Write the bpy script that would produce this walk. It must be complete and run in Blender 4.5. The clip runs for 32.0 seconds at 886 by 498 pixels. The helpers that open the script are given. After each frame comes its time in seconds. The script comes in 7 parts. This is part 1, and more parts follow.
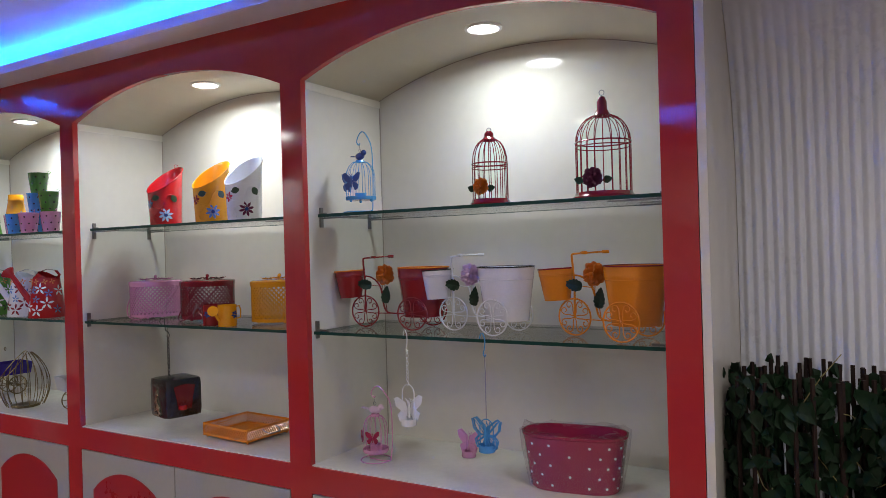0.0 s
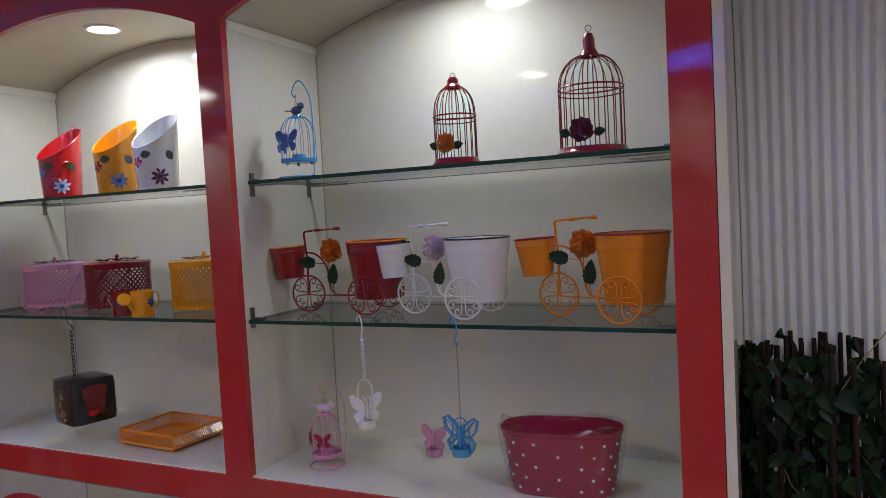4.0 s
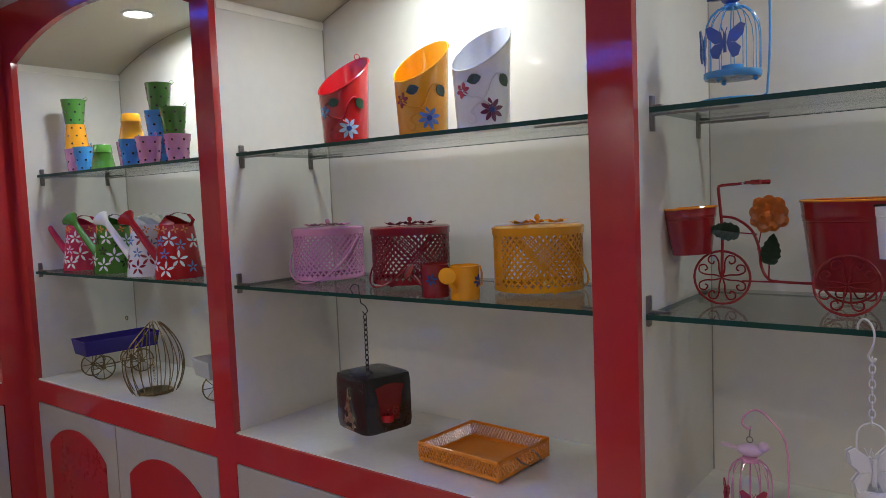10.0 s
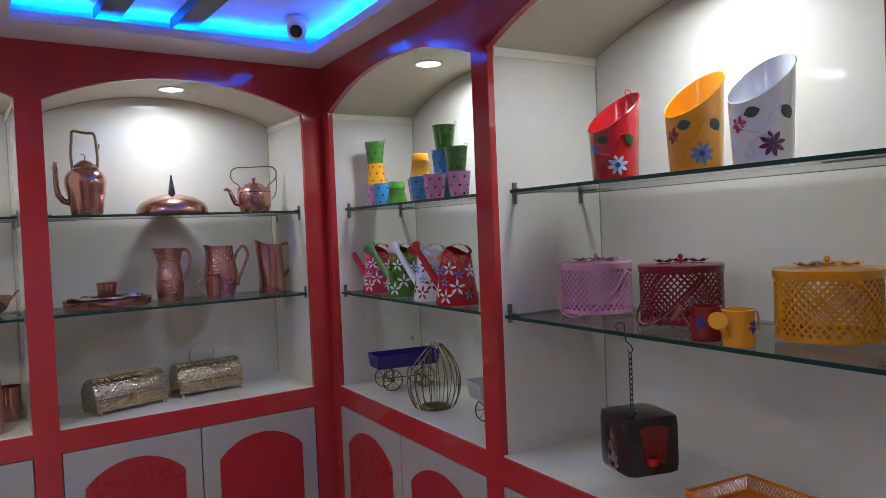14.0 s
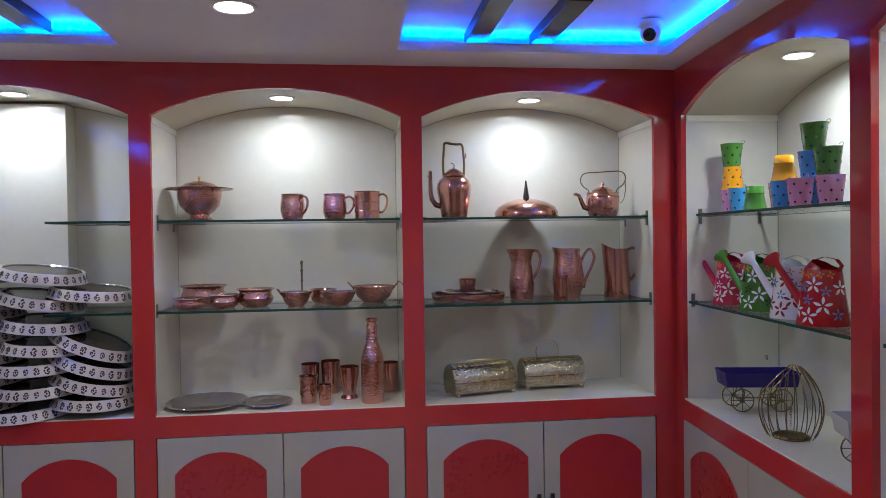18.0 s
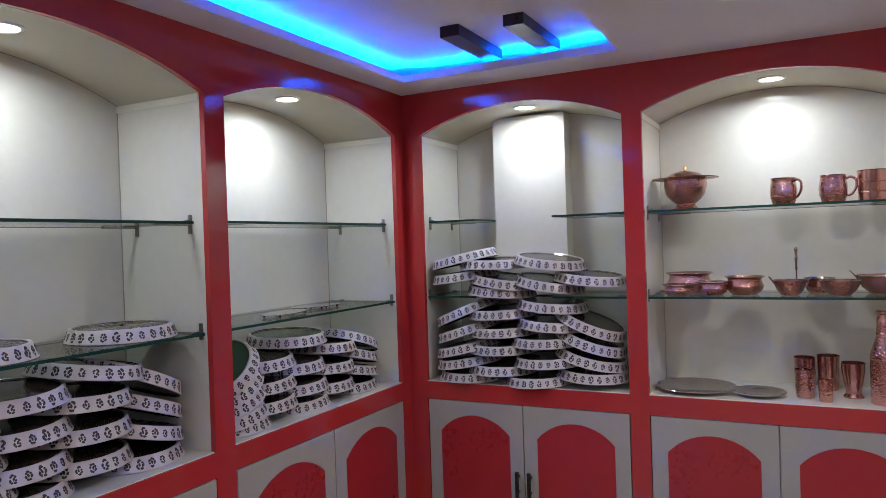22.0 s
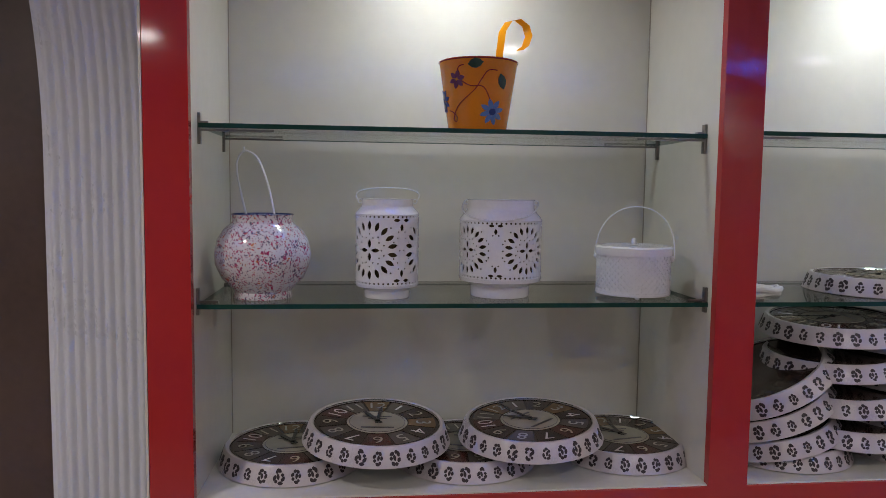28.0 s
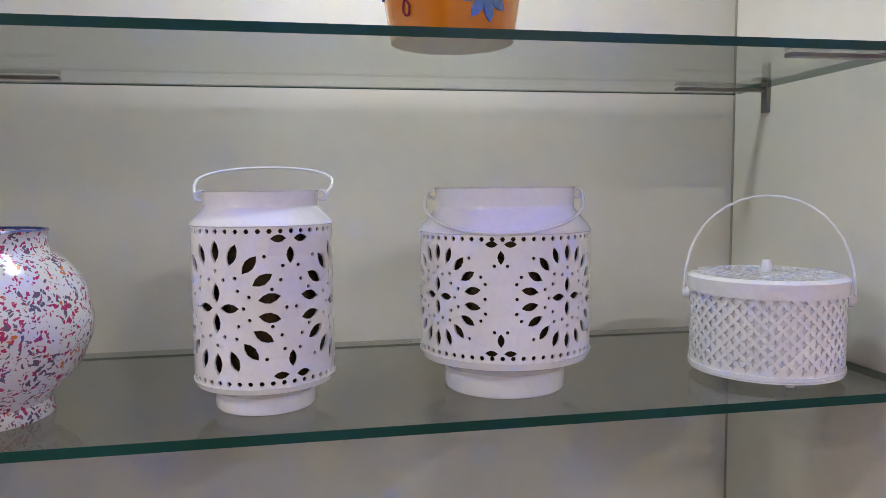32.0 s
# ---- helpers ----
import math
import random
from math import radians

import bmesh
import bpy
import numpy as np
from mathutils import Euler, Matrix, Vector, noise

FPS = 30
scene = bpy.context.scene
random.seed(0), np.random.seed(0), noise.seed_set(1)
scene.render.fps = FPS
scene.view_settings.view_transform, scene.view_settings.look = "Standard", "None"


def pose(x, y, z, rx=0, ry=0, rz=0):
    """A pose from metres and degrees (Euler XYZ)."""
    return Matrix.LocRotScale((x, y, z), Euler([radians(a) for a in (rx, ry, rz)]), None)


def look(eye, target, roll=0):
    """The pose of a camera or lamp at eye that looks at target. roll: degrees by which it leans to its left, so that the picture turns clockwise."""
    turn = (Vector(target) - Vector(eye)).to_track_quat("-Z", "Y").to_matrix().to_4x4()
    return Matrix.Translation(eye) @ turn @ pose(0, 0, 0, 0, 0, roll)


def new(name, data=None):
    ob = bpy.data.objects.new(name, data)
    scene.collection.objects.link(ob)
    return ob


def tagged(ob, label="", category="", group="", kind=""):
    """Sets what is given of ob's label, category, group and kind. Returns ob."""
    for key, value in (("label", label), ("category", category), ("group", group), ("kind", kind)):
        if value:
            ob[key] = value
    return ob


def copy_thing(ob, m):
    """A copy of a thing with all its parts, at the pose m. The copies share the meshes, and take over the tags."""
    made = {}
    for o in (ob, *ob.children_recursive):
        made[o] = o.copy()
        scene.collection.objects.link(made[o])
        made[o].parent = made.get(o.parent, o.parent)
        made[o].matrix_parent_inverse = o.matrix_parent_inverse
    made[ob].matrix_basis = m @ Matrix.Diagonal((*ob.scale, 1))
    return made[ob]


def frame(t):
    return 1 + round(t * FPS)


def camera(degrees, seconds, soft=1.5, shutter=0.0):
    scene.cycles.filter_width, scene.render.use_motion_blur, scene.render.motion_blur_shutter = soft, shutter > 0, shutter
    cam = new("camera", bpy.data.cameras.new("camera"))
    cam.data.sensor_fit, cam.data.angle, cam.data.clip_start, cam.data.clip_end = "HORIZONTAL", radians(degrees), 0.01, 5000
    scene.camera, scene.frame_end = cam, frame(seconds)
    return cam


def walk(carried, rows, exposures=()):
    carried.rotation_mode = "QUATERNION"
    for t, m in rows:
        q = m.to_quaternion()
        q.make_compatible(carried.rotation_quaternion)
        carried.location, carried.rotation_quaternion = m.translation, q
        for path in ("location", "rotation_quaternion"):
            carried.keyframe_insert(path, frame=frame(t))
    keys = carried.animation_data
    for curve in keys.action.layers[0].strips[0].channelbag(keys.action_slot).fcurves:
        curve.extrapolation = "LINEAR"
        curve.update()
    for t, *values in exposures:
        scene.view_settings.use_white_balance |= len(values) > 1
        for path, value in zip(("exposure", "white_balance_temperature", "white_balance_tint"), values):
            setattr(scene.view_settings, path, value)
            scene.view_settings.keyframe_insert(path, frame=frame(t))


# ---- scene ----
cam = camera(63.4, 32.0, 0.85)
PATH = [
    (0, (1.142, -3.231, 1.451), (2.927, -2.33, 1.451), -1.6),
    (0.5, (1.152, -3.235, 1.461), (2.957, -2.374, 1.42), -1.3),
    (1, (1.145, -3.244, 1.453), (2.975, -2.44, 1.408), -1.5),
    (1.5, (1.149, -3.225, 1.46), (2.991, -2.448, 1.428), -1.1),
    (2, (1.154, -3.206, 1.451), (3.008, -2.457, 1.399), -2.4),
    (2.5, (1.181, -3.2, 1.457), (3.018, -2.412, 1.391), -2.2),
    (4.5, (1.376, -2.986, 1.461), (3.241, -2.273, 1.35), -3.2),
    (5, (1.364, -2.909, 1.446), (3.213, -2.155, 1.334), -2.4),
    (5.5, (1.5, -2.823, 1.469), (3.303, -1.962, 1.381), -3.0),
    (6, (1.555, -2.76, 1.47), (3.306, -1.794, 1.424), -1.5),
    (6.5, (1.609, -2.662, 1.472), (3.354, -1.687, 1.435), -1.6),
    (7, (1.61, -2.533, 1.471), (3.381, -1.603, 1.449), -3.3),
    (7.5, (1.622, -2.47, 1.455), (3.419, -1.595, 1.384), -2.2),
    (8, (1.623, -2.454, 1.452), (3.406, -1.555, 1.343), -1.9),
    (8.5, (1.639, -2.439, 1.431), (3.4, -1.5, 1.297), -1.9),
    (9, (1.64, -2.43, 1.431), (3.371, -1.438, 1.277), -2.1),
    (9.5, (1.633, -2.429, 1.431), (3.34, -1.4, 1.261), -2.4),
    (10, (1.617, -2.417, 1.432), (3.278, -1.313, 1.286), -2.3),
    (10.5, (1.599, -2.404, 1.436), (3.242, -1.27, 1.321), -2.2),
    (11, (1.6, -2.402, 1.437), (3.231, -1.251, 1.319), -2.0),
    (11.5, (1.595, -2.4, 1.439), (3.202, -1.216, 1.329), -2.4),
    (12, (1.605, -2.411, 1.444), (3.156, -1.154, 1.332), -2.6),
    (12.5, (1.63, -2.439, 1.462), (3.054, -1.039, 1.349), -2.6),
    (13, (1.626, -2.442, 1.463), (2.909, -0.911, 1.359), -3.2),
    (13.5, (1.619, -2.452, 1.466), (2.814, -0.85, 1.391), -2.9),
    (15.5, (1.609, -2.437, 1.462), (2.469, -0.632, 1.402), -1.9),
    (16, (1.627, -2.429, 1.469), (2.306, -0.548, 1.415), -1.7),
    (16.5, (1.64, -2.448, 1.483), (2.171, -0.521, 1.424), 0.4),
    (17, (1.654, -2.455, 1.482), (2.034, -0.492, 1.438), -0.1),
    (17.5, (1.632, -2.471, 1.478), (1.926, -0.494, 1.421), -0.5),
    (18, (1.632, -2.47, 1.48), (1.875, -0.485, 1.449), -0.8),
    (18.5, (1.614, -2.484, 1.476), (1.815, -0.494, 1.46), -0.9),
    (19, (1.614, -2.493, 1.476), (1.709, -0.496, 1.447), -1.2),
    (19.5, (1.603, -2.507, 1.469), (1.543, -0.508, 1.457), -1.2),
    (20, (1.568, -2.519, 1.474), (1.38, -0.528, 1.474), -1.4),
    (20.5, (1.507, -2.527, 1.466), (1.211, -0.549, 1.442), -2.5),
    (21, (1.476, -2.551, 1.447), (1.038, -0.6, 1.421), -2.7),
    (21.5, (1.472, -2.574, 1.463), (0.847, -0.674, 1.439), -2.2),
    (22, (1.479, -2.576, 1.459), (0.572, -0.793, 1.443), -1.9),
    (22.5, (1.488, -2.59, 1.459), (0.383, -0.923, 1.452), -2.0),
    (23, (1.494, -2.614, 1.459), (0.192, -1.096, 1.447), -2.0),
    (23.5, (1.498, -2.628, 1.462), (0.012, -1.289, 1.46), -1.9),
    (24, (1.497, -2.645, 1.468), (-0.113, -1.459, 1.448), -1.5),
    (24.5, (1.471, -2.674, 1.454), (-0.225, -1.614, 1.425), -1.7),
    (25, (1.452, -2.705, 1.452), (-0.362, -1.863, 1.399), -1.9),
    (25.5, (1.441, -2.725, 1.46), (-0.432, -2.025, 1.395), -1.3),
    (26, (1.43, -2.745, 1.446), (-0.491, -2.195, 1.358), -1.7),
    (26.5, (1.428, -2.756, 1.451), (-0.512, -2.284, 1.335), -0.6),
    (28.5, (1.067, -2.704, 1.421), (-0.919, -2.529, 1.253), 0.5),
    (29, (0.919, -2.715, 1.436), (-1.064, -2.522, 1.26), -0.3),
    (29.5, (0.803, -2.725, 1.447), (-1.149, -2.333, 1.259), -1.3),
    (30, (0.741, -2.689, 1.425), (-1.233, -2.42, 1.241), 1.2),
    (30.5, (0.626, -2.665, 1.424), (-1.342, -2.349, 1.258), 0.0),
    (31, (0.556, -2.657, 1.407), (-1.404, -2.297, 1.243), 0.2),
    (31.5, (0.52, -2.643, 1.409), (-1.437, -2.286, 1.207), 0.3),
    (32, (0.509, -2.63, 1.411), (-1.453, -2.279, 1.246), -0.5),
]
walk(cam, [(t, look(eye, target, roll)) for t, eye, target, roll in PATH], [(0.0, 0.54, 6500, 10), (1.0, 0.63, 6500, 10), (2.5, 0.52, 6500, 10), (4.5, 0.26, 6500, 10), (7.0, 0.21, 6500, 10), (8.0, 0.24, 6500, 10), (10.0, 0.38, 6500, 10), (12.0, 0.38, 6500, 10), (13.0, 0.24, 6350, 10), (16.0, 0.3, 6200, 10), (19.0, 0.28, 6150, 10), (22.0, 0.5, 6250, 10), (24.5, 0.37, 6500, 10), (26.5, 0.3, 6500, 10), (29.0, 0.27, 6500, 10), (30.0, 0.51, 6500, 10), (31.0, 0.97, 6500, 10), (32.0, 1.07, 6500, 10)])

# ---- world and light ----
world = bpy.data.worlds.new("World")
scene.world = world
world.use_nodes = True
world.node_tree.nodes["Background"].inputs[0].default_value = (0.05, 0.055, 0.07, 1)
world.node_tree.nodes["Background"].inputs[1].default_value = 0.3

BAY_WATTS = 2.05
ROOM_WATTS = 4.5
BLUE = 205.0
LAMP = (0.91, 1.0, 1.02)
ROOM_LAMP = (1.05, 0.975, 0.92)


def lamp(name, place, watts, size, colour=LAMP, spread=180):
    data = bpy.data.lights.new(name, "AREA")
    data.shape, data.size, data.energy, data.color = "DISK", size, watts, colour
    data.spread = radians(spread)
    ob = new(name, data)
    ob.matrix_world = pose(*place)
    return ob


# ---- materials ----
def material(name, colour, rough=0.5, metal=0.0, vary=0.06, scale=6.0, bump=0.0, bump_scale=60.0, coat=0.0, wear=0.0, spec=0.5, piece=0.0):
    """A procedural surface: colour varied at two scales, roughness varied, fine relief."""
    m = bpy.data.materials.new(name)
    m.use_nodes = True
    t = m.node_tree
    p = t.nodes["Principled BSDF"]
    p.inputs["Metallic"].default_value = metal
    p.inputs["Coat Weight"].default_value = coat
    p.inputs["Coat Roughness"].default_value = 0.08
    p.inputs["Specular IOR Level"].default_value = spec
    where = t.nodes.new("ShaderNodeTexCoord")
    big = t.nodes.new("ShaderNodeTexNoise")
    big.inputs["Scale"].default_value, big.inputs["Detail"].default_value = scale, 4
    small = t.nodes.new("ShaderNodeTexNoise")
    small.inputs["Scale"].default_value, small.inputs["Detail"].default_value = scale * 14, 6
    t.links.new(where.outputs["Object"], big.inputs["Vector"])
    t.links.new(where.outputs["Object"], small.inputs["Vector"])
    mix = t.nodes.new("ShaderNodeMath")
    mix.operation = "MULTIPLY_ADD"
    mix.inputs[1].default_value = 0.45
    t.links.new(small.outputs[0], mix.inputs[0])
    t.links.new(big.outputs[0], mix.inputs[2])
    ramp = t.nodes.new("ShaderNodeMapRange")
    ramp.inputs["From Min"].default_value, ramp.inputs["From Max"].default_value = 0.45, 1.0
    ramp.inputs["To Min"].default_value, ramp.inputs["To Max"].default_value = 1 - vary, 1 + vary
    t.links.new(mix.outputs[0], ramp.inputs["Value"])
    tint = t.nodes.new("ShaderNodeVectorMath")
    tint.operation = "SCALE"
    tint.inputs[0].default_value = colour
    last = ramp.outputs[0]
    if piece:
        info = t.nodes.new("ShaderNodeObjectInfo")
        each = t.nodes.new("ShaderNodeMapRange")
        each.inputs["To Min"].default_value, each.inputs["To Max"].default_value = 1 - piece, 1 + piece
        t.links.new(info.outputs["Random"], each.inputs["Value"])
        both = t.nodes.new("ShaderNodeMath")
        both.operation = "MULTIPLY"
        t.links.new(last, both.inputs[0])
        t.links.new(each.outputs[0], both.inputs[1])
        last = both.outputs[0]
    t.links.new(last, tint.inputs["Scale"])
    t.links.new(tint.outputs[0], p.inputs["Base Color"])
    gloss = t.nodes.new("ShaderNodeMapRange")
    gloss.inputs["From Min"].default_value, gloss.inputs["From Max"].default_value = 0.45, 1.0
    gloss.inputs["To Min"].default_value = max(rough * (0.8 - wear), 0.02)
    gloss.inputs["To Max"].default_value = min(rough * (1.2 + wear), 1)
    t.links.new(mix.outputs[0], gloss.inputs["Value"])
    t.links.new(gloss.outputs[0], p.inputs["Roughness"])
    if bump:
        fine = t.nodes.new("ShaderNodeTexNoise")
        fine.inputs["Scale"].default_value = bump_scale
        t.links.new(where.outputs["Object"], fine.inputs["Vector"])
        lift = t.nodes.new("ShaderNodeBump")
        lift.inputs["Strength"].default_value, lift.inputs["Distance"].default_value = bump, 0.004
        t.links.new(fine.outputs[0], lift.inputs["Height"])
        t.links.new(lift.outputs[0], p.inputs["Normal"])
    return m


def hammered(name, colour, scale=70.0, strength=0.6, rough=0.22, coat=0.0):
    """Beaten metal: small round dents."""
    m = material(name, colour, rough, 1.0, 0.16, 9.0, coat=coat)
    t = m.node_tree
    dents = t.nodes.new("ShaderNodeTexVoronoi")
    dents.inputs["Scale"].default_value = scale
    where = next(n for n in t.nodes if n.type == "TEX_COORD")
    t.links.new(where.outputs["Object"], dents.inputs["Vector"])
    lift = t.nodes.new("ShaderNodeBump")
    lift.inputs["Strength"].default_value, lift.inputs["Distance"].default_value = strength, 0.004
    t.links.new(dents.outputs["Distance"], lift.inputs["Height"])
    t.links.new(lift.outputs[0], t.nodes["Principled BSDF"].inputs["Normal"])
    t.links.new(lift.outputs[0], t.nodes["Principled BSDF"].inputs["Coat Normal"])
    return m


def glowing(name, colour, strength):
    m = bpy.data.materials.new(name)
    m.use_nodes = True
    t = m.node_tree
    t.nodes.remove(t.nodes["Principled BSDF"])
    e = t.nodes.new("ShaderNodeEmission")
    e.inputs[0].default_value, e.inputs[1].default_value = (*colour, 1), strength
    t.links.new(e.outputs[0], t.nodes["Material Output"].inputs[0])
    return m


def sheet_glass(name, tint, rough=0.02):
    """A clear pane: tinted see-through with a gloss that grows at a slant."""
    m = bpy.data.materials.new(name)
    m.use_nodes = True
    t = m.node_tree
    t.nodes.remove(t.nodes["Principled BSDF"])
    clear = t.nodes.new("ShaderNodeBsdfTransparent")
    clear.inputs[0].default_value = (*tint, 1)
    shine = t.nodes.new("ShaderNodeBsdfGlossy")
    shine.inputs["Roughness"].default_value = rough
    slant = t.nodes.new("ShaderNodeLayerWeight")
    slant.inputs[0].default_value = 0.5
    power = t.nodes.new("ShaderNodeMath")
    power.operation = "POWER"
    power.inputs[1].default_value = 3.2
    t.links.new(slant.outputs["Facing"], power.inputs[0])
    gain = t.nodes.new("ShaderNodeMath")
    gain.operation = "MULTIPLY_ADD"
    gain.inputs[1].default_value, gain.inputs[2].default_value = 0.55, 0.035
    t.links.new(power.outputs[0], gain.inputs[0])
    mix = t.nodes.new("ShaderNodeMixShader")
    t.links.new(gain.outputs[0], mix.inputs[0])
    t.links.new(clear.outputs[0], mix.inputs[1])
    t.links.new(shine.outputs[0], mix.inputs[2])
    t.links.new(mix.outputs[0], t.nodes["Material Output"].inputs[0])
    return m


RED = material("red_laminate", (0.42, 0.030, 0.030), 0.08, 0, 0.07, 3.0, 0.012, 14, coat=0.2)
RED_DOOR = material("red_door_panel", (0.36, 0.018, 0.022), 0.3, 0, 0.08, 4.0, 0.03, 40)
CREAM = material("cream_laminate", (0.67, 0.64, 0.575), 0.06, 0, 0.05, 2.5, 0.012, 9, spec=0.28)
SOFFIT = material("beige_soffit", (0.58, 0.53, 0.42), 0.55, 0, 0.05, 5.0, 0.06, 80)
LEDGE = material("white_ledge_board", (0.70, 0.68, 0.63), 0.2, 0, 0.08, 6.0, 0.03, 30)
DOOR = material("grey_cream_door", (0.37, 0.355, 0.33), 0.35, 0, 0.06, 5.0, 0.03, 60)
TRIM = material("pale_edge_trim", (0.74, 0.71, 0.62), 0.35, 0, 0.05, 8.0)
SEAM = material("dark_joint", (0.34, 0.30, 0.25), 0.7, 0, 0.1)
PAINT = material("ceiling_paint", (0.74, 0.71, 0.77), 0.7, 0, 0.05, 3.0, 0.08, 120)
BEAM = material("dark_walnut_beam", (0.030, 0.014, 0.012), 0.32, 0, 0.25, 8.0, spec=0.3)
PANE = sheet_glass("clear_glass", (0.805, 0.828, 0.815))
EDGE = material("green_glass_edge", (0.006, 0.050, 0.040), 0.4, 0, 0.2, 10.0, spec=0.25)
STEEL = material("dull_steel", (0.22, 0.21, 0.20), 0.35, 0.9, 0.15, 20.0)
DARK_METAL = material("dark_handle_metal", (0.05, 0.047, 0.045), 0.3, 0.8, 0.15, 20.0)
CHROME = material("chrome", (0.7, 0.7, 0.7), 0.1, 1.0, 0.05, 20.0)
LENS = glowing("lamp_lens", (1.0, 0.98, 0.95), 14.0)
BLUE_LED = glowing("blue_led", (0.004, 0.115, 1.0), BLUE)
FLUTED = material("white_fluted_panel", (0.70, 0.72, 0.78), 0.3, 0, 0.06, 5.0, 0.02, 40)
BROWN = material("brown_wall_laminate", (0.085, 0.055, 0.045), 0.4, 0, 0.2, 4.0, 0.05, 30)
FLOOR = material("brown_polished_floor", (0.42, 0.36, 0.32), 0.25, 0, 0.15, 4.0, 0.03, 40)
WHITE_PLASTIC = material("white_plastic", (0.75, 0.75, 0.74), 0.35, 0, 0.04, 20.0)
BLACK_PLASTIC = material("black_plastic", (0.012, 0.012, 0.014), 0.12, 0, 0.1, 20.0)


# ---- mesh helpers ----
def part(name, bm, mat, parent=None, label="", smooth=False):
    data = bpy.data.meshes.new(name)
    bm.normal_update()
    bm.to_mesh(data)
    bm.free()
    for m in mat if isinstance(mat, (list, tuple)) else (mat,):
        data.materials.append(m)
    if smooth:
        data.shade_smooth()
        data.set_sharp_from_angle(angle=radians(38))
    ob = new(name, data)
    ob.parent = parent
    return tagged(ob, label)


def thing(name, m, label, category, group="", kind=""):
    ob = new(name)
    ob.empty_display_size = 0.05
    ob.matrix_basis = m
    return tagged(ob, label, category, group, kind)


def box(x0, x1, y0, y1, z0, z1, bevel=0.0, bm=None):
    own = bmesh.new()
    bmesh.ops.create_cube(own, size=1, matrix=Matrix.LocRotScale(((x0 + x1) / 2, (y0 + y1) / 2, (z0 + z1) / 2), None, (x1 - x0, y1 - y0, z1 - z0)))
    if bevel:
        bmesh.ops.bevel(own, geom=own.edges[:], offset=bevel, segments=2, affect="EDGES", profile=0.7)
    return merge(bm, own)


def merge(bm, own, m=None):
    if m is not None:
        own.transform(m)
    if bm is None:
        return own
    data = bpy.data.meshes.new("tmp")
    own.to_mesh(data)
    own.free()
    bm.from_mesh(data)
    bpy.data.meshes.remove(data)
    return bm


def lathe(profile, steps=28, bm=None, m=None, close=False):
    """Turn (radius, height) pairs round z."""
    own = bmesh.new()
    rings = []
    for r, z in profile:
        if r < 1e-5:
            rings.append([own.verts.new((0, 0, z))])
        else:
            rings.append([own.verts.new((r * math.cos(2 * math.pi * k / steps), r * math.sin(2 * math.pi * k / steps), z)) for k in range(steps)])
    for a, b in zip(rings, rings[1:]):
        for k in range(steps):
            n = (k + 1) % steps
            if len(a) == 1 and len(b) == 1:
                continue
            if len(a) == 1:
                own.faces.new((a[0], b[n], b[k]))
            elif len(b) == 1:
                own.faces.new((a[k], a[n], b[0]))
            else:
                own.faces.new((a[k], a[n], b[n], b[k]))
    bmesh.ops.recalc_face_normals(own, faces=own.faces[:])
    return merge(bm, own, m)


def tube(points, radius, sides=6, bm=None, closed=False, taper=None):
    """A round bar along a line of points."""
    own = bmesh.new()
    pts = [Vector(p) for p in points]
    n = len(pts)
    rings = []
    up = Vector((0, 0, 1))
    for i, p in enumerate(pts):
        a = pts[(i - 1) % n] if closed or i else pts[i]
        b = pts[(i + 1) % n] if closed or i < n - 1 else pts[i]
        way = (b - a).normalized()
        if abs(way.dot(up)) > 0.97:
            side = way.cross(Vector((1, 0, 0))).normalized()
        else:
            side = way.cross(up).normalized()
        if rings and side.dot(last) < 0:
            side = -side
        last = side
        other = way.cross(side)
        r = radius if taper is None else radius + (taper - radius) * i / max(n - 1, 1)
        rings.append([own.verts.new(p + r * (side * math.cos(2 * math.pi * k / sides) + other * math.sin(2 * math.pi * k / sides))) for k in range(sides)])
    for i in range(n if closed else n - 1):
        a, b = rings[i], rings[(i + 1) % n]
        for k in range(sides):
            own.faces.new((a[k], a[(k + 1) % sides], b[(k + 1) % sides], b[k]))
    if not closed:
        own.faces.new(rings[0][::-1])
        own.faces.new(rings[-1])
    bmesh.ops.recalc_face_normals(own, faces=own.faces[:])
    return merge(bm, own)


def circle(radius, centre=(0, 0, 0), steps=20, axis="z", start=0.0, sweep=360.0):
    out = []
    count = steps if sweep >= 360 else steps + 1
    for k in range(count):
        a = radians(start + sweep * k / steps)
        c, s = radius * math.cos(a), radius * math.sin(a)
        out.append(Vector(centre) + Vector({"z": (c, s, 0), "y": (c, 0, s), "x": (0, c, s)}[axis]))
    return out


def slab(outline, z0, z1, bm=None, m=None):
    """A flat plate with a given outline (x, y), from z0 to z1."""
    own = bmesh.new()
    low = [own.verts.new((x, y, z0)) for x, y in outline]
    top = [own.verts.new((x, y, z1)) for x, y in outline]
    own.faces.new(low[::-1])
    own.faces.new(top)
    n = len(outline)
    for k in range(n):
        own.faces.new((low[k], low[(k + 1) % n], top[(k + 1) % n], top[k]))
    return merge(bm, own, m)


# ---- the plan: three cabinet runs round a bay of the shop ----
RIGHT, BACK, LEFT = pose(2.781, 0, 0, 0, 0, -93.93), pose(0, 0, 0), pose(0, 0, 0, 0, 0, 90)
DEPTH, LEDGE_Z, SPRING, APEX, TOP, SILL = 0.35, 0.90, 1.90, 1.992, 2.073, 0.828
SHELF_UP, SHELF_MID = 1.548, 1.241
# the left run hangs its shelves a little lower
LEFT_UP, LEFT_MID = {"c3": 1.5325, "c2": 1.540, "c1": 1.543}, 1.228
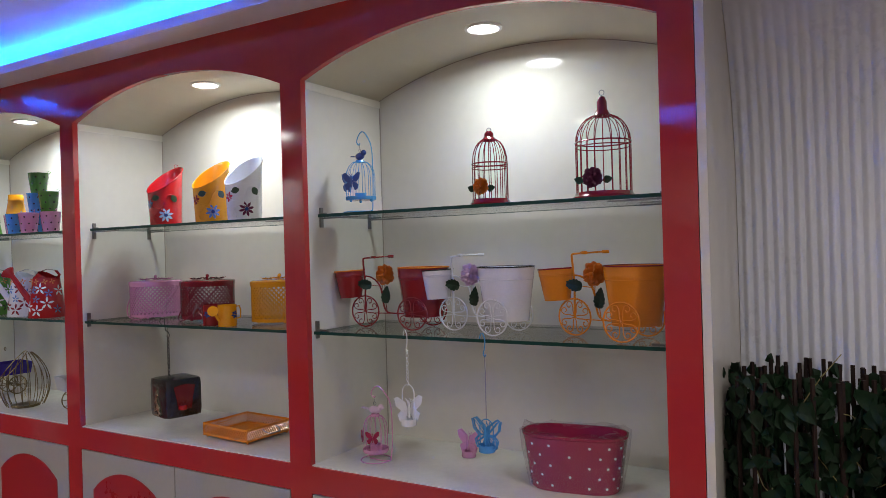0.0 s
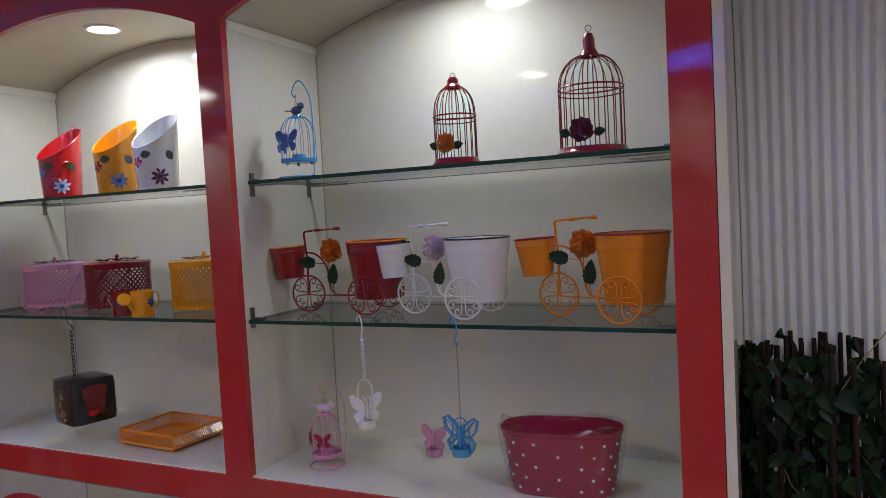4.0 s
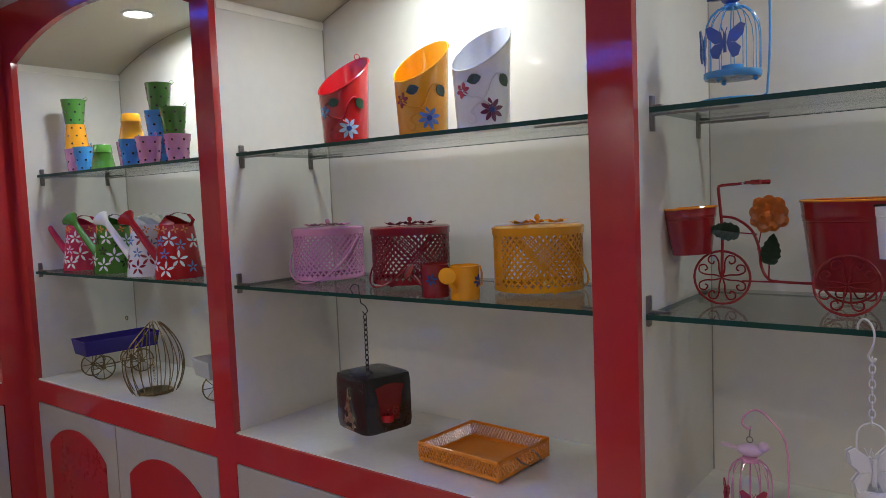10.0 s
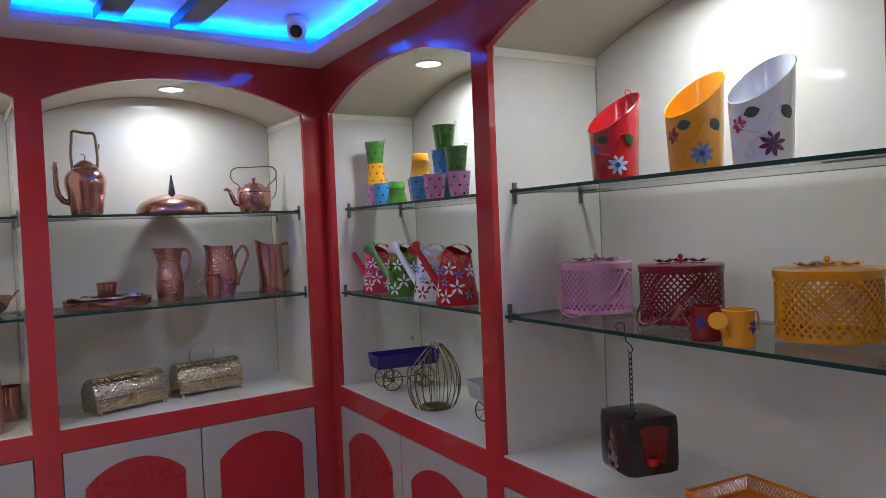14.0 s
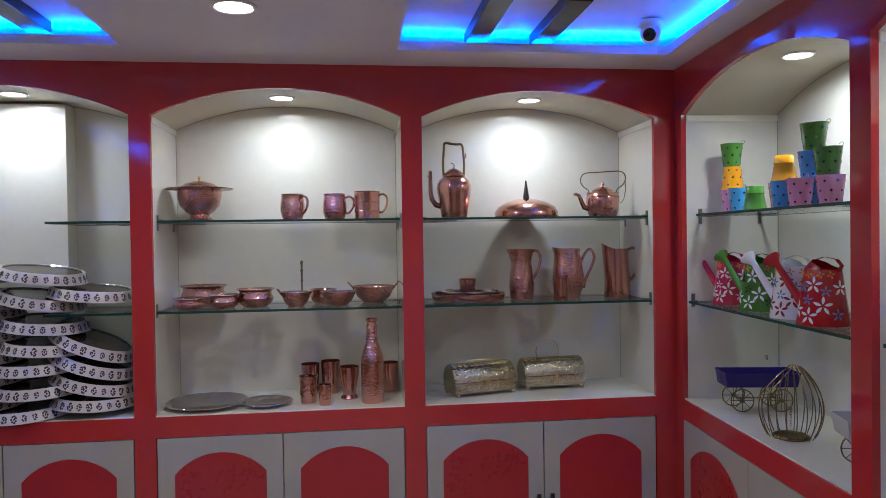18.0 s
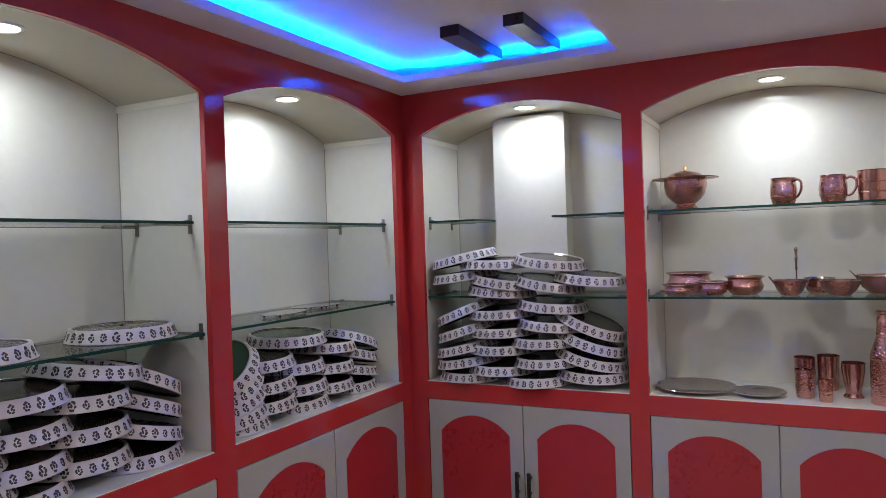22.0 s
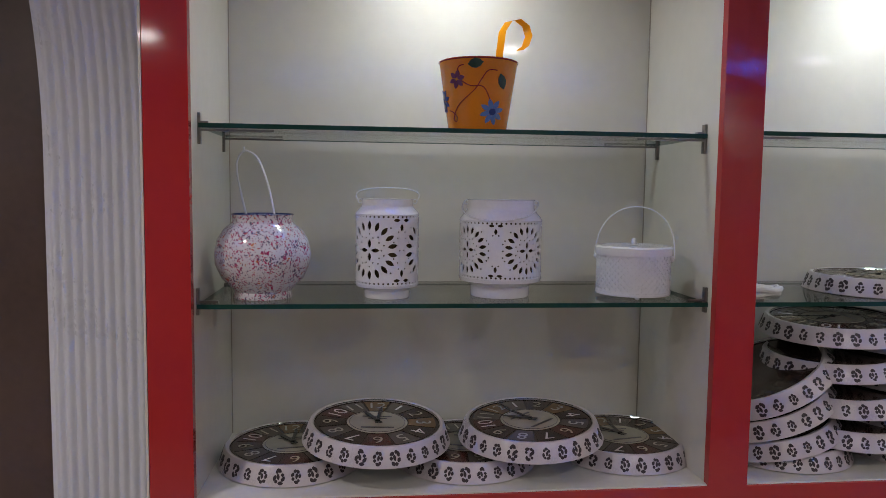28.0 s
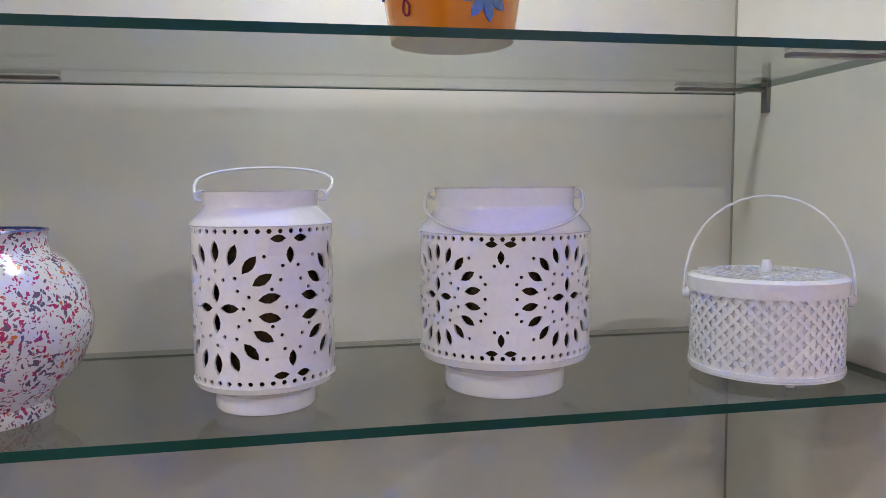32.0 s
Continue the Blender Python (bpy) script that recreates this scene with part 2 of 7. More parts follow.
# run, opening from, opening to, stile on the near side, stile on the far side
BAYS = {
    "a1": (RIGHT, 0.060, 1.018, 0.060, 0.0355), "a2": (RIGHT, 1.089, 2.009, 0.0355, 0.0355), "a3": (RIGHT, 2.080, 2.992, 0.0355, 0.068),
    "b1": (BACK, 0.078, 0.898, 0.078, 0.034), "b2": (BACK, 0.966, 1.794, 0.034, 0.036), "b3": (BACK, 1.866, 2.703, 0.036, 0.079),
    "c3": (LEFT, -2.997, -2.092, 0.071, 0.037), "c2": (LEFT, -2.018, -1.098, 0.037, 0.038), "c1": (LEFT, -1.022, -0.068, 0.038, 0.068),
}


def arc(u0, u1, spring, apex, steps=20):
    half, rise = (u1 - u0) / 2, apex - spring
    r = (half * half + rise * rise) / (2 * rise)
    a = math.asin(half / r)
    return [((u0 + u1) / 2 + r * math.sin(-a + 2 * a * k / steps), apex - r + r * math.cos(-a + 2 * a * k / steps)) for k in range(steps + 1)]


def upright(outline, y0, y1, bm=None):
    """A plate standing in the wall's plane: outline (x, z), from y0 to y1."""
    return slab(outline, y0, y1, bm, Matrix(((1, 0, 0, 0), (0, 0, 1, 0), (0, 1, 0, 0), (0, 0, 0, 1))))


def cabinet(key, deep=None):
    run, u0, u1, s0, s1 = BAYS[key]
    deep = DEPTH if deep is None else deep
    cab = thing("display_cabinet", run @ pose((u0 + u1) / 2, 0, 0), "built-in red and cream display cabinet with arched lit niche", "cabinet", "display cabinets along the walls")
    c = (u0 + u1) / 2
    a, b = u0 - c, u1 - c
    curve = arc(a, b, SPRING, APEX)
    # face frame
    own = bmesh.new()
    for (x0, z0), (x1, z1) in zip(curve, curve[1:]):
        upright([(x0, z0), (x1, z1), (x1, TOP), (x0, TOP)], 0.0, 0.018, own)
    bmesh.ops.remove_doubles(own, verts=own.verts[:], dist=1e-5)
    part("arched_header", own, RED, cab)
    for x0, x1 in ((a - s0, a), (b, b + s1)):
        part("stile", box(x0, x1, 0, 0.018, 0.09, TOP), RED, cab)
    part("rail", box(a, b, 0, 0.018, SILL, LEDGE_Z - 0.003), RED, cab)
    part("plinth", box(a - s0, b + s1, 0.03, 0.05, 0.0, 0.09), BROWN, cab)
    # niche
    part("back_panel", box(a - 0.003, b + 0.003, deep, deep + 0.012, LEDGE_Z - 0.02, TOP), CREAM, cab)
    for x0, x1 in ((a - 0.014, a), (b, b + 0.014)):
        part("side_panel", box(x0, x1, 0.018, deep, LEDGE_Z, SPRING + 0.002), CREAM, cab)
        inner = a if x0 < a else b
        sx = 0.0025 if x0 < a else -0.0025
        part("edge_trim", box(min(inner, inner + sx), max(inner, inner + sx), 0.02, deep - 0.001, SPRING - 0.022, SPRING - 0.002), TRIM, cab)
        part("corner_joint", box(inner - 0.0015 if sx < 0 else inner, inner if sx < 0 else inner + 0.0015, deep - 0.003, deep, LEDGE_Z + 0.001, SPRING), SEAM, cab)
    own = bmesh.new()
    for (x0, z0), (x1, z1) in zip(curve, curve[1:]):
        own.faces.new([own.verts.new(v) for v in ((x0, 0.018, z0), (x0, deep, z0), (x1, deep, z1), (x1, 0.018, z1))])
        own.faces.new([own.verts.new(v) for v in ((x0, 0.018, z0 + 0.01), (x1, 0.018, z1 + 0.01), (x1, deep, z1 + 0.01), (x0, deep, z0 + 0.01))])
    bmesh.ops.remove_doubles(own, verts=own.verts[:], dist=1e-5)
    part("vault", own, SOFFIT, cab)
    own = bmesh.new()
    line = [Vector((x, deep - 0.002, z - 0.001)) for x, z in curve]
    part("vault_joint", tube(line, 0.0011, 4), SEAM, cab)
    part("ledge", box(a - 0.014, b + 0.014, 0.006, deep, LEDGE_Z - 0.022, LEDGE_Z, 0.0015), LEDGE, cab)
    # cupboard under the niche
    part("carcass", box(a - s0 + 0.002, b + s1 - 0.002, 0.019, deep, 0.09, LEDGE_Z - 0.024), DOOR, cab)
    m = (a + b) / 2
    for x0, x1, side in ((a + 0.004, m - 0.002, 1), (m + 0.002, b - 0.004, -1)):
        door = part("cupboard_door", box(x0, x1, -0.001, 0.0185, 0.10, SILL - 0.003, 0.0015), DOOR, cab)
        wide = x1 - x0
        p0, p1 = x0 + wide * 0.135, x1 - wide * 0.135
        top = arc(p0, p1, 0.703, 0.772, 14)
        part("arched_panel", upright([(p0, 0.17)] + top + [(p1, 0.17)], -0.0035, -0.0005), RED_DOOR, door)
        hx = m - side * 0.024
        own = box(hx - 0.007, hx + 0.007, -0.026, -0.018, 0.475, 0.575, 0.002)
        box(hx - 0.005, hx + 0.005, -0.019, 0.0, 0.490, 0.500, 0, own)
        box(hx - 0.005, hx + 0.005, -0.019, 0.0, 0.550, 0.560, 0, own)
        part("handle", own, DARK_METAL, door)
    return cab


def downlight(m, watts, size=0.075, name="ceiling_downlight", colour=LAMP):
    light = thing(name, m, "round recessed white ceiling downlight, switched on; five rear ones are added fill", "ceiling light", "recessed downlights")
    part("rim", lathe([(size * 0.62, 0.0), (size * 0.62, -0.004), (size * 0.52, -0.006), (size * 0.48, -0.002), (size * 0.48, 0.0)], 24), WHITE_PLASTIC, light, smooth=True)
    part("lens", lathe([(size * 0.485, -0.0015), (size * 0.3, -0.0025), (0, -0.003)], 24), LENS, light)
    spot = lamp("lamp", (0, 0, 0), watts, size * 1.35, colour, 165)
    spot.matrix_world = m @ pose(0, 0, -0.006)
    return light


for key in BAYS:
    cabinet(key)
    run, u0, u1, s0, s1 = BAYS[key]
    downlight(run @ pose((u0 + u1) / 2, 0.155 if key != "b1" else 0.13, APEX - 0.001), BAY_WATTS * {"a1": 1.15, "a2": 1.26, "a3": 0.76, "b1": 0.84, "b2": 0.82, "b3": 0.95, "c2": 0.92, "c3": 0.72}.get(key, 1.0))
# the five beyond y -3.5 are unseen fill, added to soften shadows
for x, y, watts in ((1.337, -0.60, 0.8), (1.337, -2.05, 0.85), (0.62, -3.55, 0.7), (2.0, -3.65, 0.5), (1.337, -4.25, 0.8), (0.62, -4.95, 0.75), (2.0, -4.95, 0.75)):
    downlight(pose(x, y, TOP), ROOM_WATTS * watts, 0.095, colour=ROOM_LAMP)

# end panels of the two long runs
part("wall_end_right", box(3.0615, 3.078, 0.001, 0.35, 0, TOP), CREAM).matrix_basis = RIGHT
part("wall_end_left", box(-0.35, -0.001, -3.0735, -3.0695, 0, TOP), CREAM)
for n in ("wall_end_right", "wall_end_left"):
    tagged(bpy.data.objects[n], "cream laminate end panel of the cabinet run", "panel", kind="structure")


# ---- glass shelves ----
def glass_shelf(key, z, front, back, x_from=None, x_to=None, left=True, right=True, raised=False):
    run, u0, u1, s0, s1 = BAYS[key]
    c = (u0 + u1) / 2
    a, b = (u0 - c + 0.004 if x_from is None else x_from - c), (u1 - c - 0.004 if x_to is None else x_to - c)
    shelf = thing("glass_shelf", run @ pose(c, 0, z), "clear glass shelf with green polished edge on steel clamps", "shelf", "glass shelves")
    own = box(a, b, front, back, -0.004, 0.004)
    own.normal_update()
    rest = own.copy()
    bmesh.ops.delete(own, geom=[f for f in own.faces if abs(f.normal.z) < 0.5 and f.normal.y < 0.5], context="FACES_ONLY")
    bmesh.ops.delete(rest, geom=[f for f in rest.faces if abs(f.normal.z) > 0.5 or f.normal.y > 0.5], context="FACES_ONLY")
    pane = part("pane", own, PANE, shelf)
    edge = part("polished_edge", rest, EDGE, pane, "dark green polished edge")
    edge.visible_shadow = False
    rear = part("back_edge", box(a + 0.002, b - 0.002, back + 0.0005, back + 0.0015, -0.0045, -0.0020), EDGE, pane)
    rear.visible_shadow = False
    for x, s, on in ((a - 0.004, 1, left), (b + 0.004, -1, right)):
        if not on:
            continue
        for y, rear in ((front + 0.016, False), (back - 0.058, True)):
            if raised:
                # short clip that stands above the glass, with a tab lying on it
                low, high, arm, flat = (-0.016, 0.030, 0.036, 0.0045) if not rear else (-0.014, 0.006, 0.016, 0.0045)
            else:
                # wall plate with a long flat arm under the glass
                low, high, arm, flat = (-0.031, 0.022, 0.128, -0.0085) if not rear else (-0.033, 0.004, 0.118, -0.0085)
            own = box(min(x, x + s * 0.005), max(x, x + s * 0.005), y - 0.006, y + 0.006, low, high, 0.001)
            box(min(x, x + s * arm), max(x, x + s * arm), y - 0.0045, y + 0.0045, flat, flat + 0.0035, 0.0, own)
            if not raised:
                box(min(x, x + s * 0.018), max(x, x + s * 0.018), y - 0.005, y + 0.005, 0.0045, 0.008, 0.0, own)
            part("clamp", own, STEEL, shelf)
    return shelf


for key in BAYS:
    if key != "b1":
        glass_shelf(key, LEFT_UP.get(key, SHELF_UP), 0.05, 0.338)
        glass_shelf(key, LEFT_MID if key in LEFT_UP else SHELF_MID, 0.022, 0.338, raised=True)
glass_shelf("b1", SHELF_UP, 0.05, 0.325, None, 0.288, True, False)
glass_shelf("b1", SHELF_UP, 0.05, 0.325, 0.612, None, False, True)
glass_shelf("b1", SHELF_MID, 0.022, 0.325, None, 0.288, True, False, True)
glass_shelf("b1", SHELF_MID, 0.022, 0.325, 0.612, None, False, True, True)
# boxed-in column inside the corner niche
tagged(part("column", box(0.292, 0.606, 0.26, 0.3495, LEDGE_Z + 0.001, APEX - 0.012, 0.002), CREAM), "cream laminate boxed column inside the niche", "column", kind="structure")

# ---- floor, ceiling and the rest of the shop ----
tagged(part("floor", box(-1.2, 4.0, -6.0, 0.5, -0.05, 0.0), FLOOR), "pale brown polished shop floor", "floor", kind="structure")
own = bmesh.new()
COVES = ((0.125, 0.942), (1.775, 2.660))
Y0, Y1 = -3.4, -0.205
SKEW = 0.0687


def edge(x, y):
    """The right-hand cove runs along the slightly turned right wall."""
    return x + SKEW * (y - Y1) if x > 2.6 else x


def strip(x0, x1, y0, y1, z0, z1, bm=None):
    return slab([(edge(x0, y0), y0), (edge(x1, y0), y0), (edge(x1, y1), y1), (edge(x0, y1), y1)], z0, z1, bm)


for x0, x1 in ((-1.2, COVES[0][0]), (COVES[0][1], COVES[1][0])):
    box(x0, x1, -6.0, 0.5, TOP, TOP + 0.02, 0, own)
box(COVES[1][0], 4.0, Y1, 0.5, TOP, TOP + 0.02, 0, own)
box(COVES[1][0], 4.0, -6.0, Y0, TOP, TOP + 0.02, 0, own)
slab([(edge(COVES[1][1], Y0), Y0), (4.0, Y0), (4.0, Y1), (COVES[1][1], Y1)], TOP, TOP + 0.02, own)
box(*COVES[0], Y1, 0.5, TOP, TOP + 0.02, 0, own)
box(*COVES[0], -6.0, Y0, TOP, TOP + 0.02, 0, own)
for x0, x1 in COVES:
    # upper tray of the cove
    a, b = (x0 - 0.21, x1) if x0 < 1 else (x0, x1 + 0.20)
    strip(a, b, Y0 - 0.07, Y1 + 0.24, TOP + 0.072, TOP + 0.087, own)
    strip(a - 0.01, a, Y0 - 0.07, Y1 + 0.24, TOP + 0.0201, TOP + 0.072, own)
    strip(b, b + 0.01, Y0 - 0.07, Y1 + 0.24, TOP + 0.0201, TOP + 0.072, own)
    strip(a, b, Y1 + 0.24, Y1 + 0.25, TOP + 0.0201, TOP + 0.072, own)
    strip(a, b, Y0 - 0.08, Y0 - 0.07, TOP + 0.0201, TOP + 0.072, own)
    # low unseen upstand added along the open edge to screen the strip's glow
    lip = x0 - 0.004 if x0 < 1 else x1
    strip(lip, lip + 0.004, Y0, Y1, TOP + 0.0201, TOP + 0.027, own)
    box(x0, x1, Y1, Y1 + 0.004, TOP + 0.0201, TOP + 0.027, 0, own)
tagged(part("ceiling", own, PAINT), "white painted false ceiling with two recessed coves", "ceiling", kind="structure")
for x0, x1 in COVES:
    outer = x0 - 0.055 if x0 < 1 else x1 + 0.045
    led = thing("led_strip", pose(0, 0, 0), "blue light strip hidden on the cove ledge", "light strip", "blue light strips")
    part("long_strip", strip(outer, outer + 0.01, Y0, Y1 + 0.03, TOP + 0.0203, TOP + 0.0218), BLUE_LED, led)
    part("short_strip", box(x0, x1, Y1 + 0.045, Y1 + 0.055, TOP + 0.0203, TOP + 0.0218), BLUE_LED, led)
for x0, y0, y1 in ((0.457, -0.54, -0.18), (0.672, -0.54, -0.18), (1.995, -0.60, -0.15), (2.212, -0.60, -0.15)):
    beam = tagged(part("ceiling_beam", box(x0, x0 + 0.066, y0, y1, TOP + 0.036, TOP + 0.0718, 0.003), BEAM), "short glossy dark brown beam hung in the cove", "beam", "ceiling beams")

for n, b in (("wall_back", (-1.2, 4.0, 0.40, 0.5)), ("wall_left", (-1.3, -1.2, -6.0, 0.5)), ("wall_right", (4.0, 4.1, -6.0, 0.5)), ("wall_front", (-1.2, 4.0, -6.1, -6.0))):
    tagged(part(n, box(*b, 0, TOP + 0.2), PAINT), "plain painted shop wall", "wall", kind="structure")
for n, run, b in (("wall_brown_right", RIGHT, (3.375, 4.6, 0.335, 0.395)), ("wall_brown_left", LEFT, (-4.6, -3.36, 0.345, 0.42))):
    ob = tagged(part(n, box(*b, 0, TOP), BROWN), "dark brown laminate wall", "wall", kind="structure")
    ob.matrix_basis = run


def fluted_panel(m, width):
    """White wall panel with upright flutes that sweeps forward into the ceiling."""
    own = bmesh.new()
    side = []
    for k in range(27):
        if k < 5:
            side.append((0.335, 1.5 * k / 4))
        else:
            a = radians(90 * (k - 4) / 22)
            side.append((0.335 - 0.31 * (1 - math.cos(a)), 1.5 + 0.57 * math.sin(a)))
    n = 182
    grid = []
    for k, (v, z) in enumerate(side):
        row = []
        fade = 1.0 if z < 1.7 else max(0.0, 1 - (z - 1.7) / 0.3)
        for i in range(n + 1):
            x = i / n
            wave = 0.0
            if 0.03 < x < 0.97:
                wave = 0.0085 * fade * (0.5 - 0.5 * math.cos(2 * math.pi * (x - 0.03) / 0.94 * 13)) ** 0.7
            row.append(own.verts.new((x * width, v - wave, z)))
        grid.append(row)
    for a, b in zip(grid, grid[1:]):
        for i in range(n):
            own.faces.new((a[i], a[i + 1], b[i + 1], b[i]))
    ob = part("wall_fluted", own, FLUTED, None, smooth=True)
    ob.matrix_basis = m
    return tagged(ob, "white fluted wall panel curving forward at the top", "wall panel", "fluted wall panels", "structure")


fluted_panel(RIGHT @ pose(3.079, 0, 0), 0.30)
fluted_panel(LEFT @ pose(-3.362, 0, 0), 0.288)


# ---- materials of the goods ----
def enamel(name, colour, rough=0.18):
    return material(name, colour, rough, 0, 0.07, 14.0, 0.02, 60, coat=0.35)


E_RED = enamel("red_enamel", (0.43, 0.009, 0.013))
E_DEEP = enamel("deep_red_enamel", (0.24, 0.012, 0.015))
E_YELLOW = enamel("yellow_enamel", (0.82, 0.34, 0.008))
E_ORANGE = enamel("orange_enamel", (0.75, 0.24, 0.012))
E_WHITE = enamel("white_enamel", (0.77, 0.785, 0.83))
E_PINK = enamel("pink_enamel", (0.66, 0.30, 0.50))
E_MAROON = enamel("maroon_enamel", (0.22, 0.010, 0.022))
E_BLUE = enamel("sky_blue_enamel", (0.07, 0.32, 0.66))
E_NAVY = enamel("dark_blue_enamel", (0.03, 0.06, 0.22))
E_GREEN = enamel("green_enamel", (0.065, 0.22, 0.03))
E_LEAF = enamel("dark_leaf_enamel", (0.012, 0.05, 0.022), 0.4)
E_CERISE = enamel("cerise_enamel", (0.52, 0.03, 0.09))
E_MAGENTA = enamel("pinkish_red_enamel", (0.34, 0.025, 0.075))
E_PURPLE = enamel("violet_blue_enamel", (0.05, 0.03, 0.33))
E_BLACK = enamel("black_enamel", (0.012, 0.012, 0.014), 0.25)
E_DARKRED = enamel("dark_red_recess", (0.16, 0.008, 0.01), 0.25)
PURPLE_PETAL = enamel("purple_petal", (0.14, 0.03, 0.08))
ORANGE_PETAL = enamel("burnt_orange_petal", (0.68, 0.20, 0.02), 0.3)
LILAC = enamel("lilac_petal", (0.70, 0.52, 0.70), 0.3)
BLUE_PETAL = enamel("blue_petal", (0.12, 0.24, 0.50), 0.25)
WING_BLUE = enamel("dark_blue_wing", (0.05, 0.10, 0.28), 0.25)
PALE_BLUE = enamel("pale_blue_petal", (0.38, 0.52, 0.72), 0.25)
COPPER = material("polished_copper", (0.55, 0.27, 0.22), 0.22, 1.0, 0.14, 9.0, 0.05, 40, wear=0.1, coat=0.5)
COPPER_DENT = hammered("hammered_copper", (0.56, 0.275, 0.225), 140, 0.42, 0.17, 0.5)
COPPER_DARK = material("dark_copper", (0.34, 0.165, 0.125), 0.28, 1.0, 0.3, 12.0, 0.08, 50, wear=0.3)
ANTIQUE = material("antique_brass_wire", (0.20, 0.15, 0.075), 0.38, 0.9, 0.25, 20.0)
BRASS = material("brass", (0.55, 0.42, 0.20), 0.28, 1.0, 0.2, 20.0)
GILT = hammered("chased_silver_gilt", (0.52, 0.455, 0.32), 130, 0.55, 0.24)
TIN = material("tinned_plate", (0.56, 0.52, 0.52), 0.16, 1.0, 0.2, 12.0, 0.03, 60)
GREY_WIRE = material("grey_wire", (0.20, 0.21, 0.23), 0.35, 0.8, 0.1, 20.0)
FILM = sheet_glass("clear_wrap", (0.95, 0.93, 0.94), 0.12)
ROPE = material("white_cord", (0.70, 0.69, 0.68), 0.7, 0, 0.08, 30.0, 0.2, 200)
CLOCK_RIM = material("white_clock_rim", (0.53, 0.485, 0.50), 0.3, 0, 0.06, 20.0, 0.03, 60)
MOTIF = material("black_print", (0.03, 0.02, 0.026), 0.4, 0, 0.2, 30.0)
FACE_DARK = material("dark_clock_face", (0.045, 0.03, 0.025), 0.16, 0, 0.2, 20.0)
FACE_CREAM = material("cream_clock_centre", (0.36, 0.33, 0.27), 0.2, 0, 0.08, 30.0)
FACE_TAN = material("tan_print", (0.16, 0.10, 0.05), 0.2, 0, 0.15, 30.0)
FACE_GREY = material("grey_print", (0.10, 0.085, 0.075), 0.2, 0, 0.15, 30.0)
FACE_RUST = material("rust_print", (0.09, 0.03, 0.025), 0.2, 0, 0.15, 30.0)
FACE_GREEN = material("green_clock_face", (0.012, 0.05, 0.03), 0.16, 0, 0.2, 20.0)
GOLD_RIM = material("gold_ring", (0.42, 0.28, 0.08), 0.25, 0.8, 0.15, 20.0)


def at(run, u, v, z, turn=0.0, rx=0.0, ry=0.0, size=1.0):
    return run @ pose(u, v, z, rx, ry, turn) @ Matrix.Scale(size, 4)


UP, MID, LOW = SHELF_UP + 0.0045, SHELF_MID + 0.0045, LEDGE_Z + 0.0005
UP_C3, MID_C = LEFT_UP["c3"] + 0.0045, LEFT_MID + 0.0045


# ---- shapes wrapped on turned bodies ----
def wrapped(polys, radius, lift=0.0006, thick=0.0012, bm=None):
    """Thin plates laid on a turned body. polys: outlines of (angle in degrees, height); radius: a function of height."""
    own = bmesh.new() if bm is None else bm
    for poly in polys:
        outer, inner = [], []
        for a, z in poly:
            r = radius(z)
            c, s = math.sin(radians(a)), -math.cos(radians(a))
            outer.append(own.verts.new(((r + lift + thick) * c, (r + lift + thick) * s, z)))
            inner.append(own.verts.new(((r - 0.0015) * c, (r - 0.0015) * s, z)))
        n = len(poly)
        a, z = sum(p[0] for p in poly) / n, sum(p[1] for p in poly) / n
        r = radius(z) + lift + thick
        mid = own.verts.new((r * math.sin(radians(a)), -r * math.cos(radians(a)), z))
        for k in range(n):
            own.faces.new((mid, outer[k], outer[(k + 1) % n]))
        for k in range(n):
            own.faces.new((inner[k], inner[(k + 1) % n], outer[(k + 1) % n], outer[k]))
    bmesh.ops.recalc_face_normals(own, faces=own.faces[:])
    return own


def dot(a, z, size, r, steps=9):
    """Round spot of that radius, as (angle, height)."""
    w = math.degrees(size / r)
    return [(a + w * math.cos(2 * math.pi * k / steps), z + size * math.sin(2 * math.pi * k / steps)) for k in range(steps)]


def petal(a, z, long, wide, turn, r, gap=0.0):
    """Pointed petal that starts gap away from (a, z) and points along turn."""
    out = []
    c, s = math.cos(radians(turn)), math.sin(radians(turn))
    for f, w in ((0, 0), (0.25, 0.75), (0.5, 1), (0.78, 0.7), (1, 0), (0.78, -0.7), (0.5, -1), (0.25, -0.75)):
        x, y = gap + long * f, wide * 0.5 * w
        out.append((a + math.degrees((x * c - y * s) / r), z + x * s + y * c))
    return out


def bloom(a, z, size, r, count=8, fat=0.42):
    return [petal(a, z, size, size * fat, 360 * k / count + 15, r, size * 0.16) for k in range(count)]


def flowing(points, fine=4):
    """Round off a line of (angle, height) points."""
    out = []
    for i in range(len(points) - 1):
        p = [Vector(points[min(max(i + k, 0), len(points) - 1)]) for k in (-1, 0, 1, 2)]
        for j in range(fine):
            t = j / fine
            out.append(0.5 * (2 * p[1] + (p[2] - p[0]) * t + (2 * p[0] - 5 * p[1] + 4 * p[2] - p[3]) * t * t + (3 * p[1] - p[0] - 3 * p[2] + p[3]) * t ** 3))
    return out + [Vector(points[-1])]


def trail(points, radius, thick, lift=0.001):
    points = flowing(points)
    return tube([((radius(z) + lift) * math.sin(radians(a)), -(radius(z) + lift) * math.cos(radians(a)), z) for a, z in points], thick, 5)


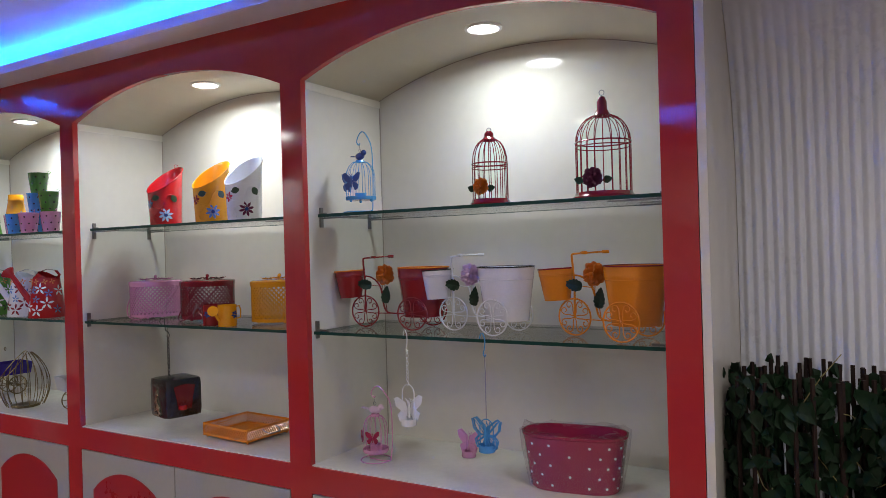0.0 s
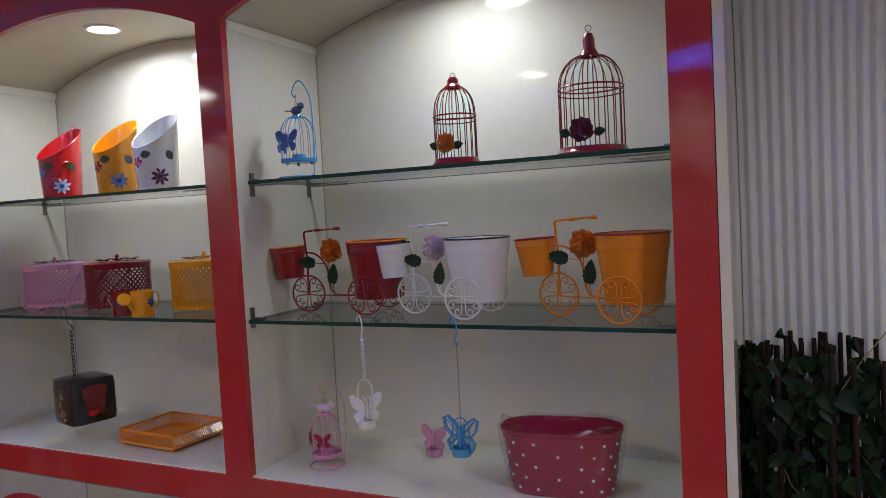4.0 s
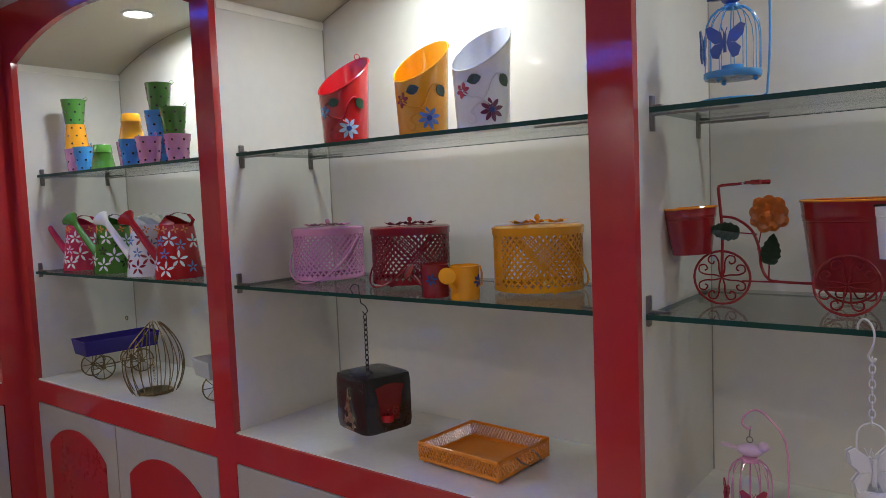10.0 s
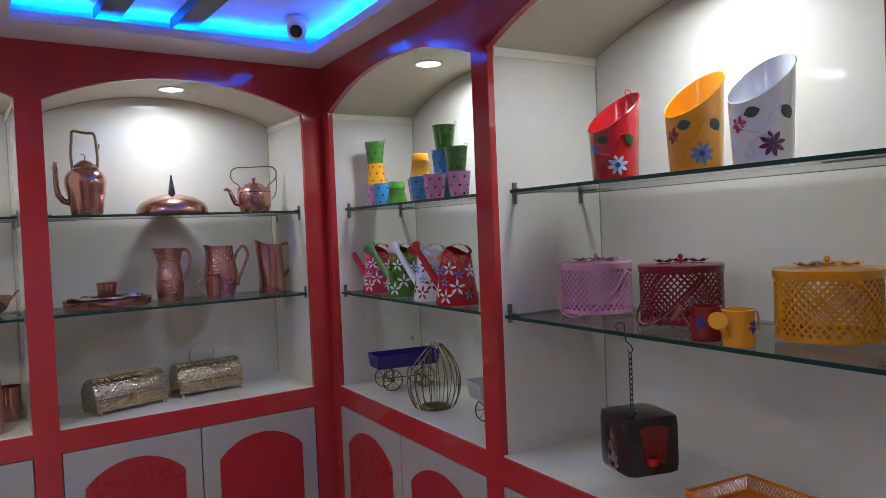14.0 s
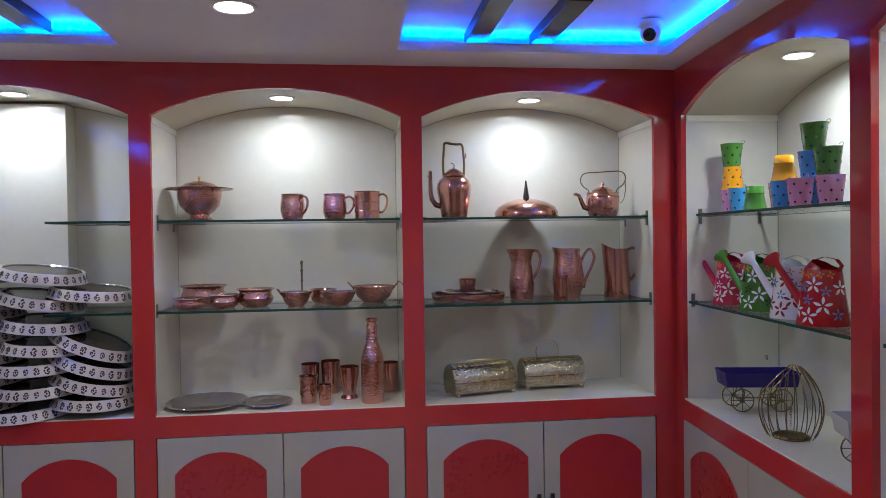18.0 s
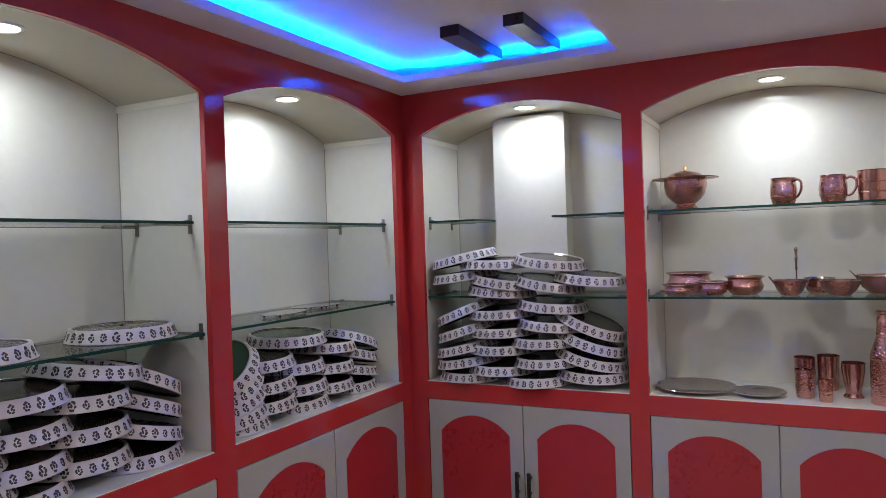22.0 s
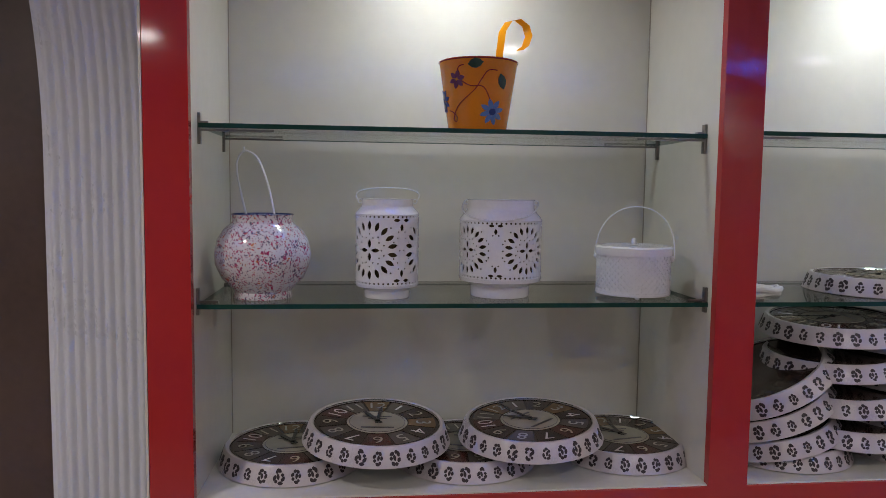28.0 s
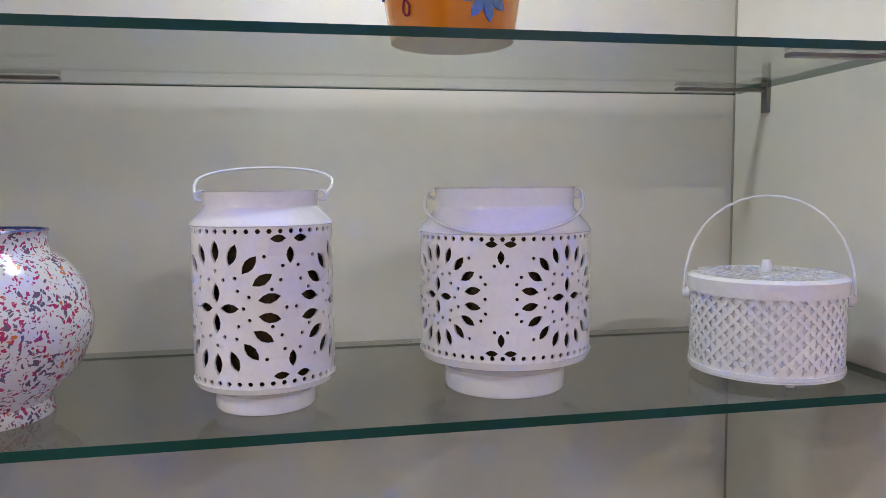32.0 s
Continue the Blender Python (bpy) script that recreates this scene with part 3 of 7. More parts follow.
def perforated(radius, z0, z1, holes, thick=0.0016, step=6):
    """A thin turned wall with real holes cut in it. holes: outlines of (angle, height)."""
    from mathutils.geometry import delaunay_2d_cdt
    verts, edges = [], []

    def ring(points, closed=True):
        first = len(verts)
        verts.extend(Vector(p) for p in points)
        n = len(points)
        edges.extend((first + k, first + (k + 1) % n) for k in range(n if closed else n - 1))

    scale = radius * math.pi / 180
    n = int(360 / step)
    ring([(-180 * scale + 360 * scale * k / n, z0) for k in range(n + 1)] + [(180 * scale - 360 * scale * k / n, z1) for k in range(n + 1)])
    flat = [[(((a + 180) % 360 - 180) * scale, z) for a, z in h] for h in holes]
    flat = [h for h in flat if max(x for x, _ in h) - min(x for x, _ in h) < 60 * scale]
    for h in flat:
        ring(h)
    for k in range(1, n):
        for j in range(1, 4):
            verts.append(Vector((-180 * scale + 360 * scale * k / n, z0 + (z1 - z0) * j / 4)))
    out, _, tris, *_ = delaunay_2d_cdt(verts, edges, [], 1, 1e-6)

    def inside(p, poly):
        hit = False
        for (x0, y0), (x1, y1) in zip(poly, poly[1:] + poly[:1]):
            if (y0 > p[1]) != (y1 > p[1]) and p[0] < (x1 - x0) * (p[1] - y0) / (y1 - y0) + x0:
                hit = not hit
        return hit

    boxes = [(min(x for x, _ in h), max(x for x, _ in h), min(y for _, y in h), max(y for _, y in h), h) for h in flat]
    keep = []
    for f in tris:
        c = sum((out[i] for i in f), Vector((0, 0))) / len(f)
        if not any(b[0] < c[0] < b[1] and b[2] < c[1] < b[3] and inside(c, b[4]) for b in boxes):
            keep.append(f)
    own = bmesh.new()

    def place(p, r):
        a = p[0] / scale
        return own.verts.new((r * math.sin(radians(a)), -r * math.cos(radians(a)), p[1]))

    outer = [place(p, radius) for p in out]
    inner = [place(p, radius - thick) for p in out]
    count = {}
    for f in keep:
        own.faces.new([outer[i] for i in f])
        own.faces.new([inner[i] for i in reversed(f)])
        for k in range(len(f)):
            a, b = f[k], f[(k + 1) % len(f)]
            count[(a, b)] = True
    for a, b in count:
        if (b, a) not in count:
            own.faces.new((outer[b], outer[a], inner[a], inner[b]))
    bmesh.ops.delete(own, geom=[v for v in own.verts if not v.link_faces], context="VERTS")
    bmesh.ops.recalc_face_normals(own, faces=own.faces[:])
    return own


def rose(size, place, mat, parent):
    """Layered petals facing -y round a small heart."""
    own = bmesh.new()
    bmesh.ops.create_uvsphere(own, u_segments=8, v_segments=6, radius=size * 0.2, matrix=Matrix.Translation((0, -size * 0.42, 0)))
    own.transform(Matrix.Translation(place))
    heart = part("rose", own, mat, parent, "metal rose", smooth=True)
    for ring, (count, far, lean) in enumerate(((9, 1.0, 0.12), (8, 0.82, 0.34), (6, 0.60, 0.62), (4, 0.38, 0.9))):
        for k in range(count):
            a = 360 * k / count + 25 * ring
            rows = []
            own = bmesh.new()
            for f in (0.05, 0.35, 0.65, 0.88, 1.0):
                half = 0.47 * math.sin(math.pi * min(f * 0.75 + 0.12, 1)) * far
                rows.append([own.verts.new((size * w * half, -size * (lean * f * 0.5 + 0.12 * ring - 0.10 * abs(w) + 0.07 * f * math.sin(2.4 * k + 2.2 * w + ring)), size * far * f * (1 - 0.06 * abs(w) + 0.05 * math.sin(2.6 * k + 1.7 * ring)))) for w in (-1, 0, 1)])
            for p, q in zip(rows, rows[1:]):
                for i in range(2):
                    own.faces.new((p[i], p[i + 1], q[i + 1], q[i]))
            bmesh.ops.solidify(own, geom=own.faces[:], thickness=0.0007)
            own.transform(Matrix.Translation(place) @ Matrix.Rotation(radians(a), 4, "Y"))
            part("petal", own, mat, heart, smooth=True)


def leaf(m, long, wide, bm=None):
    """A leaf folded at its midrib, in the x-z plane, from the origin along x."""
    own = bmesh.new()
    rows = []
    for f, w in ((0, 0.05), (0.18, 0.7), (0.42, 1), (0.7, 0.72), (0.9, 0.25), (1, 0.02)):
        rows.append([own.verts.new((long * f, y, wide * 0.5 * w * s)) for s, y in ((-1, -0.12 * wide * w), (0, 0.03 * wide), (1, -0.12 * wide * w))])
    for p, q in zip(rows, rows[1:]):
        for i in range(2):
            own.faces.new((p[i], p[i + 1], q[i + 1], q[i]))
    top = bmesh.ops.solidify(own, geom=own.faces[:], thickness=0.0012)
    return merge(bm, own, m)


def butterfly(size, bm=None, open_work=False):
    """Four flat wings with a body, facing -y, centred on the origin."""
    own = bmesh.new()
    for s in (-1, 1):
        for pts in (((0.04, 0), (0.12, 0.30), (0.42, 0.52), (0.56, 0.46), (0.50, 0.18), (0.30, -0.02)), ((0.04, 0), (0.30, -0.04), (0.44, -0.18), (0.36, -0.42), (0.20, -0.46), (0.08, -0.20))):
            out = [(s * x * size, z * size) for x, z in pts]
            if open_work:
                tube([(x, 0, z) for x, z in out], 0.0018, 5, own, closed=True)
                tube([(s * 0.04 * size, 0, 0), ((out[2][0] + out[3][0]) * 0.45, 0, (out[2][1] + out[3][1]) * 0.45)], 0.0014, 4, own)
                continue
            upright(out if s > 0 else out[::-1], -0.001, 0.001, own)
    tube([(0, -0.002, -0.3 * size), (0, -0.003, 0), (0, -0.002, 0.25 * size)], 0.05 * size, 6, own)
    for s in (-1, 1):
        tube([(0, -0.003, 0.22 * size), (s * 0.08 * size, -0.004, 0.42 * size)], 0.015 * size, 4, own)
    return merge(bm, own)


def chain(z0, z1, link=0.012, wire=0.0009):
    """Upright chain of oval links on the z axis."""
    own = bmesh.new()
    n = max(int((z1 - z0) / (link * 0.78)), 1)
    for k in range(n):
        c = z0 + (z1 - z0) * (k + 0.5) / n
        pts = []
        for i in range(8):
            a = 2 * math.pi * i / 8
            x, z = 0.32 * link * math.cos(a), 0.56 * link * math.sin(a)
            pts.append((x, 0, c + z) if k % 2 else (0, x, c + z))
        tube(pts, wire, 4, own, closed=True)
    return own


def s_hook(z, wire=0.0014):
    """Hook laid over a shelf's edge at height z; hangs down at the origin."""
    pts = [(0, 0.020, z - 0.004), (0, 0.021, z + 0.008), (0, 0.013, z + 0.017), (0, 0.003, z + 0.013), (0, -0.003, z), (0, 0.0, z - 0.018), (0, 0.006, z - 0.028), (0, 0.0, z - 0.036), (0, -0.005, z - 0.030)]
    c, s = math.cos(radians(55)), math.sin(radians(55))
    return tube(flowing([(x * c - y * s, x * s + y * c, z) for x, y, z in pts], 3), wire, 6)


def bail(r, z, rise, wire=0.0014, lean=0.0, steps=18, bulge=0.0):
    """Wire handle over an opening: from side to side, leaning about its ends."""
    out = []
    for k in range(steps + 1):
        a = math.pi * k / steps
        h = rise * max(math.sin(a), 0.0) ** 0.8
        out.append((-r * math.cos(a) * (1 + bulge * math.sin(a)), h * math.sin(radians(lean)), z + h * math.cos(radians(lean))))
    return tube(out, wire, 6)


# ---- goods on the right-hand run ----
def slant_can(m, mat, petals, small, label):
    can = thing("slant_cut_planter", m, label, "planter", "slant-cut planters")
    r0, r1, low, high = 0.053, 0.060, 0.112, 0.210
    own = bmesh.new()
    steps = 40
    rows = [[], [], [], []]
    for k in range(steps):
        a = 2 * math.pi * k / steps
        c, s = math.cos(a), math.sin(a)
        h = low + (high - low) * (0.5 + 0.5 * math.cos(a - radians(45)))
        rows[0].append(own.verts.new((r0 * c, r0 * s, 0)))
        rows[1].append(own.verts.new((r1 * c, r1 * s, h)))
        rows[2].append(own.verts.new(((r1 - 0.002) * c, (r1 - 0.002) * s, h)))
        rows[3].append(own.verts.new(((r0 - 0.002) * c, (r0 - 0.002) * s, 0.004)))
    for p, q in zip(rows, rows[1:]):
        for k in range(steps):
            own.faces.new((p[k], p[(k + 1) % steps], q[(k + 1) % steps], q[k]))
    own.faces.new(rows[0][::-1])
    own.faces.new(rows[3])
    part("body", own, mat, can, smooth=True)
    rim = []
    for k in range(steps):
        a = 2 * math.pi * k / steps
        h = low + (high - low) * (0.5 + 0.5 * math.cos(a - radians(45)))
        rim.append((r1 * math.cos(a), r1 * math.sin(a), h))
    part("rolled_rim", tube(rim, 0.002, 5, closed=True), mat, can)
    if mat is E_RED:
        part("hanging_ring", tube(circle(0.0065, (r1 * math.cos(radians(45)) - 0.010, r1 * math.sin(radians(45)) - 0.004, high + 0.003), 12, "y"), 0.0012, 5, closed=True), mat, can)
    rad = lambda z: r0 + (r1 - r0) * z / 0.114
    part("flower", wrapped(bloom(10, 0.034, 0.021, 0.055), rad), petals, can)
    part("flower_heart", wrapped([dot(10, 0.034, 0.006, 0.055)], rad, 0.002), E_NAVY, can)
    part("small_flower", wrapped(bloom(-50, 0.074, 0.014, 0.056, 6, 0.6), rad), small, can)
    for k, (a, z, t) in enumerate(((-38, 0.090, 14), (30, 0.104, -58))):
        part("leaf", wrapped([petal(a, z, 0.029, 0.021, t, 0.057)], rad), E_LEAF, can)
    part("vine", trail([(-48, 0.070), (-30, 0.060), (-10, 0.056), (8, 0.044)], rad, 0.0019), mat, can)
    part("vine", trail([(-40, 0.022), (-34, 0.011), (-24, 0.013), (-24, 0.024), (-34, 0.032), (-18, 0.045), (0, 0.062), (10, 0.088), (20, 0.103), (31, 0.103)], rad, 0.0019), mat, can)
    part("vine", trail([(-52, 0.078), (-49, 0.090), (-40, 0.092)], rad, 0.0019), mat, can)
    return can


slant_can(at(RIGHT, 1.364, 0.140, UP, 42, size=0.925), E_RED, PALE_BLUE, BLUE_PETAL, "red enamelled metal planter with slanted mouth and painted flowers")
slant_can(at(RIGHT, 1.585, 0.136, UP, 42, size=0.925), E_YELLOW, BLUE_PETAL, E_DEEP, "yellow enamelled metal planter with slanted mouth and blue flower")
slant_can(at(RIGHT, 1.735, 0.128, UP, 42, size=0.925), E_WHITE, PURPLE_PETAL, E_CERISE, "white enamelled metal planter with slanted mouth and purple flower")


def lattice(radius, z0, z1, pitch, fill=1.0):
    holes = []
    n = int(round(2 * math.pi * radius / pitch))
    rows = int((z1 - z0) / (pitch * 0.5))
    for j in range(rows):
        z = z0 + (z1 - z0) * (j + 0.5) / rows
        for k in range(n):
            a = 360 * (k + 0.5 * (j % 2)) / n - 178
            w, h = math.degrees(pitch * fill * 0.40 / radius), pitch * fill * 0.43
            holes.append([(a, z - h), (a + w * 0.35, z - h * 0.35), (a + w, z), (a + w * 0.35, z + h * 0.35), (a, z + h), (a - w * 0.35, z + h * 0.35), (a - w, z), (a - w * 0.35, z - h * 0.35)])
    return holes


def pierced_disc(radius, z, pitch, thick=0.0014):
    """A flat round plate with rows of round holes."""
    from mathutils.geometry import delaunay_2d_cdt
    verts, edges, spots = [], [], []

    def ring(x, y, r, n):
        first = len(verts)
        verts.extend(Vector((x + r * math.cos(2 * math.pi * k / n), y + r * math.sin(2 * math.pi * k / n))) for k in range(n))
        edges.extend((first + k, first + (k + 1) % n) for k in range(n))

    ring(0, 0, radius, 40)
    n = int(radius / pitch) + 1
    for i in range(-2 * n, 2 * n + 1):
        for j in range(-2 * n, 2 * n + 1):
            x, y = pitch * 0.5 * i, pitch * 0.5 * j
            if (i + j) % 2 == 0 and 0.010 < math.hypot(x, y) < radius - pitch * 0.5:
                ring(x, y, pitch * 0.3, 7)
                spots.append((x, y))
    out, _, tris, *_ = delaunay_2d_cdt(verts, edges, [], 1, 1e-6)
    own = bmesh.new()
    top = [own.verts.new((p[0], p[1], z)) for p in out]
    for f in tris:
        c = sum((out[i] for i in f), Vector((0, 0))) / len(f)
        if not any(abs(c[0] - x) < pitch * 0.3 and abs(c[1] - y) < pitch * 0.3 and math.hypot(c[0] - x, c[1] - y) < pitch * 0.27 for x, y in spots):
            own.faces.new([top[i] for i in f])
    bmesh.ops.delete(own, geom=[v for v in own.verts if not v.link_faces], context="VERTS")
    bmesh.ops.solidify(own, geom=own.faces[:], thickness=thick)
    return own


def basket_box(m, mat, label, radius=0.086, height=0.118, flowers=True, lean=115, rise=1.05, holes=None, lid_holes=False, spin=0):
    box_ = thing("pierced_basket", m, label, "basket", "round pierced baskets")
    z0 = 0.006
    part("wall", perforated(radius, z0, height, holes or lattice(radius, z0 + 0.009, height - 0.006, 0.0142 if flowers else 0.0118, 1.0 if flowers else 0.78), 0.0015, 5), mat, box_)
    part("base", lathe([(0, z0), (radius - 0.002, z0), (radius + 0.001, z0 + 0.002), (radius + 0.001, z0 + 0.006), (radius - 0.002, z0 + 0.006), (0, z0 + 0.003)], 36), mat, box_, smooth=True)
    for k in range(3):
        part("foot", lathe([(0, 0), (0.004, 0.001), (0.005, 0.004), (0.003, z0 + 0.002), (0, z0 + 0.002)], 10, m=Matrix.Translation((0.8 * radius * math.cos(2.1 * k + 0.9), 0.8 * radius * math.sin(2.1 * k + 0.9), 0))), mat, box_, smooth=True)
    if lid_holes:
        lid = part("lid", lathe([(radius, height - 0.006), (radius + 0.002, height - 0.006), (radius + 0.003, height + 0.008), (radius - 0.001, height + 0.011), (radius - 0.004, height + 0.011), (radius - 0.003, height + 0.008)], 40), mat, box_, smooth=True)
        part("pierced_top", pierced_disc(radius - 0.003, height + 0.0105, 0.0118), mat, lid)
    else:
        lid = part("lid", lathe([(radius + 0.002, height - 0.006), (radius + 0.003, height + 0.008), (radius - 0.001, height + 0.011), (0, height + 0.014), (0, height + 0.011), (radius, height + 0.008), (radius, height - 0.006)], 40), mat, box_, smooth=True)
    if flowers:
        for p, q in ((-0.034, -0.008), (0.002, 0.014), (0.036, -0.002)):
            c, s = math.cos(radians(spin)), math.sin(radians(spin))
            x, y = p * c - q * s, p * s + q * c
            own = bmesh.new()
            for k in range(6):
                leaf(Matrix.Translation((x, y, height + 0.0145)) @ Matrix.Rotation(radians(60 * k), 4, "Z") @ Matrix.Rotation(radians(-14), 4, "Y") @ Matrix.Rotation(radians(90), 4, "X"), 0.0245, 0.019, own)
            part("lid_flower", own, mat, lid)
        part("lid_knob", lathe([(0, height + 0.02), (0.003, height + 0.013), (0.003, height + 0.02), (0.006, height + 0.024), (0.004, height + 0.03), (0, height + 0.031)], 10), mat, lid, smooth=True)
    else:
        part("lid_knob", lathe([(0, height + 0.012), (0.0045, height + 0.012), (0.0055, height + 0.017), (0.004, height + 0.0235), (0, height + 0.024)], 12), mat, lid, smooth=True)
    for s in (-1, 1):
        part("handle_boss", lathe([(0, 0), (0.006, 0), (0.006, 0.004), (0.003, 0.007), (0, 0.007)], 10, m=Matrix.Translation((s * radius, 0, height - 0.012)) @ Matrix.Rotation(radians(90 * s), 4, "Y")), mat, box_, smooth=True)
    part("handle", bail(radius + 0.006, height - 0.012, radius * rise, 0.0021 if flowers else 0.0014, -lean), mat, box_, smooth=True)
    return box_


basket_box(at(RIGHT, 1.232, 0.195, MID, 6, size=0.97), E_PINK, "pink pierced metal basket with lid flowers and wire handle", spin=39, lean=139, rise=1.62)
basket_box(at(RIGHT, 1.488, 0.195, MID, -22, size=0.98), E_MAROON, "maroon pierced metal basket with lid flowers and wire handle", spin=67, lean=139, rise=1.62)
basket_box(at(RIGHT, 1.806, 0.192, MID, 153, size=0.98), E_YELLOW, "yellow pierced metal basket with lid flowers and wire handle", spin=-108, lean=139, rise=1.62)


def small_watering_can(m, mat, label):
    can = thing("small_watering_can", m, label, "watering can", "small watering cans")
    part("body", lathe([(0, 0), (0.0255, 0), (0.0265, 0.002), (0.0265, 0.059), (0.0275, 0.061), (0.0255, 0.062), (0.025, 0.004), (0, 0.004)], 28), mat, can, smooth=True)
    own = tube([(-0.024, 0, 0.016), (-0.036, -0.002, 0.03), (-0.046, -0.004, 0.042)], 0.0055, 8, None, taper=0.004)
    part("spout", own, mat, can, smooth=True)
    part("rose", lathe([(0, 0.006), (0.0155, 0.004), (0.0155, 0.002), (0.004, -0.009), (0, -0.009)], 16, m=Matrix.Translation((-0.051, -0.006, 0.046)) @ look((0, 0, 0), (0.4, 0.55, -0.35))), mat, can, smooth=True)
    part("handle", tube([(0.026, 0, 0.054), (0.042, 0, 0.056), (0.046, 0, 0.043), (0.045, 0, 0.022), (0.026, 0, 0.018)], 0.002, 6), mat, can, smooth=True)
    part("flower", wrapped(bloom(14, 0.034, 0.010, 0.0265, 6, 0.5), lambda z: 0.0265), E_NAVY, can)
    return can


small_watering_can(at(RIGHT, 1.662, 0.056, MID, 8), E_DEEP, "small red enamelled watering can")
small_watering_can(at(RIGHT, 1.735, 0.049, MID, 82), E_YELLOW, "small orange-yellow enamelled watering can with a blue flower")


def hanging_box():
    lamp_ = thing("hanging_tealight_box", at(RIGHT, 1.508, 0.022, 0), "black rounded metal tealight box with red recess hung by chain", "lantern")
    m = Matrix.Translation((-0.036, 0.052, 0.072)) @ Matrix.Rotation(radians(76), 4, "Z") @ Matrix.Diagonal((0.945, 0.945, 0.945, 1))
    own = box(-0.062, 0.062, -0.062, 0.062, 0.938, 1.066, 0.022)
    own.transform(m)
    part("body", own, E_BLACK, lamp_, smooth=True)
    own = upright([(-0.036, 1.040), (-0.012, 1.046), (0.012, 1.046), (0.036, 1.040), (0.026, 0.995), (0.023, 0.966), (-0.023, 0.966), (-0.026, 0.995)], -0.0632, -0.060)
    own.transform(m)
    part("red_recess", own, E_DARKRED, lamp_, "dark red glass panel")
    own = lathe([(0, 0.966), (0.012, 0.966), (0.0135, 0.970), (0.013, 0.981), (0.011, 0.981), (0.011, 0.97), (0, 0.97)], 18, m=Matrix.Translation((-0.008, -0.064, 0)))
    own.transform(m)
    part("tealight_cup", own, E_RED, lamp_, smooth=True)
    own = bmesh.new()
    for x, z, w, h in ((0, 1.012, 0.006, 0.026), (-0.004, 0.99, 0.012, 0.02), (0.006, 0.968, 0.014, 0.022), (-0.013, 0.962, 0.007, 0.018), (0.016, 0.955, 0.006, 0.012), (0.0, 0.948, 0.024, 0.006)):
        slab([(x - w, z), (x - w * 0.4, z + h * 0.8), (x, z + h), (x + w * 0.5, z + h * 0.7), (x + w, z), (x, z - h * 0.25)], 0, 0.004, own, Matrix(((0, 0, -1, -0.0622), (-1, 0, 0, 0), (0, 1, 0, 0), (0, 0, 0, 1))))
    own.transform(m)
    part("figure_plate", own, GILT, lamp_, "brass ornament plate")
    part("chain", chain(1.084, 1.205, 0.0125, 0.0013), DARK_METAL, lamp_)
    part("link", tube([(0, 0, 1.092), (-0.014, 0.02, 1.086), (-0.030, 0.045, 1.076)], 0.0013, 5), DARK_METAL, lamp_)
    part("hook", tube([(-0.036, 0.006, SHELF_MID + 0.003), (-0.040, 0.002, SHELF_MID + 0.014), (-0.028, 0, SHELF_MID + 0.024), (-0.014, 0, SHELF_MID + 0.022), (-0.010, -0.003, SHELF_MID + 0.006), (-0.006, -0.004, SHELF_MID - 0.012), (0.004, -0.002, SHELF_MID - 0.018), (0.008, 0, SHELF_MID - 0.028), (0, 0, SHELF_MID - 0.036), (-0.006, 0, SHELF_MID - 0.030)], 0.0013, 6), DARK_METAL, lamp_, smooth=True)


hanging_box()


def tray():
    t = thing("serving_tray", at(RIGHT, 1.686, 0.160, LOW, -4), "yellow enamelled metal tray with pierced sides and ring handles", "tray")
    w, d, h = 0.099, 0.084, 0.042
    part("bottom", box(-w, w, -d, d, 0.006, 0.0085), E_ORANGE, t)
    for name, b in (("front_side", (-w, w, -d - 0.0015, -d)), ("back_side", (-w, w, d, d + 0.0015)), ("end_side", (-w - 0.0015, -w, -d, d)), ("end_side", (w, w + 0.0015, -d, d))):
        part(name, box(*b, 0.006, 0.013), E_ORANGE, t)
        part("top_band", box(*b, h - 0.005, h), E_ORANGE, t)
        own = bmesh.new()
        along_x = b[1] - b[0] > 0.05
        span = (b[0], b[1]) if along_x else (b[2], b[3])
        n = int((span[1] - span[0]) / 0.0075)
        for k in range(n + 1):
            p = span[0] + (span[1] - span[0]) * k / n
            mid = (b[2] + b[3]) / 2 if along_x else (b[0] + b[1]) / 2
            for s in (-1, 1):
                q = min(max(p + s * 0.0075, span[0]), span[1])
                for z0, z1 in ((0.0125, 0.0250), (0.0250, h - 0.0045)):
                    e0, e1 = ((p, mid, z0), (q, mid, z1)) if along_x else ((mid, p, z0), (mid, q, z1))
                    tube([e0, e1], 0.0013, 3, own)
        part("pierced_band", own, E_ORANGE, t)
    part("rolled_rim", tube([(-w, -d, h), (w, -d, h), (w, d, h), (-w, d, h)], 0.002, 5, closed=True), E_ORANGE, t)
    for x in (-w + 0.008, w - 0.008):
        for y in (-d + 0.008, d - 0.008):
            part("foot", lathe([(0, 0), (0.003, 0), (0.004, 0.004), (0.003, 0.0065), (0, 0.0065)], 8, m=Matrix.Translation((x, y, 0))), E_ORANGE, t)
    for s in (-1, 1):
        part("ring_handle", tube([(s * w, -0.025, h - 0.008), (s * (w + 0.012), -0.028, h - 0.014), (s * (w + 0.026), -0.018, h - 0.02), (s * (w + 0.026), 0.018, h - 0.02), (s * (w + 0.012), 0.028, h - 0.014), (s * w, 0.025, h - 0.008)], 0.0016, 6), ANTIQUE, t)


tray()


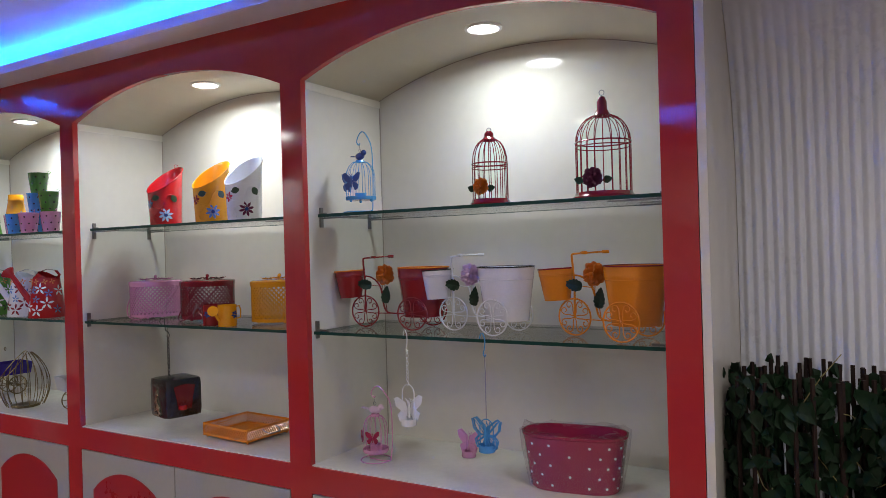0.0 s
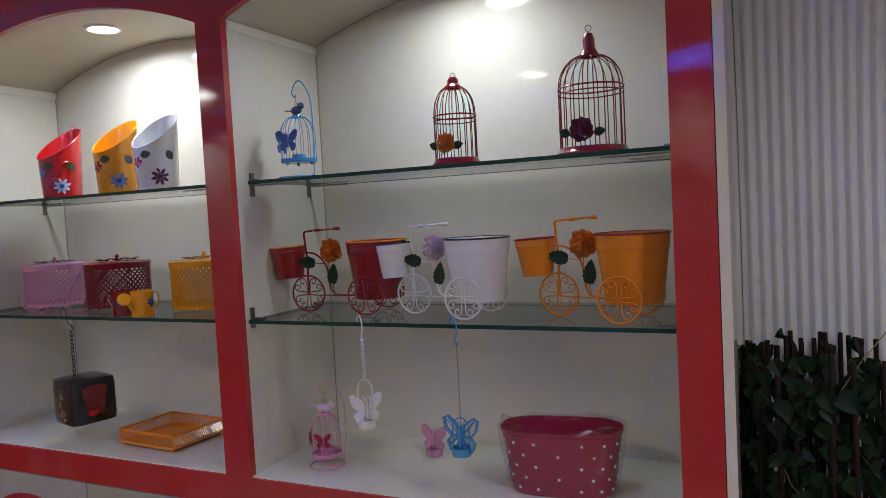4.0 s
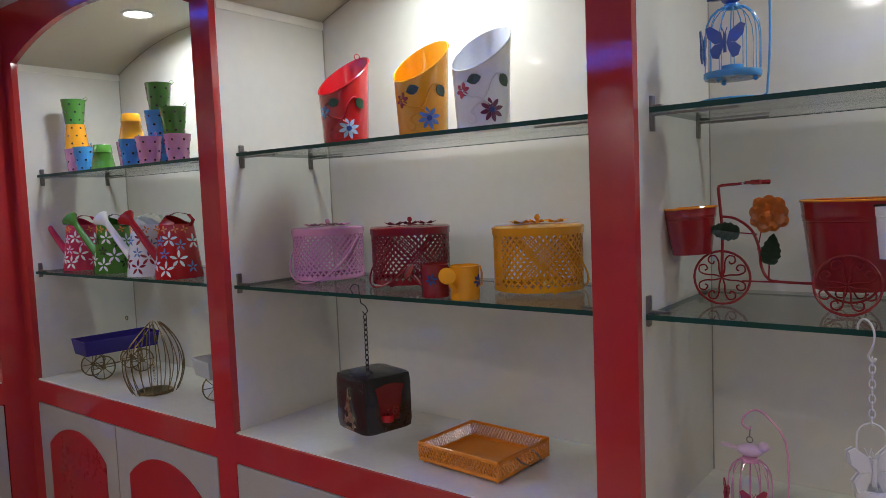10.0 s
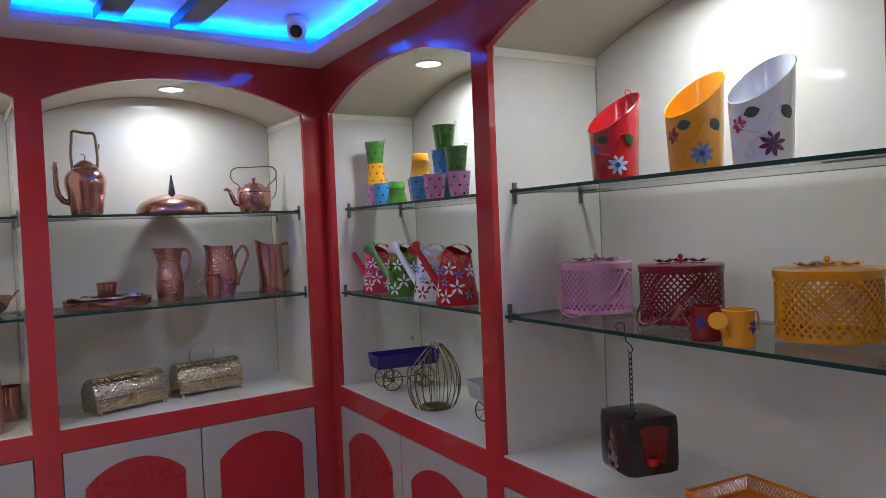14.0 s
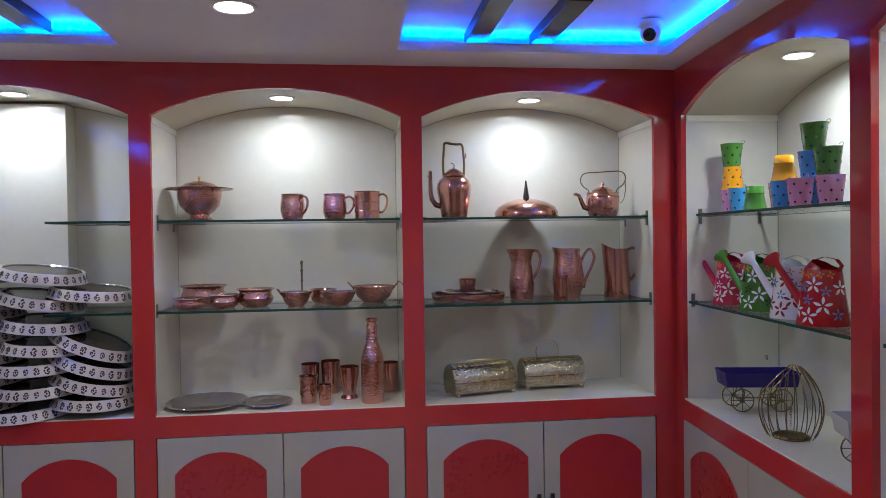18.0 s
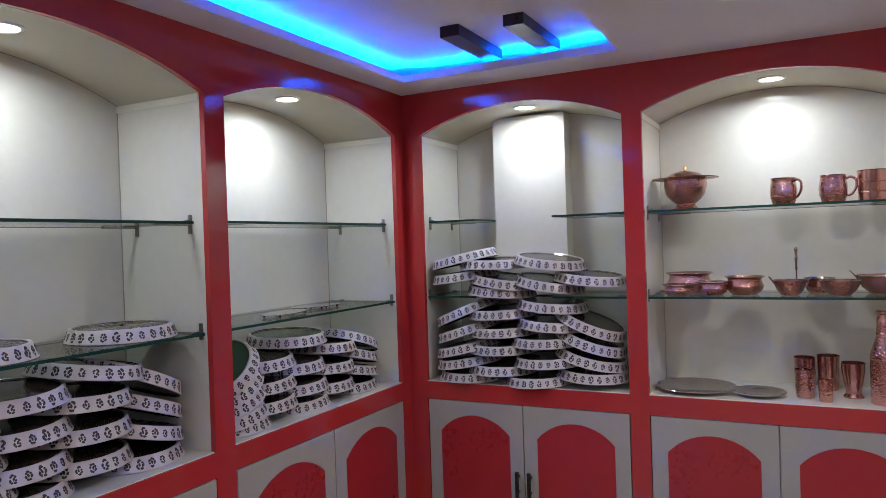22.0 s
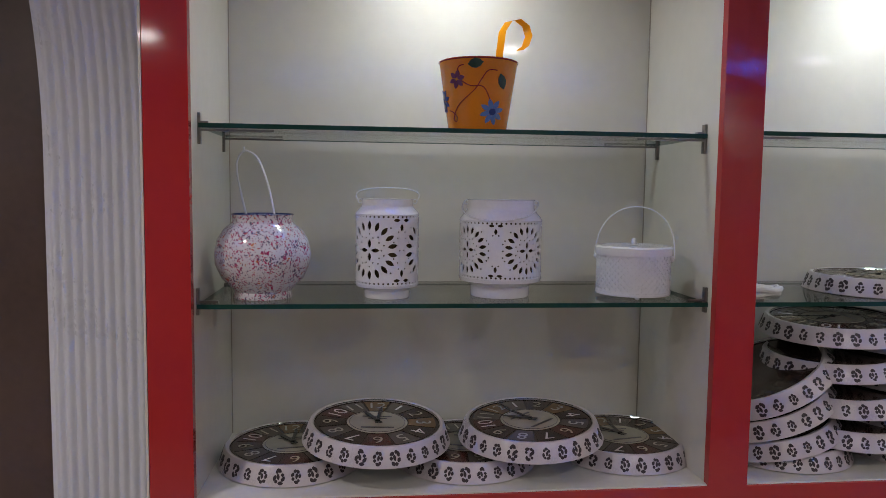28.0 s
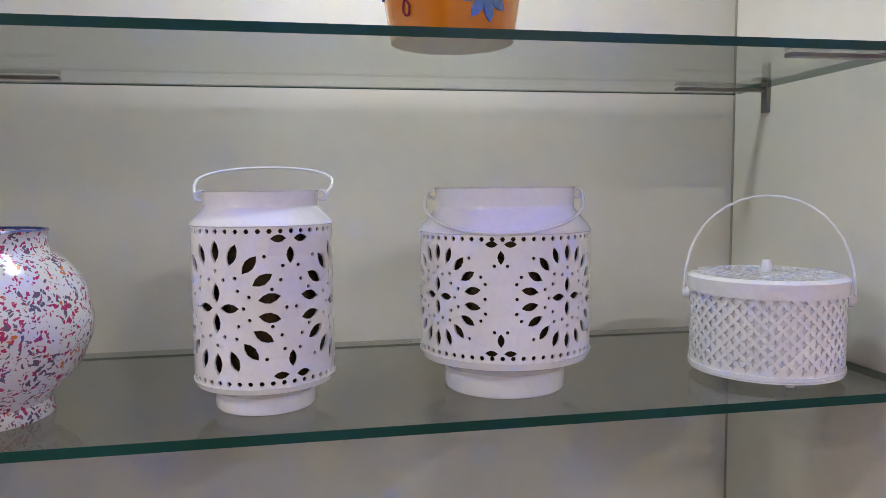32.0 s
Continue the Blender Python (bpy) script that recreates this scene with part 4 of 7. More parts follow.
def bird_cage(m, r, base_r, height, ring_z, dome_top, mat, flower, label, bars=18):
    cage = thing("bird_cage", m, label, "bird cage", "red wire bird cages")
    part("base", lathe([(0, 0), (base_r, 0), (base_r, 0.004), (base_r * 0.95, 0.007), (r * 1.03, 0.014), (r * 0.9, 0.015), (0, 0.012)], 36), mat, cage, smooth=True)
    for k in range(bars):
        a = 2 * math.pi * k / bars
        c, s = math.cos(a), math.sin(a)
        pts = [(r * c, r * s, 0.012), (r * c, r * s, ring_z)]
        for j in range(1, 7):
            t = j / 6 * math.pi / 2
            rr = 0.012 + (r - 0.012) * math.cos(t)
            pts.append((rr * c, rr * s, ring_z + (dome_top - ring_z) * math.sin(t)))
        part("bar", tube(pts, 0.0011, 4), mat, cage)
    part("hoop", tube(circle(r + 0.001, (0, 0, ring_z), 28), 0.0018, 5, closed=True), mat, cage)
    part("hoop", tube(circle(r + 0.001, (0, 0, ring_z - 0.010), 28), 0.0014, 5, closed=True), mat, cage)
    top = height - dome_top
    part("cap", lathe([(0.017, dome_top - 0.004), (0.019, dome_top), (0.012, dome_top + top * 0.25), (0.0115, dome_top + top * 0.55), (0.007, dome_top + top * 0.75), (0, dome_top + top * 0.8)], 20), mat, cage, smooth=True)
    part("top_ring", tube(circle(0.006, (0, 0, height - 0.004), 12, "y"), 0.0011, 5, closed=True), GREY_WIRE, cage)
    rose(0.022 if r < 0.055 else 0.024, (-r * 0.1, -r * 1.0, 0.044), flower, cage)
    for x, turn in ((0.25, 10), (-0.45, 160)):
        own = leaf(Matrix.Translation((r * x, -r * 0.93, 0.036)) @ Matrix.Rotation(radians(-turn), 4, "Y"), 0.024, 0.018)
        part("leaf", own, E_LEAF, cage)
    return cage


bird_cage(at(RIGHT, 2.567, 0.108, UP, 0, size=0.95), 0.044, 0.051, 0.190, 0.102, 0.163, E_MAROON, ORANGE_PETAL, "small maroon wire bird cage with orange metal rose")
bird_cage(at(RIGHT, 2.838, 0.125, UP, 0, size=0.96), 0.062, 0.071, 0.246, 0.128, 0.190, E_MAROON, PURPLE_PETAL, "large maroon wire bird cage with purple metal rose", 20)


def bird(mat_body, size=0.04):
    own = bmesh.new()
    bmesh.ops.create_uvsphere(own, u_segments=12, v_segments=8, radius=size * 0.32)
    own.transform(Matrix.Diagonal((1.5, 0.75, 0.8, 1)))
    head = bmesh.new()
    bmesh.ops.create_uvsphere(head, u_segments=10, v_segments=8, radius=size * 0.2)
    merge(own, head, Matrix.Translation((size * 0.48, 0, size * 0.2)))
    tube([(size * 0.62, 0, size * 0.2), (size * 0.8, 0, size * 0.16)], size * 0.07, 6, own, taper=0.0004)
    tail = bmesh.new()
    bmesh.ops.create_cube(tail, size=1, matrix=Matrix.LocRotScale((-size * 0.72, 0, size * 0.05), Euler((0, radians(8), 0)), (size * 0.62, size * 0.22, size * 0.07)))
    merge(own, tail)
    return own


def small_cage(m, mat, mat_bird, wing, label, r=0.034, low=0.018, high=0.10, stand=0.215, turn=0):
    cage = thing("hanging_bird_cage", m @ pose(0, 0, 0, 0, 0, turn), label, "tealight holder", "small wire cages on stands")
    part("stand_foot", tube(circle(r + 0.008, (0, 0, 0.0016), 24), 0.0015, 5, closed=True), mat, cage)
    pts = [(-r * 0.6, 0, 0.002), (r + 0.008, 0, 0.002), (r + 0.018, 0, 0.02)]
    pts += [(r + 0.022, 0, high * 0.7), (r + 0.018, 0, stand * 0.78), (r * 0.85, 0, stand * 0.95), (r * 0.35, 0, stand), (-r * 0.1, 0, stand * 0.965), (-r * 0.35, 0, stand * 0.89), (-r * 0.1, 0, stand * 0.845), (0.002, 0, stand * 0.86)]
    part("stand", tube(flowing(pts), 0.0016, 6), mat, cage, smooth=True)
    part("base", lathe([(0, low), (r, low), (r + 0.002, low + 0.003), (r + 0.002, low + 0.010), (r - 0.001, low + 0.010), (r - 0.001, low + 0.003), (0, low + 0.003)], 24), mat, cage, smooth=True)
    for k in range(3):
        part("foot", lathe([(0, low - 0.006), (0.004, low - 0.003), (0.003, low + 0.001), (0, low + 0.001)], 8, m=Matrix.Translation((r * 0.8 * math.cos(2.1 * k + 0.5), r * 0.8 * math.sin(2.1 * k + 0.5), 0))), mat, cage)
    for k in range(14):
        a = 2 * math.pi * k / 14
        pts = [(r * math.cos(a), r * math.sin(a), low + 0.006), (r * math.cos(a), r * math.sin(a), low + (high - low) * 0.6)]
        for j in range(1, 5):
            t = j / 4 * math.pi / 2
            rr = 0.008 + (r - 0.008) * math.cos(t)
            pts.append((rr * math.cos(a), rr * math.sin(a), low + (high - low) * (0.6 + 0.4 * math.sin(t))))
        part("bar", tube(pts, 0.0009, 4), mat, cage)
    part("roof", lathe([(0.013, high - 0.003), (0.011, high + 0.003), (0, high + 0.005)], 14), mat, cage, smooth=True)
    own = bird(mat_bird)
    own.transform(Matrix.Translation((0, 0, high + 0.014)))
    part("bird", own, mat_bird, cage, smooth=True)
    part("loop", tube(circle(0.0045, (0, 0, high + 0.030), 10, "y"), 0.0009, 4, closed=True), GREY_WIRE, cage)
    part("suspension", tube([(0, 0, high + 0.034), (0.001, 0, stand * 0.87)], 0.0008, 4), GREY_WIRE, cage)
    for x, a in ((-0.25, 22), (0.55, -62)):
        own = butterfly(0.050 if r > 0.035 else 0.034)
        own.transform(Matrix.Rotation(radians(a), 4, "Z") @ Matrix.Translation((0, -r - 0.002, low + (high - low) * 0.45)))
        part("butterfly", own, wing, cage)
    part("candle_cup", lathe([(0, low + 0.003), (0.015, low + 0.003), (0.016, low + 0.02), (0.014, low + 0.02), (0.014, low + 0.006), (0, low + 0.006)], 16), mat, cage, smooth=True)
    return cage


small_cage(at(RIGHT, 2.190, 0.100, UP, -20, size=0.95), E_BLUE, E_NAVY, WING_BLUE, "sky-blue wire cage with a small bird, on a hooked stand", 0.040, 0.034, 0.142, 0.222)
small_cage(at(RIGHT, 2.205, 0.115, LOW), E_PINK, LILAC, E_MAGENTA, "pink wire cage with butterflies on a hooked stand", 0.032, 0.022, 0.118, 0.195)


STEEL_WIRE = material("dull_lilac_wire", (0.30, 0.29, 0.38), 0.4, 0.3)


def butterfly_holder(m, mat, size, label, hang=None, top=None, turn=-10):
    h = thing("butterfly_tealight_holder", m, label, "tealight holder", "butterfly tealight holders")
    part("cup", lathe([(0, 0), (0.018, 0), (0.019, 0.002), (0.019, 0.016), (0.0175, 0.016), (0.0175, 0.003), (0, 0.003)], 24), mat, h, smooth=True)
    for a in (turn, turn + 180):
        own = butterfly(size * 1.1, open_work=mat is E_BLUE)
        own.transform(Matrix.Rotation(radians(a), 4, "Z") @ Matrix.Translation((0, -0.003, 0.038)))
        part("wing", own, mat, h)
    if hang:
        part("frame", tube([(-0.017, 0, 0.012), (-0.017, 0, hang - 0.022)] + [(-0.017 * math.cos(radians(a)), 0, hang - 0.022 + 0.02 * math.sin(radians(a))) for a in range(20, 180, 20)] + [(0.017, 0, hang - 0.022), (0.017, 0, 0.012)], 0.0014, 6), mat, h, smooth=True)
        part("chain", chain(hang - 0.004, top - 0.030, 0.011, 0.0009) if mat is E_WHITE else tube([(0, 0, hang - 0.004), (0.0008, 0, (hang + top) * 0.5), (0, 0, top - 0.030)], 0.0011, 5), mat if mat is E_WHITE else STEEL_WIRE, h)
        part("hook", s_hook(top), mat, h, smooth=True)
    return h


butterfly_holder(at(RIGHT, 2.375, 0.020, 1.030), E_WHITE, 0.056, "white butterfly tealight holder hung by chain from a glass shelf", 0.100, SHELF_MID - 1.030, 45)
butterfly_holder(at(RIGHT, 2.585, 0.020, 0.992), E_BLUE, 0.063, "blue butterfly tealight holder hung by chain from a glass shelf", 0.075, SHELF_MID - 0.992)
butterfly_holder(at(RIGHT, 2.413, 0.245, LOW), E_PINK, 0.056, "pink butterfly tealight holder standing on the ledge")


def tub():
    t = thing("planter_tub", at(RIGHT, 2.748, 0.140, LOW, 8, size=0.865), "pinkish-red oval metal tub with white dots in clear wrap", "planter")
    own = bmesh.new()
    steps = 48
    rows = []

    def oval(w, d, z):
        out = []
        for k in range(steps):
            a = 2 * math.pi * k / steps
            c, s = math.cos(a), math.sin(a)
            out.append(Vector((w * math.copysign(abs(c) ** 0.62, c), d * math.copysign(abs(s) ** 0.8, s), z)))
        return out

    levels = [(0.112, 0.056, 0.0), (0.118, 0.060, 0.006), (0.136, 0.072, 0.138), (0.139, 0.075, 0.141), (0.139, 0.075, 0.147), (0.135, 0.071, 0.147), (0.114, 0.057, 0.006)]
    for w, d, z in levels:
        rows.append([own.verts.new(p) for p in oval(w, d, z)])
    for p, q in zip(rows, rows[1:]):
        for k in range(steps):
            own.faces.new((p[k], p[(k + 1) % steps], q[(k + 1) % steps], q[k]))
    own.faces.new(rows[0][::-1])
    own.faces.new(rows[-1])
    part("body", own, E_MAGENTA, t, smooth=True)
    own = bmesh.new()
    for j in range(5):
        z = 0.018 + 0.026 * j
        f = z / 0.14
        w, d = 0.118 + 0.018 * f, 0.060 + 0.012 * f
        for k in range(14):
            a = 2 * math.pi * (k + 0.5 * (j % 2)) / 14
            c, s = math.cos(a), math.sin(a)
            p = Vector((w * math.copysign(abs(c) ** 0.62, c), d * math.copysign(abs(s) ** 0.8, s), z))
            n = Vector((c / w, s / d, -0.9)).normalized()
            disc = bmesh.new()
            bmesh.ops.create_circle(disc, cap_ends=True, segments=10, radius=0.0036)
            merge(own, disc, Matrix.Translation(p + n * 0.0011) @ n.to_track_quat("Z", "Y").to_matrix().to_4x4())
    part("spots", own, E_WHITE, t, "white painted dots")
    # crumpled clear wrap
    own = bmesh.new()
    rows = []
    for j, (w, d, z) in enumerate(((0.122, 0.064, 0.002), (0.131, 0.070, 0.05), (0.141, 0.078, 0.10), (0.146, 0.081, 0.145), (0.138, 0.076, 0.152), (0.10, 0.05, 0.150))):
        row = []
        for k, p in enumerate(oval(w, d, z)):
            n = noise.noise(Vector((k * 0.7, j * 2.1, 3.3)))
            row.append(own.verts.new(p * (1 + (0.03 if j > 2 else 0.014) * n) + Vector((0, 0, 0.016 * n if j > 2 else 0.004 * n if j else 0))))
        rows.append(row)
    for p, q in zip(rows, rows[1:]):
        for k in range(steps):
            own.faces.new((p[k], p[(k + 1) % steps], q[(k + 1) % steps], q[k]))
    wrap = part("clear_wrap", own, FILM, t, "crumpled clear plastic wrap")
    wrap.visible_shadow = False


tub()


def scroll_wheel(name, r, m, mat, parent):
    own = tube(circle(r, (0, 0, 0), 28, "y"), 0.0021, 6, closed=True)
    own.transform(m)
    wheel = part(name, own, mat, parent, smooth=True)
    for k in range(4):
        a = 90 * k + 45
        one = bmesh.new()
        for s in (-1, 1):
            pts = [(s * x * r, 0, z * r) for x, z in ((0.0, 0.04), (0.13, 0.27), (0.34, 0.50), (0.41, 0.74), (0.25, 0.87), (0.09, 0.76), (0.13, 0.60), (0.25, 0.62))]
            tube(flowing(pts, 3), 0.0013, 4, one)
        one.transform(m @ Matrix.Rotation(radians(a), 4, "Y"))
        part("scroll_spoke", one, mat, wheel, smooth=True)


def pot(m, r0, r1, h, mat, parent, rim=None):
    own = lathe([(0, 0), (r0, 0), (r0 + (r1 - r0) * 0.76, h * 0.76), (r0 + (r1 - r0) * 0.78 + 0.001, h * 0.77), (r0 + (r1 - r0) * 0.80, h * 0.78), (r0 + (r1 - r0) * 0.84 + 0.001, h * 0.83), (r0 + (r1 - r0) * 0.86, h * 0.85), (r1, h), (r1 - 0.0025, h), (r0 - 0.002, 0.003), (0, 0.003)], 36, m=m)
    p = part("pot", own, mat, parent, smooth=True)
    part("rolled_rim", tube([m @ v for v in circle(r1, (0, 0, h), 32)], 0.0018, 5, closed=True), rim or mat, p)


def toothed_leaf(m, length, width):
    """A pressed metal leaf with a toothed edge, a rounded foot and a slight fold."""
    own = bmesh.new()
    teeth = ((0.0, 0.0), (0.03, 0.26), (0.13, 0.40), (0.20, 0.37), (0.30, 0.50), (0.38, 0.43), (0.50, 0.47), (0.57, 0.36), (0.68, 0.36), (0.75, 0.25), (0.85, 0.20), (1.0, 0.0))
    rib = [own.verts.new((x * length, 0, 0)) for x, _ in teeth]
    for s in (-1, 1):
        side = [rib[0]] + [own.verts.new((x * length, -0.16 * width * y - 0.0008 * (k % 2), s * y * width)) for k, (x, y) in enumerate(teeth[1:-1])] + [rib[-1]]
        for k in range(len(teeth) - 1):
            face = [rib[k], rib[k + 1], side[k + 1], side[k]]
            face = [v for i, v in enumerate(face) if v not in face[:i]]
            own.faces.new(face if s > 0 else face[::-1])
    bmesh.ops.solidify(own, geom=own.faces[:], thickness=0.0012)
    own.transform(m)
    return own


def tricycle(u, v, mat, petals, label, rim, off=0.155, turn=-5):
    t = thing("tricycle_planter", at(RIGHT, u, v, MID, turn, size=0.96), label, "planter", "tricycle planters")
    r = 0.043
    scroll_wheel("front_wheel", r, Matrix.Translation((0, 0, r + 0.002)), mat, t)
    for y in (-0.062, 0.062):
        scroll_wheel("rear_wheel", r, Matrix.Translation((off + 0.005, y, r + 0.002)), mat, t)
    part("axle", tube([(off + 0.005, -0.062, r), (off + 0.005, 0.062, r)], 0.0018, 6), mat, t)
    part("fork", tube([(0, 0, r), (0.002, 0, 0.12), (-0.004, 0, 0.190)], 0.0026, 6), mat, t)
    part("stem", tube([(-0.004, 0, 0.188), (-0.003, 0, 0.1925), (0.002, 0, 0.194), (0.036, 0, 0.196)], 0.0026, 6), mat, t, smooth=True)
    bar = part("handlebar", tube(flowing([(0.062, -0.050, 0.197), (0.046, -0.040, 0.197), (0.036, -0.018, 0.196), (0.036, 0.018, 0.196), (0.046, 0.040, 0.197), (0.062, 0.050, 0.197)]), 0.0024, 6), mat, t, smooth=True)
    for s in (-1, 1):
        part("grip", tube([(0.052, s * 0.0445, 0.197), (0.066, s * 0.0525, 0.197)], 0.0038, 8), mat, bar, smooth=True)
    part("frame", tube(flowing([(0, 0, 0.144), (0.022, 0, 0.140), (0.045, 0, 0.122), (0.056, 0, 0.094), (0.059, 0, 0.066), (0.068, 0, 0.046), (0.088, 0, 0.040), (off, 0, 0.038)]), 0.0024, 6), mat, t, smooth=True)
    part("stay", tube([(0.03, 0, 0.040), (off, 0, 0.039)], 0.0016, 6), mat, t)
    pot(Matrix.Translation((off + 0.010, 0, 0.034)), 0.054, 0.071, 0.132, mat, t, rim)
    pot(Matrix.Translation((-0.046, 0, 0.083)) @ Matrix.Rotation(radians(-3), 4, "Y"), 0.031, 0.043, 0.076, mat, t, rim)
    bloom = 0.064 + 0.4 * (off - 0.155)
    rose(0.030, (bloom, -0.012, 0.147), petals, t)
    for x, z, a, w in ((0.03, 0.118, -172, 0.026), (0.072, 0.068, -82, 0.026)):
        part("leaf", toothed_leaf(Matrix.Translation((x, -0.012, z)) @ Matrix.Rotation(radians(a), 4, "Y"), 0.050, w * 1.2), E_LEAF, t)
    part("flower_stem", tube([(0.054, 0, 0.09), (0.06, -0.006, 0.12), (bloom, -0.01, 0.147)], 0.0012, 5), mat, t)
    part("leaf_stem", tube([(0.07, 0, 0.045), (0.072, -0.01, 0.07)], 0.0012, 5), mat, t)
    part("leaf_stem", tube([(0.054, -0.002, 0.115), (0.03, -0.01, 0.118)], 0.0012, 5), mat, t)
    return t


tricycle(2.157, 0.150, E_DEEP, ORANGE_PETAL, "dark red metal tricycle planter with two pots and orange rose", E_ORANGE, 0.175, 6)
tricycle(2.438, 0.140, E_WHITE, LILAC, "white metal tricycle planter with two pots and lilac rose", E_BLACK, 0.152)
tricycle(2.757, 0.138, E_ORANGE, ORANGE_PETAL, "orange-yellow metal tricycle planter with two pots and rose", E_DEEP, 0.148, -11)


def dotted_cup(m, mat, label, h=0.076, r0=0.027, r1=0.036, waist=False):
    c = thing("dotted_cup", m, label, "cup", "small dotted metal pots")
    if waist:
        prof = [(0, 0), (0.034, 0), (0.0355, 0.002), (0.0345, 0.006), (0.027, h * 0.66), (0.0285, h * 0.70), (0.0275, h * 0.75), (0.0255, h - 0.002), (0.024, h), (0, h)]
    else:
        prof = [(0, 0), (r0, 0), (r1, h), (r1 + 0.001, h + 0.001), (r1 - 0.0015, h), (r0 - 0.0015, 0.003), (0, 0.003)]
    part("body", lathe(prof, 28), mat, c, smooth=True)
    rad = (lambda z: 0.034 - 0.008 * min(z / (h * 0.55), 1)) if waist else (lambda z: r0 + (r1 - r0) * z / h)
    polys = []
    for j in range(3):
        for k in range(7):
            z = h * (0.16 + 0.32 * j)
            polys.append(dot(360 / 7 * (k + 0.5 * (j % 2)) - 170, z, 0.0032, rad(z), 8))
    if not waist:
        part("dot_print", wrapped(polys, rad, 0.0002, 0.0004), E_BLACK, c, "small black dots")
        part("side_loop", tube([(r1, 0, h - 0.002), (r1 + 0.006, 0, h + 0.006), (r1 + 0.002, 0, h + 0.012), (r1 - 0.006, 0, h + 0.006)], 0.0009, 5), mat, c)
    return c


flip = lambda u, v, z, h: at(RIGHT, u, v, z + h, 0, 180)
for u, v, lvl, mat, name, upside, waist in (
    (0.160, 0.135, 0, E_PINK, "pink", 0, 0), (0.238, 0.125, 0, E_BLUE, "sky-blue", 0, 0), (0.350, 0.120, 0, E_GREEN, "green", 0, 1),
    (0.452, 0.150, 0, E_PINK, "pink", 0, 0), (0.530, 0.115, 0, E_BLUE, "sky-blue", 0, 0), (0.600, 0.190, 0, E_BLUE, "sky-blue", 0, 0), (0.625, 0.110, 0, E_PINK, "pink", 0, 0), (0.725, 0.135, 0, E_PINK, "pink", 0, 0),
    (0.165, 0.135, 1, E_YELLOW, "yellow", 1, 0), (0.505, 0.130, 1, E_YELLOW, "yellow", 0, 1), (0.596, 0.160, 1, E_BLUE, "sky-blue", 0, 0), (0.690, 0.150, 1, E_GREEN, "dark green", 0, 0),
    (0.160, 0.135, 2, E_GREEN, "green", 0, 0), (0.600, 0.165, 2, E_GREEN, "dark green", 0, 0)):
    z = UP + lvl * 0.0775
    where = f"standing on {'other pots' if lvl else 'the glass shelf'}"
    dotted_cup(flip(u, v, z, 0.076) if upside else at(RIGHT, u, v, z, 30 * lvl), mat, f"{name} metal pot{'' if waist else ' with black dots'}, {'upside down, ' if upside else ''}{where}", waist=bool(waist))


def watering_can(m, mat, flower_a, flower_b, label):
    can = thing("watering_can", m, label, "watering can", "flower-painted watering cans")
    r0, r1, h = 0.062, 0.044, 0.142
    rad = lambda z: r0 + (r1 - r0) * z / h
    part("body", lathe([(0, 0), (r0, 0), (r0 + 0.001, 0.002), (r1, h), (r1 - 0.002, h), (r0 - 0.002, 0.004), (0, 0.004)], 36), mat, can, smooth=True)
    # half cover at the back of the mouth
    own = bmesh.new()
    rim = [own.verts.new((r1 * math.cos(radians(a)), r1 * math.sin(radians(a)), h)) for a in range(60, 301, 20)]
    crown = [own.verts.new((r1 * 0.6 * math.cos(radians(a)), r1 * 0.6 * math.sin(radians(a)), h + 0.020 * math.sin(radians((a - 60) * 0.75)) + 0.004)) for a in range(60, 301, 20)]
    for k in range(len(rim) - 1):
        own.faces.new((rim[k], rim[k + 1], crown[k + 1], crown[k]))
    bmesh.ops.solidify(own, geom=own.faces[:], thickness=0.0015)
    part("half_cover", own, mat, can, smooth=True)
    part("spout", tube([(-0.055, 0, 0.040), (-0.10, 0, 0.095), (-0.140, 0, 0.148)], 0.012, 12, None, taper=0.0085), mat, can, smooth=True)
    part("rose", lathe([(0.008, 0), (0.012, 0.012), (0.0245, 0.028), (0.0245, 0.031), (0.014, 0.036), (0, 0.037)], 22, m=Matrix.Translation((-0.138, 0, 0.145)) @ Matrix.Rotation(radians(-50), 4, "Y")), mat, can, smooth=True)
    pts = [(0.043, 0, h - 0.010), (0.054, 0, h + 0.010), (0.040, 0, h + 0.025), (0.005, 0, h + 0.031), (-0.03, 0, h + 0.020)]
    own = bmesh.new()
    rows = [[own.verts.new((x, y, z)) for y in (-0.008, 0.008)] for x, _, z in pts]
    for p, q in zip(rows, rows[1:]):
        own.faces.new((p[0], p[1], q[1], q[0]))
    bmesh.ops.solidify(own, geom=own.faces[:], thickness=0.002)
    part("handle", own, mat, can, smooth=True)
    rng = random.Random(label)
    for a, z, size, f in ((-22, 0.098, 0.013, 1), (14, 0.104, 0.019, 0), (50, 0.088, 0.013, 1), (0, 0.066, 0.013, 1), (36, 0.052, 0.021, 0), (-30, 0.040, 0.019, 0), (8, 0.026, 0.020, 0), (72, 0.030, 0.014, 1), (84, 0.096, 0.018, 0), (-68, 0.030, 0.013, 1)):
        part("painted_flower", wrapped(bloom(a + rng.uniform(-5, 5), z, size, rad(z), 5, 0.36), rad, 0.0012, 0.0004), flower_b if f else flower_a, can)
    for a in (-40, -6, 30, 66):
        part("painted_flower", wrapped(bloom(a + rng.uniform(-5, 5), 0.129, 0.009, rad(0.129), 4, 0.5), rad, 0.0012, 0.0004), ORANGE_PETAL, can)
    return can


